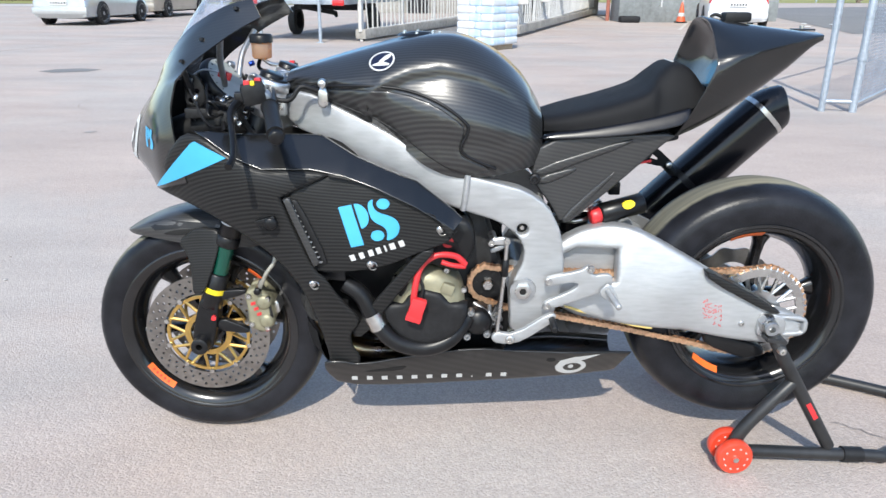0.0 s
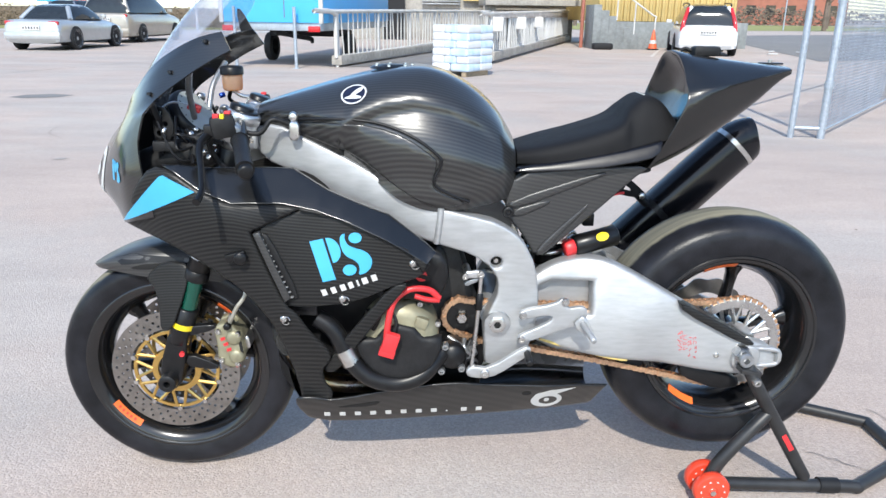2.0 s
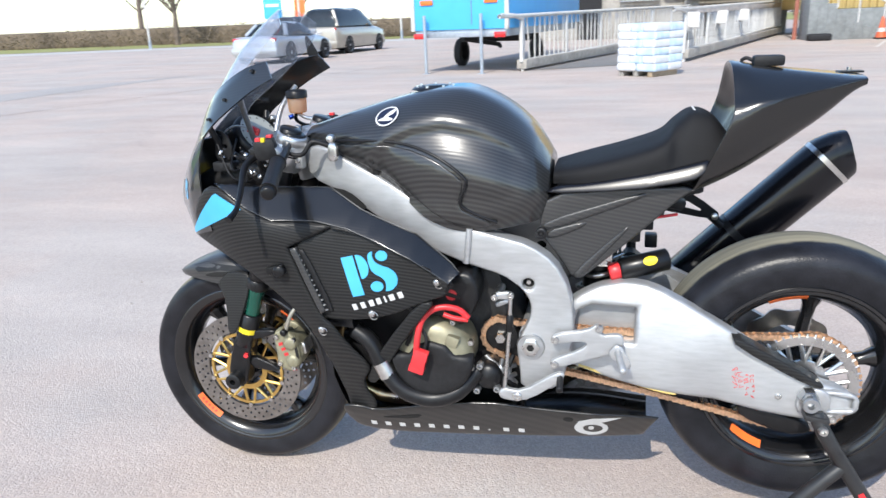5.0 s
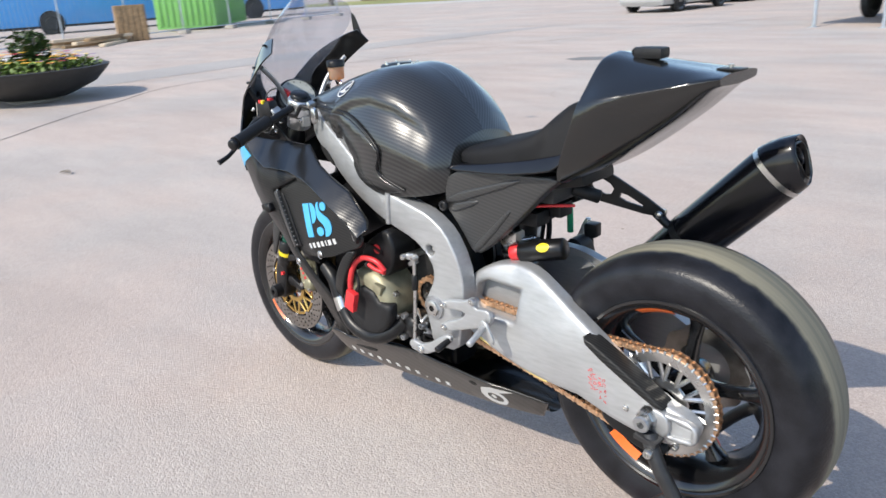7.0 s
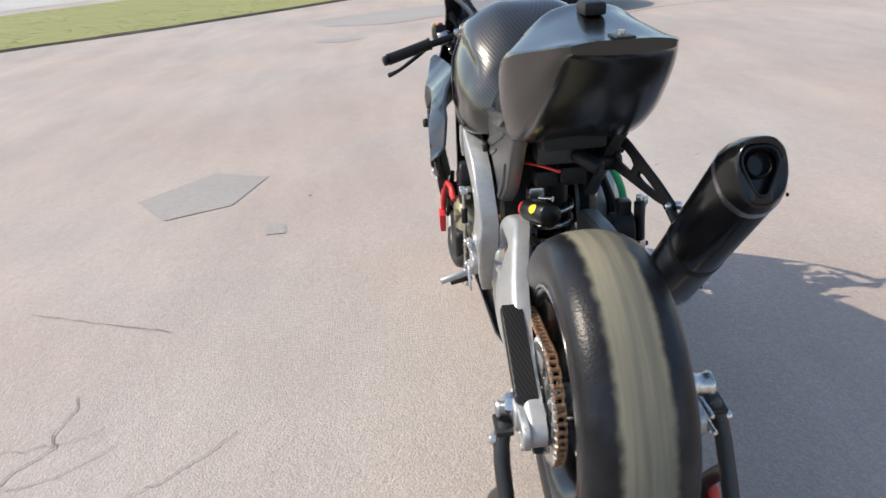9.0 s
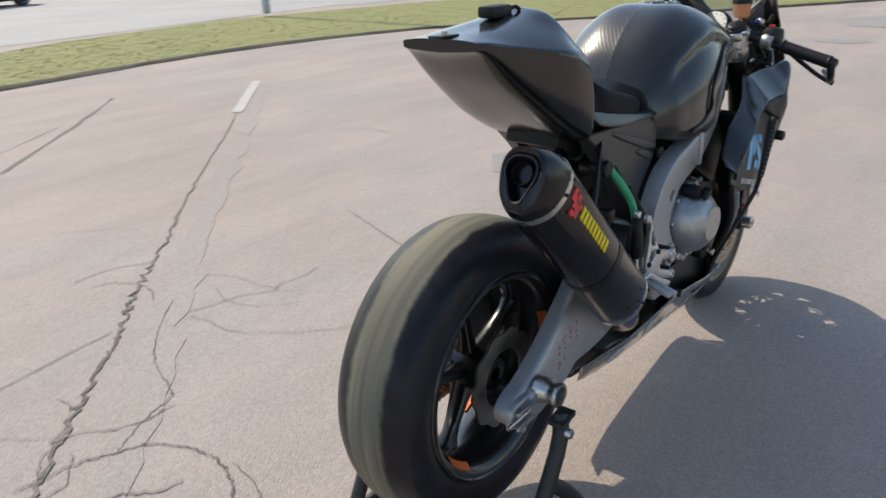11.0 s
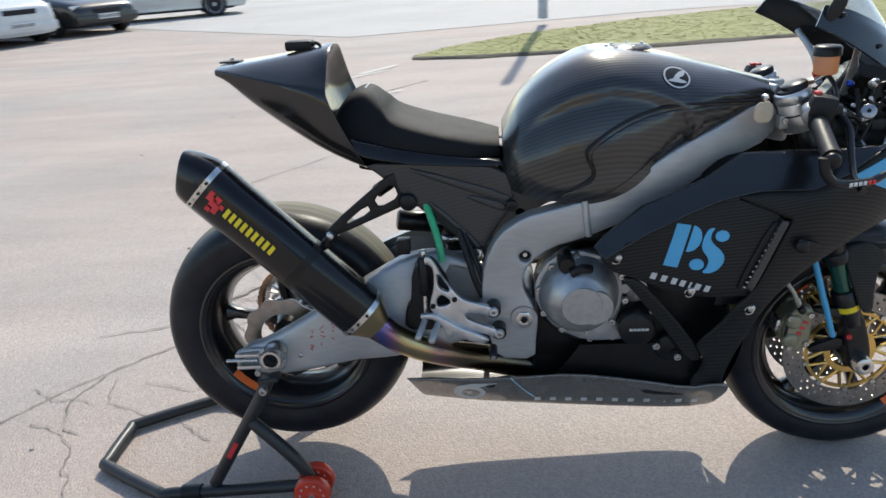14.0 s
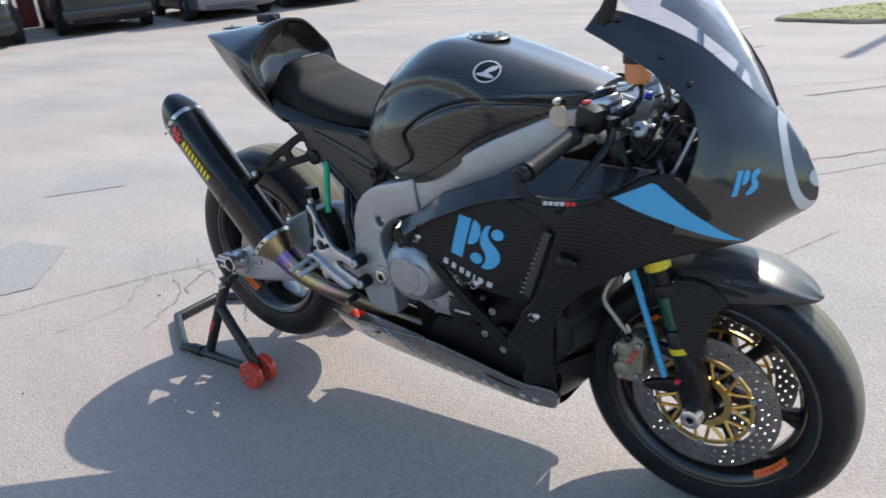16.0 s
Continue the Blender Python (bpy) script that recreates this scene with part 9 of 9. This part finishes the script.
part("shrub", leaf_cloud(420, (0.05, 0.05, 0.80), (0.24, 0.24, 0.27), 0.05, 3), LEAF, pl, "dark evergreen shrub", 180)
for k in range(3):
    part("shrub_stem", bar([(0.05, 0.05, 0.5), (0.05 + 0.08 * (k - 1), 0.05, 0.75), (0.05 + 0.14 * (k - 1), 0.08, 0.95)], 0.012, 6), CRACK, pl)
part("foliage", leaf_cloud(1500, (0, 0, 0.52), (0.82, 0.82, 0.16), 0.035, 5), LEAFY, pl, "low green foliage", 180)
rf = random.Random(6)
FLOWERS = [material("petal", c, 0.6, 0, 0.1, 40) for c in ((0.80, 0.42, 0.02), (0.80, 0.60, 0.05), (0.10, 0.02, 0.20), (0.75, 0.74, 0.72), (0.45, 0.03, 0.06), (0.80, 0.28, 0.03))]
for k in range(130):
    a, d = rf.uniform(0, 6.28), 0.78 * math.sqrt(rf.random())
    c = Vector((d * math.cos(a), d * math.sin(a), 0.54 + rf.uniform(-0.01, 0.06) + 0.20 * (1 - d)))
    bm = bmesh.new()
    for q in range(5):
        w = 2 * math.pi * q / 5
        p = c + Vector((0.028 * math.cos(w), 0.028 * math.sin(w), 0.004))
        vs = [bm.verts.new(p + Vector((0.026 * math.cos(w + u), 0.026 * math.sin(w + u), 0.006 * (i % 2)))) for i, u in enumerate((0, 1.05, 2.1, 3.14, 4.19, 5.24))]
        bm.faces.new(vs)
    part("flower", bm, FLOWERS[k % 6], pl, "" if k > 5 else "pansy flower", 180)

# green container, site fence, bus, timber
ct = thing("container", "green corrugated shipping container", "container", (-29.8, 16.5, 0), 134.6)
GREENC = material("container_green", (0.16, 0.42, 0.10), 0.55, 0, 0.12, 3)
part("shell", box((5.6, 2.4, 2.5), (0, 0, 1.35), 0.02), GREENC, ct)
first = None
for k in range(22):
    if first is None:
        first = part("rib", box((0.13, 0.05, 2.3), (0, 0, 0), 0.015, segs=1), GREENC, ct)
        ob = first
    else:
        ob = new("rib", first.data)
        ob.parent = ct
    ob.matrix_world = ct.matrix_world @ Matrix.Translation((-2.65 + 0.25 * k, -1.21, 1.35))
for k in range(9):
    ob = new("rib", first.data)
    ob.parent = ct
    ob.matrix_world = ct.matrix_world @ Matrix.Translation((-2.81, -1.0 + 0.25 * k, 1.35)) @ Matrix.Rotation(math.pi / 2, 4, "Z")
part("door_end", box((0.06, 2.3, 2.4), (2.81, 0, 1.35), 0.01), GREENC, ct)
bus = thing("bus", "blue city bus with dark windows", "bus", (-37.65, 18.1, 0), 81)
part("bus_body", box((16.1, 2.5, 2.9), (0.15, 0, 1.75), 0.08), paint("bus_blue", (0.05, 0.30, 0.70), 0.0), bus)
for k in range(9):
    part("bus_window", box((1.55, 0.03, 1.15), (-6.8 + 1.75 * k, -1.26, 2.25), 0.02), GLASS_DARK, bus)
part("windscreen", box((0.03, 2.2, 1.5), (-7.91, 0, 2.1), 0.02), GLASS_DARK, bus)
part("skirt", box((16.0, 0.04, 0.10), (0.15, -1.255, 0.36), 0.01), DARK, bus)
for x in (-5.2, 5.1):
    part("wheel_arch", lathe([(0.0, -0.012), (0.58, -0.012), (0.58, 0.10)], 24, (x, -1.25, 0.50), closed=False), DARK, bus)
    part("bus_wheel", lathe([(0.0, -0.14), (0.30, -0.14), (0.32, -0.10), (0.48, -0.10), (0.48, 0.10), (0.0, 0.10)], 24, (x, -1.20, 0.48), closed=False), TYRE_FAR, bus)
sf = thing("site_fence", "galvanised temporary site fence", "fence")
for k in range(9):
    x, y = -22.6 - 0.76 * k, 3.2 + 2.49 * k
    part("fence_post", bar([(x, y, 0), (x, y, 2.0)], 0.03, 8, 1), GALV, sf)
    if k:
        part("fence_rail", bar([(x + 0.76, y - 2.49, 1.95), (x, y, 1.95)], 0.02, 6, 1), GALV, sf)
        part("fence_rail", bar([(x + 0.76, y - 2.49, 0.15), (x, y, 0.15)], 0.02, 6, 1), GALV, sf)
        bmw = bmesh.new()
        for q in range(1, 16):
            t = q / 16
            tube(bmw, [(x + 0.76 * (1 - t), y - 2.49 * (1 - t), 0.15), (x + 0.76 * (1 - t), y - 2.49 * (1 - t), 1.95)], 0.005, 3, 1, cap=False)
        tagged(part("fence_wire", bmw, GALV, sf), "upright fence wires", kind="stuff")
    part("fence_block", box((0.6, 0.22, 0.14), (x, y, 0.07), 0.02), CONCRETE, sf)
WOOD = material("old_timber", (0.30, 0.20, 0.11), 0.8, 0, 0.3, 10)
tp = thing("timber_stack", "brown crates and loose timber by the fence", "timber", (-24.3, 10.1, 0), 70)
part("crate", box((0.95, 0.95, 1.15), (0.4, 0, 0.575), 0.03), WOOD, tp)
for k in range(5):
    part("crate_slat", box((0.16, 0.03, 1.1), (0.04 + 0.18 * k, -0.49, 0.575), 0.008), WOOD, tp)
for k in range(7):
    part("plank", box((2.6, 0.18, 0.09), (-1.2 + 0.15 * k, -0.9 - 0.1 * k, 0.05 + 0.09 * (k % 3)), 0.01, Euler((0, 0, 0.2 * k)).to_matrix()), WOOD if k % 2 else BRACKET, tp)


# bare spring trees and hedges far off
BARK = material("bare_bark", (0.16, 0.125, 0.10), 0.9, 0, 0.3, 10)


def bare_tree(at, h, seed):
    r = random.Random(seed)
    t = thing("tree", "bare spring tree with thin branches", "tree", at, 0, "far trees")
    part("trunk", bar([(0, 0, 0), (r.uniform(-0.1, 0.1), 0, h * 0.3), (r.uniform(-0.3, 0.3), r.uniform(-0.2, 0.2), h * 0.7)], (h * 0.026, h * 0.018, h * 0.008), 8), BARK, t)
    bm = bmesh.new()
    for _ in range(22):
        z = h * r.uniform(0.25, 0.7)
        a = r.uniform(0, 6.28)
        ln = h * r.uniform(0.18, 0.36)
        p0 = Vector((0, 0, z))
        p1 = p0 + Vector((math.cos(a) * ln * 0.5, math.sin(a) * ln * 0.5, ln * 0.5))
        p2 = p1 + Vector((math.cos(a + 0.3) * ln * 0.4, math.sin(a + 0.3) * ln * 0.4, ln * 0.45))
        tube(bm, [p0, p1, p2], (h * 0.008, h * 0.005, h * 0.002), 5, 2, cap=False)
        for _ in range(6):
            b = a + r.uniform(-1.2, 1.2)
            s0 = p0.lerp(p2, r.uniform(0.35, 1))
            s1 = s0 + Vector((math.cos(b), math.sin(b), r.uniform(0.3, 1.0))) * ln * 0.4
            tube(bm, [s0, s1], (h * 0.003, h * 0.0012), 3, 1, cap=False)
    part("crown", bm, BARK, t, "leafless twigs")
    part("buds", leaf_cloud(500, (0, 0, h * 0.68), (h * 0.26, h * 0.26, h * 0.28), h * 0.012, seed + 50), material("bud_leaf", (0.17, 0.16, 0.07), 0.8, 0, 0.3, 3) if seed == 1 else bpy.data.materials["bud_leaf"], t, "sparse opening buds", 180)


for k, (x, y, h) in enumerate(((-22, 52, 9), (-30, 48, 8), (-14, 58, 10), (-6, 62, 9), (-38, 56, 10), (24, 72, 9), (32, 78, 10), (40, 70, 9), (48, 84, 11), (19, 84, 9), (-50, 40, 9), (-56, 26, 9))):
    bare_tree((x, y, 0), h, k + 1)
HEDGE = material("brown_hedge", (0.15, 0.115, 0.08), 0.9, 0, 0.35, 4)
# opaque box added so the bright sky doesn't show through the hedge
tagged(part("hedge_backing", box((70, 1.2, 1.3), (-24, 51.5, 0.6), 0.3), HEDGE), "brown box added behind the hedge to block its sky gaps", "bank", kind="structure")
hd = tagged(part("hedge", leaf_cloud(11000, (-24, 50, 0.55), (34, 3.0, 0.85), 0.075, 77), HEDGE, None, "", 180), "brown leafless hedge along the far road", "hedge", kind="stuff")
tagged(part("hedge", leaf_cloud(3000, (46, 118, 1.2), (34, 5.0, 1.6), 0.35, 78), HEDGE, None, "", 180), "far scrub beyond the lawn", "hedge", kind="stuff")
sheet("lawn_far", [(17, 56), (30, 66), (70, 78), (110, 120), (20, 110), (10, 70)], 0.02, GRASS, "green lawn beyond the road", "grass")
sheet("lawn_roadside", [(-60, 36), (-20, 44), (-2, 47), (-2, 54), (-60, 50)], 0.02, GRASS, "grass strip beyond the parked cars", "grass")
sheet("road_side", [(-60, 28), (-22, 39), (-2, 41), (-2, 46), (-20, 43), (-60, 35)], 0.007, ROAD, "pale street behind the parked cars", "road")
fb = thing("far_building", "red brick building far beyond the lawn", "building", (62, 135, 0), -20, kind="structure")
part("wall", box((30, 10, 9), (0, 0, 4.5), 0), material("far_brick", (0.30, 0.12, 0.08), 0.9, 0, 0.2, 1), fb)
part("roof", box((31, 11, 0.6), (0, 0, 9.3), 0), GREYWALL, fb)
for k in range(9):
    for j in range(2):
        part("window", box((1.6, 0.1, 1.6), (-13 + 3.2 * k, -5.03, 2.4 + 3.6 * j), 0), GLASS_DARK, fb)
for k, (x, y, h) in enumerate(((-27, 40, 7), (-18, 42, 7), (-12.5, 45, 7), (-9, 47, 7), (-0.9, -11.4, 5.5), (-8.8, -12.0, 5.5), (29, 76, 8), (36, 70, 8))):
    lp = thing("lamp_post", "slim galvanised street pole", "pole", (x, y, 0.1 if y < 0 else 0), 0, "street poles")
    part("pole", bar([(0, 0, 0), (0, 0, h)], 0.06, 10, 1), GALV if k > 3 else WHITE_RAIL, lp)
    part("pole_foot", bar([(0, 0, 0), (0, 0, 0.5)], 0.085, 10, 1), GALV, lp)
sg = thing("road_sign", "blue and white road sign on a post", "sign", (-20.2, 43.2, 0))
part("sign_post", bar([(0, 0, 0), (0, 0, 3)], 0.05, 8, 1), GALV, sg)
part("sign_board", box((1.2, 0.06, 1.4), (0, -0.06, 2.2), 0.02), BLUE, sg)
part("sign_bar", box((0.9, 0.02, 0.18), (0, -0.1, 2.3), 0), WHITE, sg)
bn = thing("banner", "orange banner on a roadside post", "banner", (-18.6, 43.6, 0))
part("banner_cloth", box((0.7, 0.05, 2.4), (0, 0, 1.9), 0.02), ORANGE, bn)
part("banner_post", bar([(0, 0, 0), (0, 0, 1.0)], 0.03, 8, 1), GALV, bn)
for k, (x, y) in enumerate(((-22, -30), (-14, -33), (-5, -31), (4, -34), (-30, -26))):
    tagged(part("shrub", leaf_cloud(900, (x, y, 0.5), (2.2, 1.2, 0.6), 0.16, 200 + k), LEAF if k % 2 else HEDGE, None, "", 180), "low clipped shrub across the street", "shrub", "shrubs across the street")
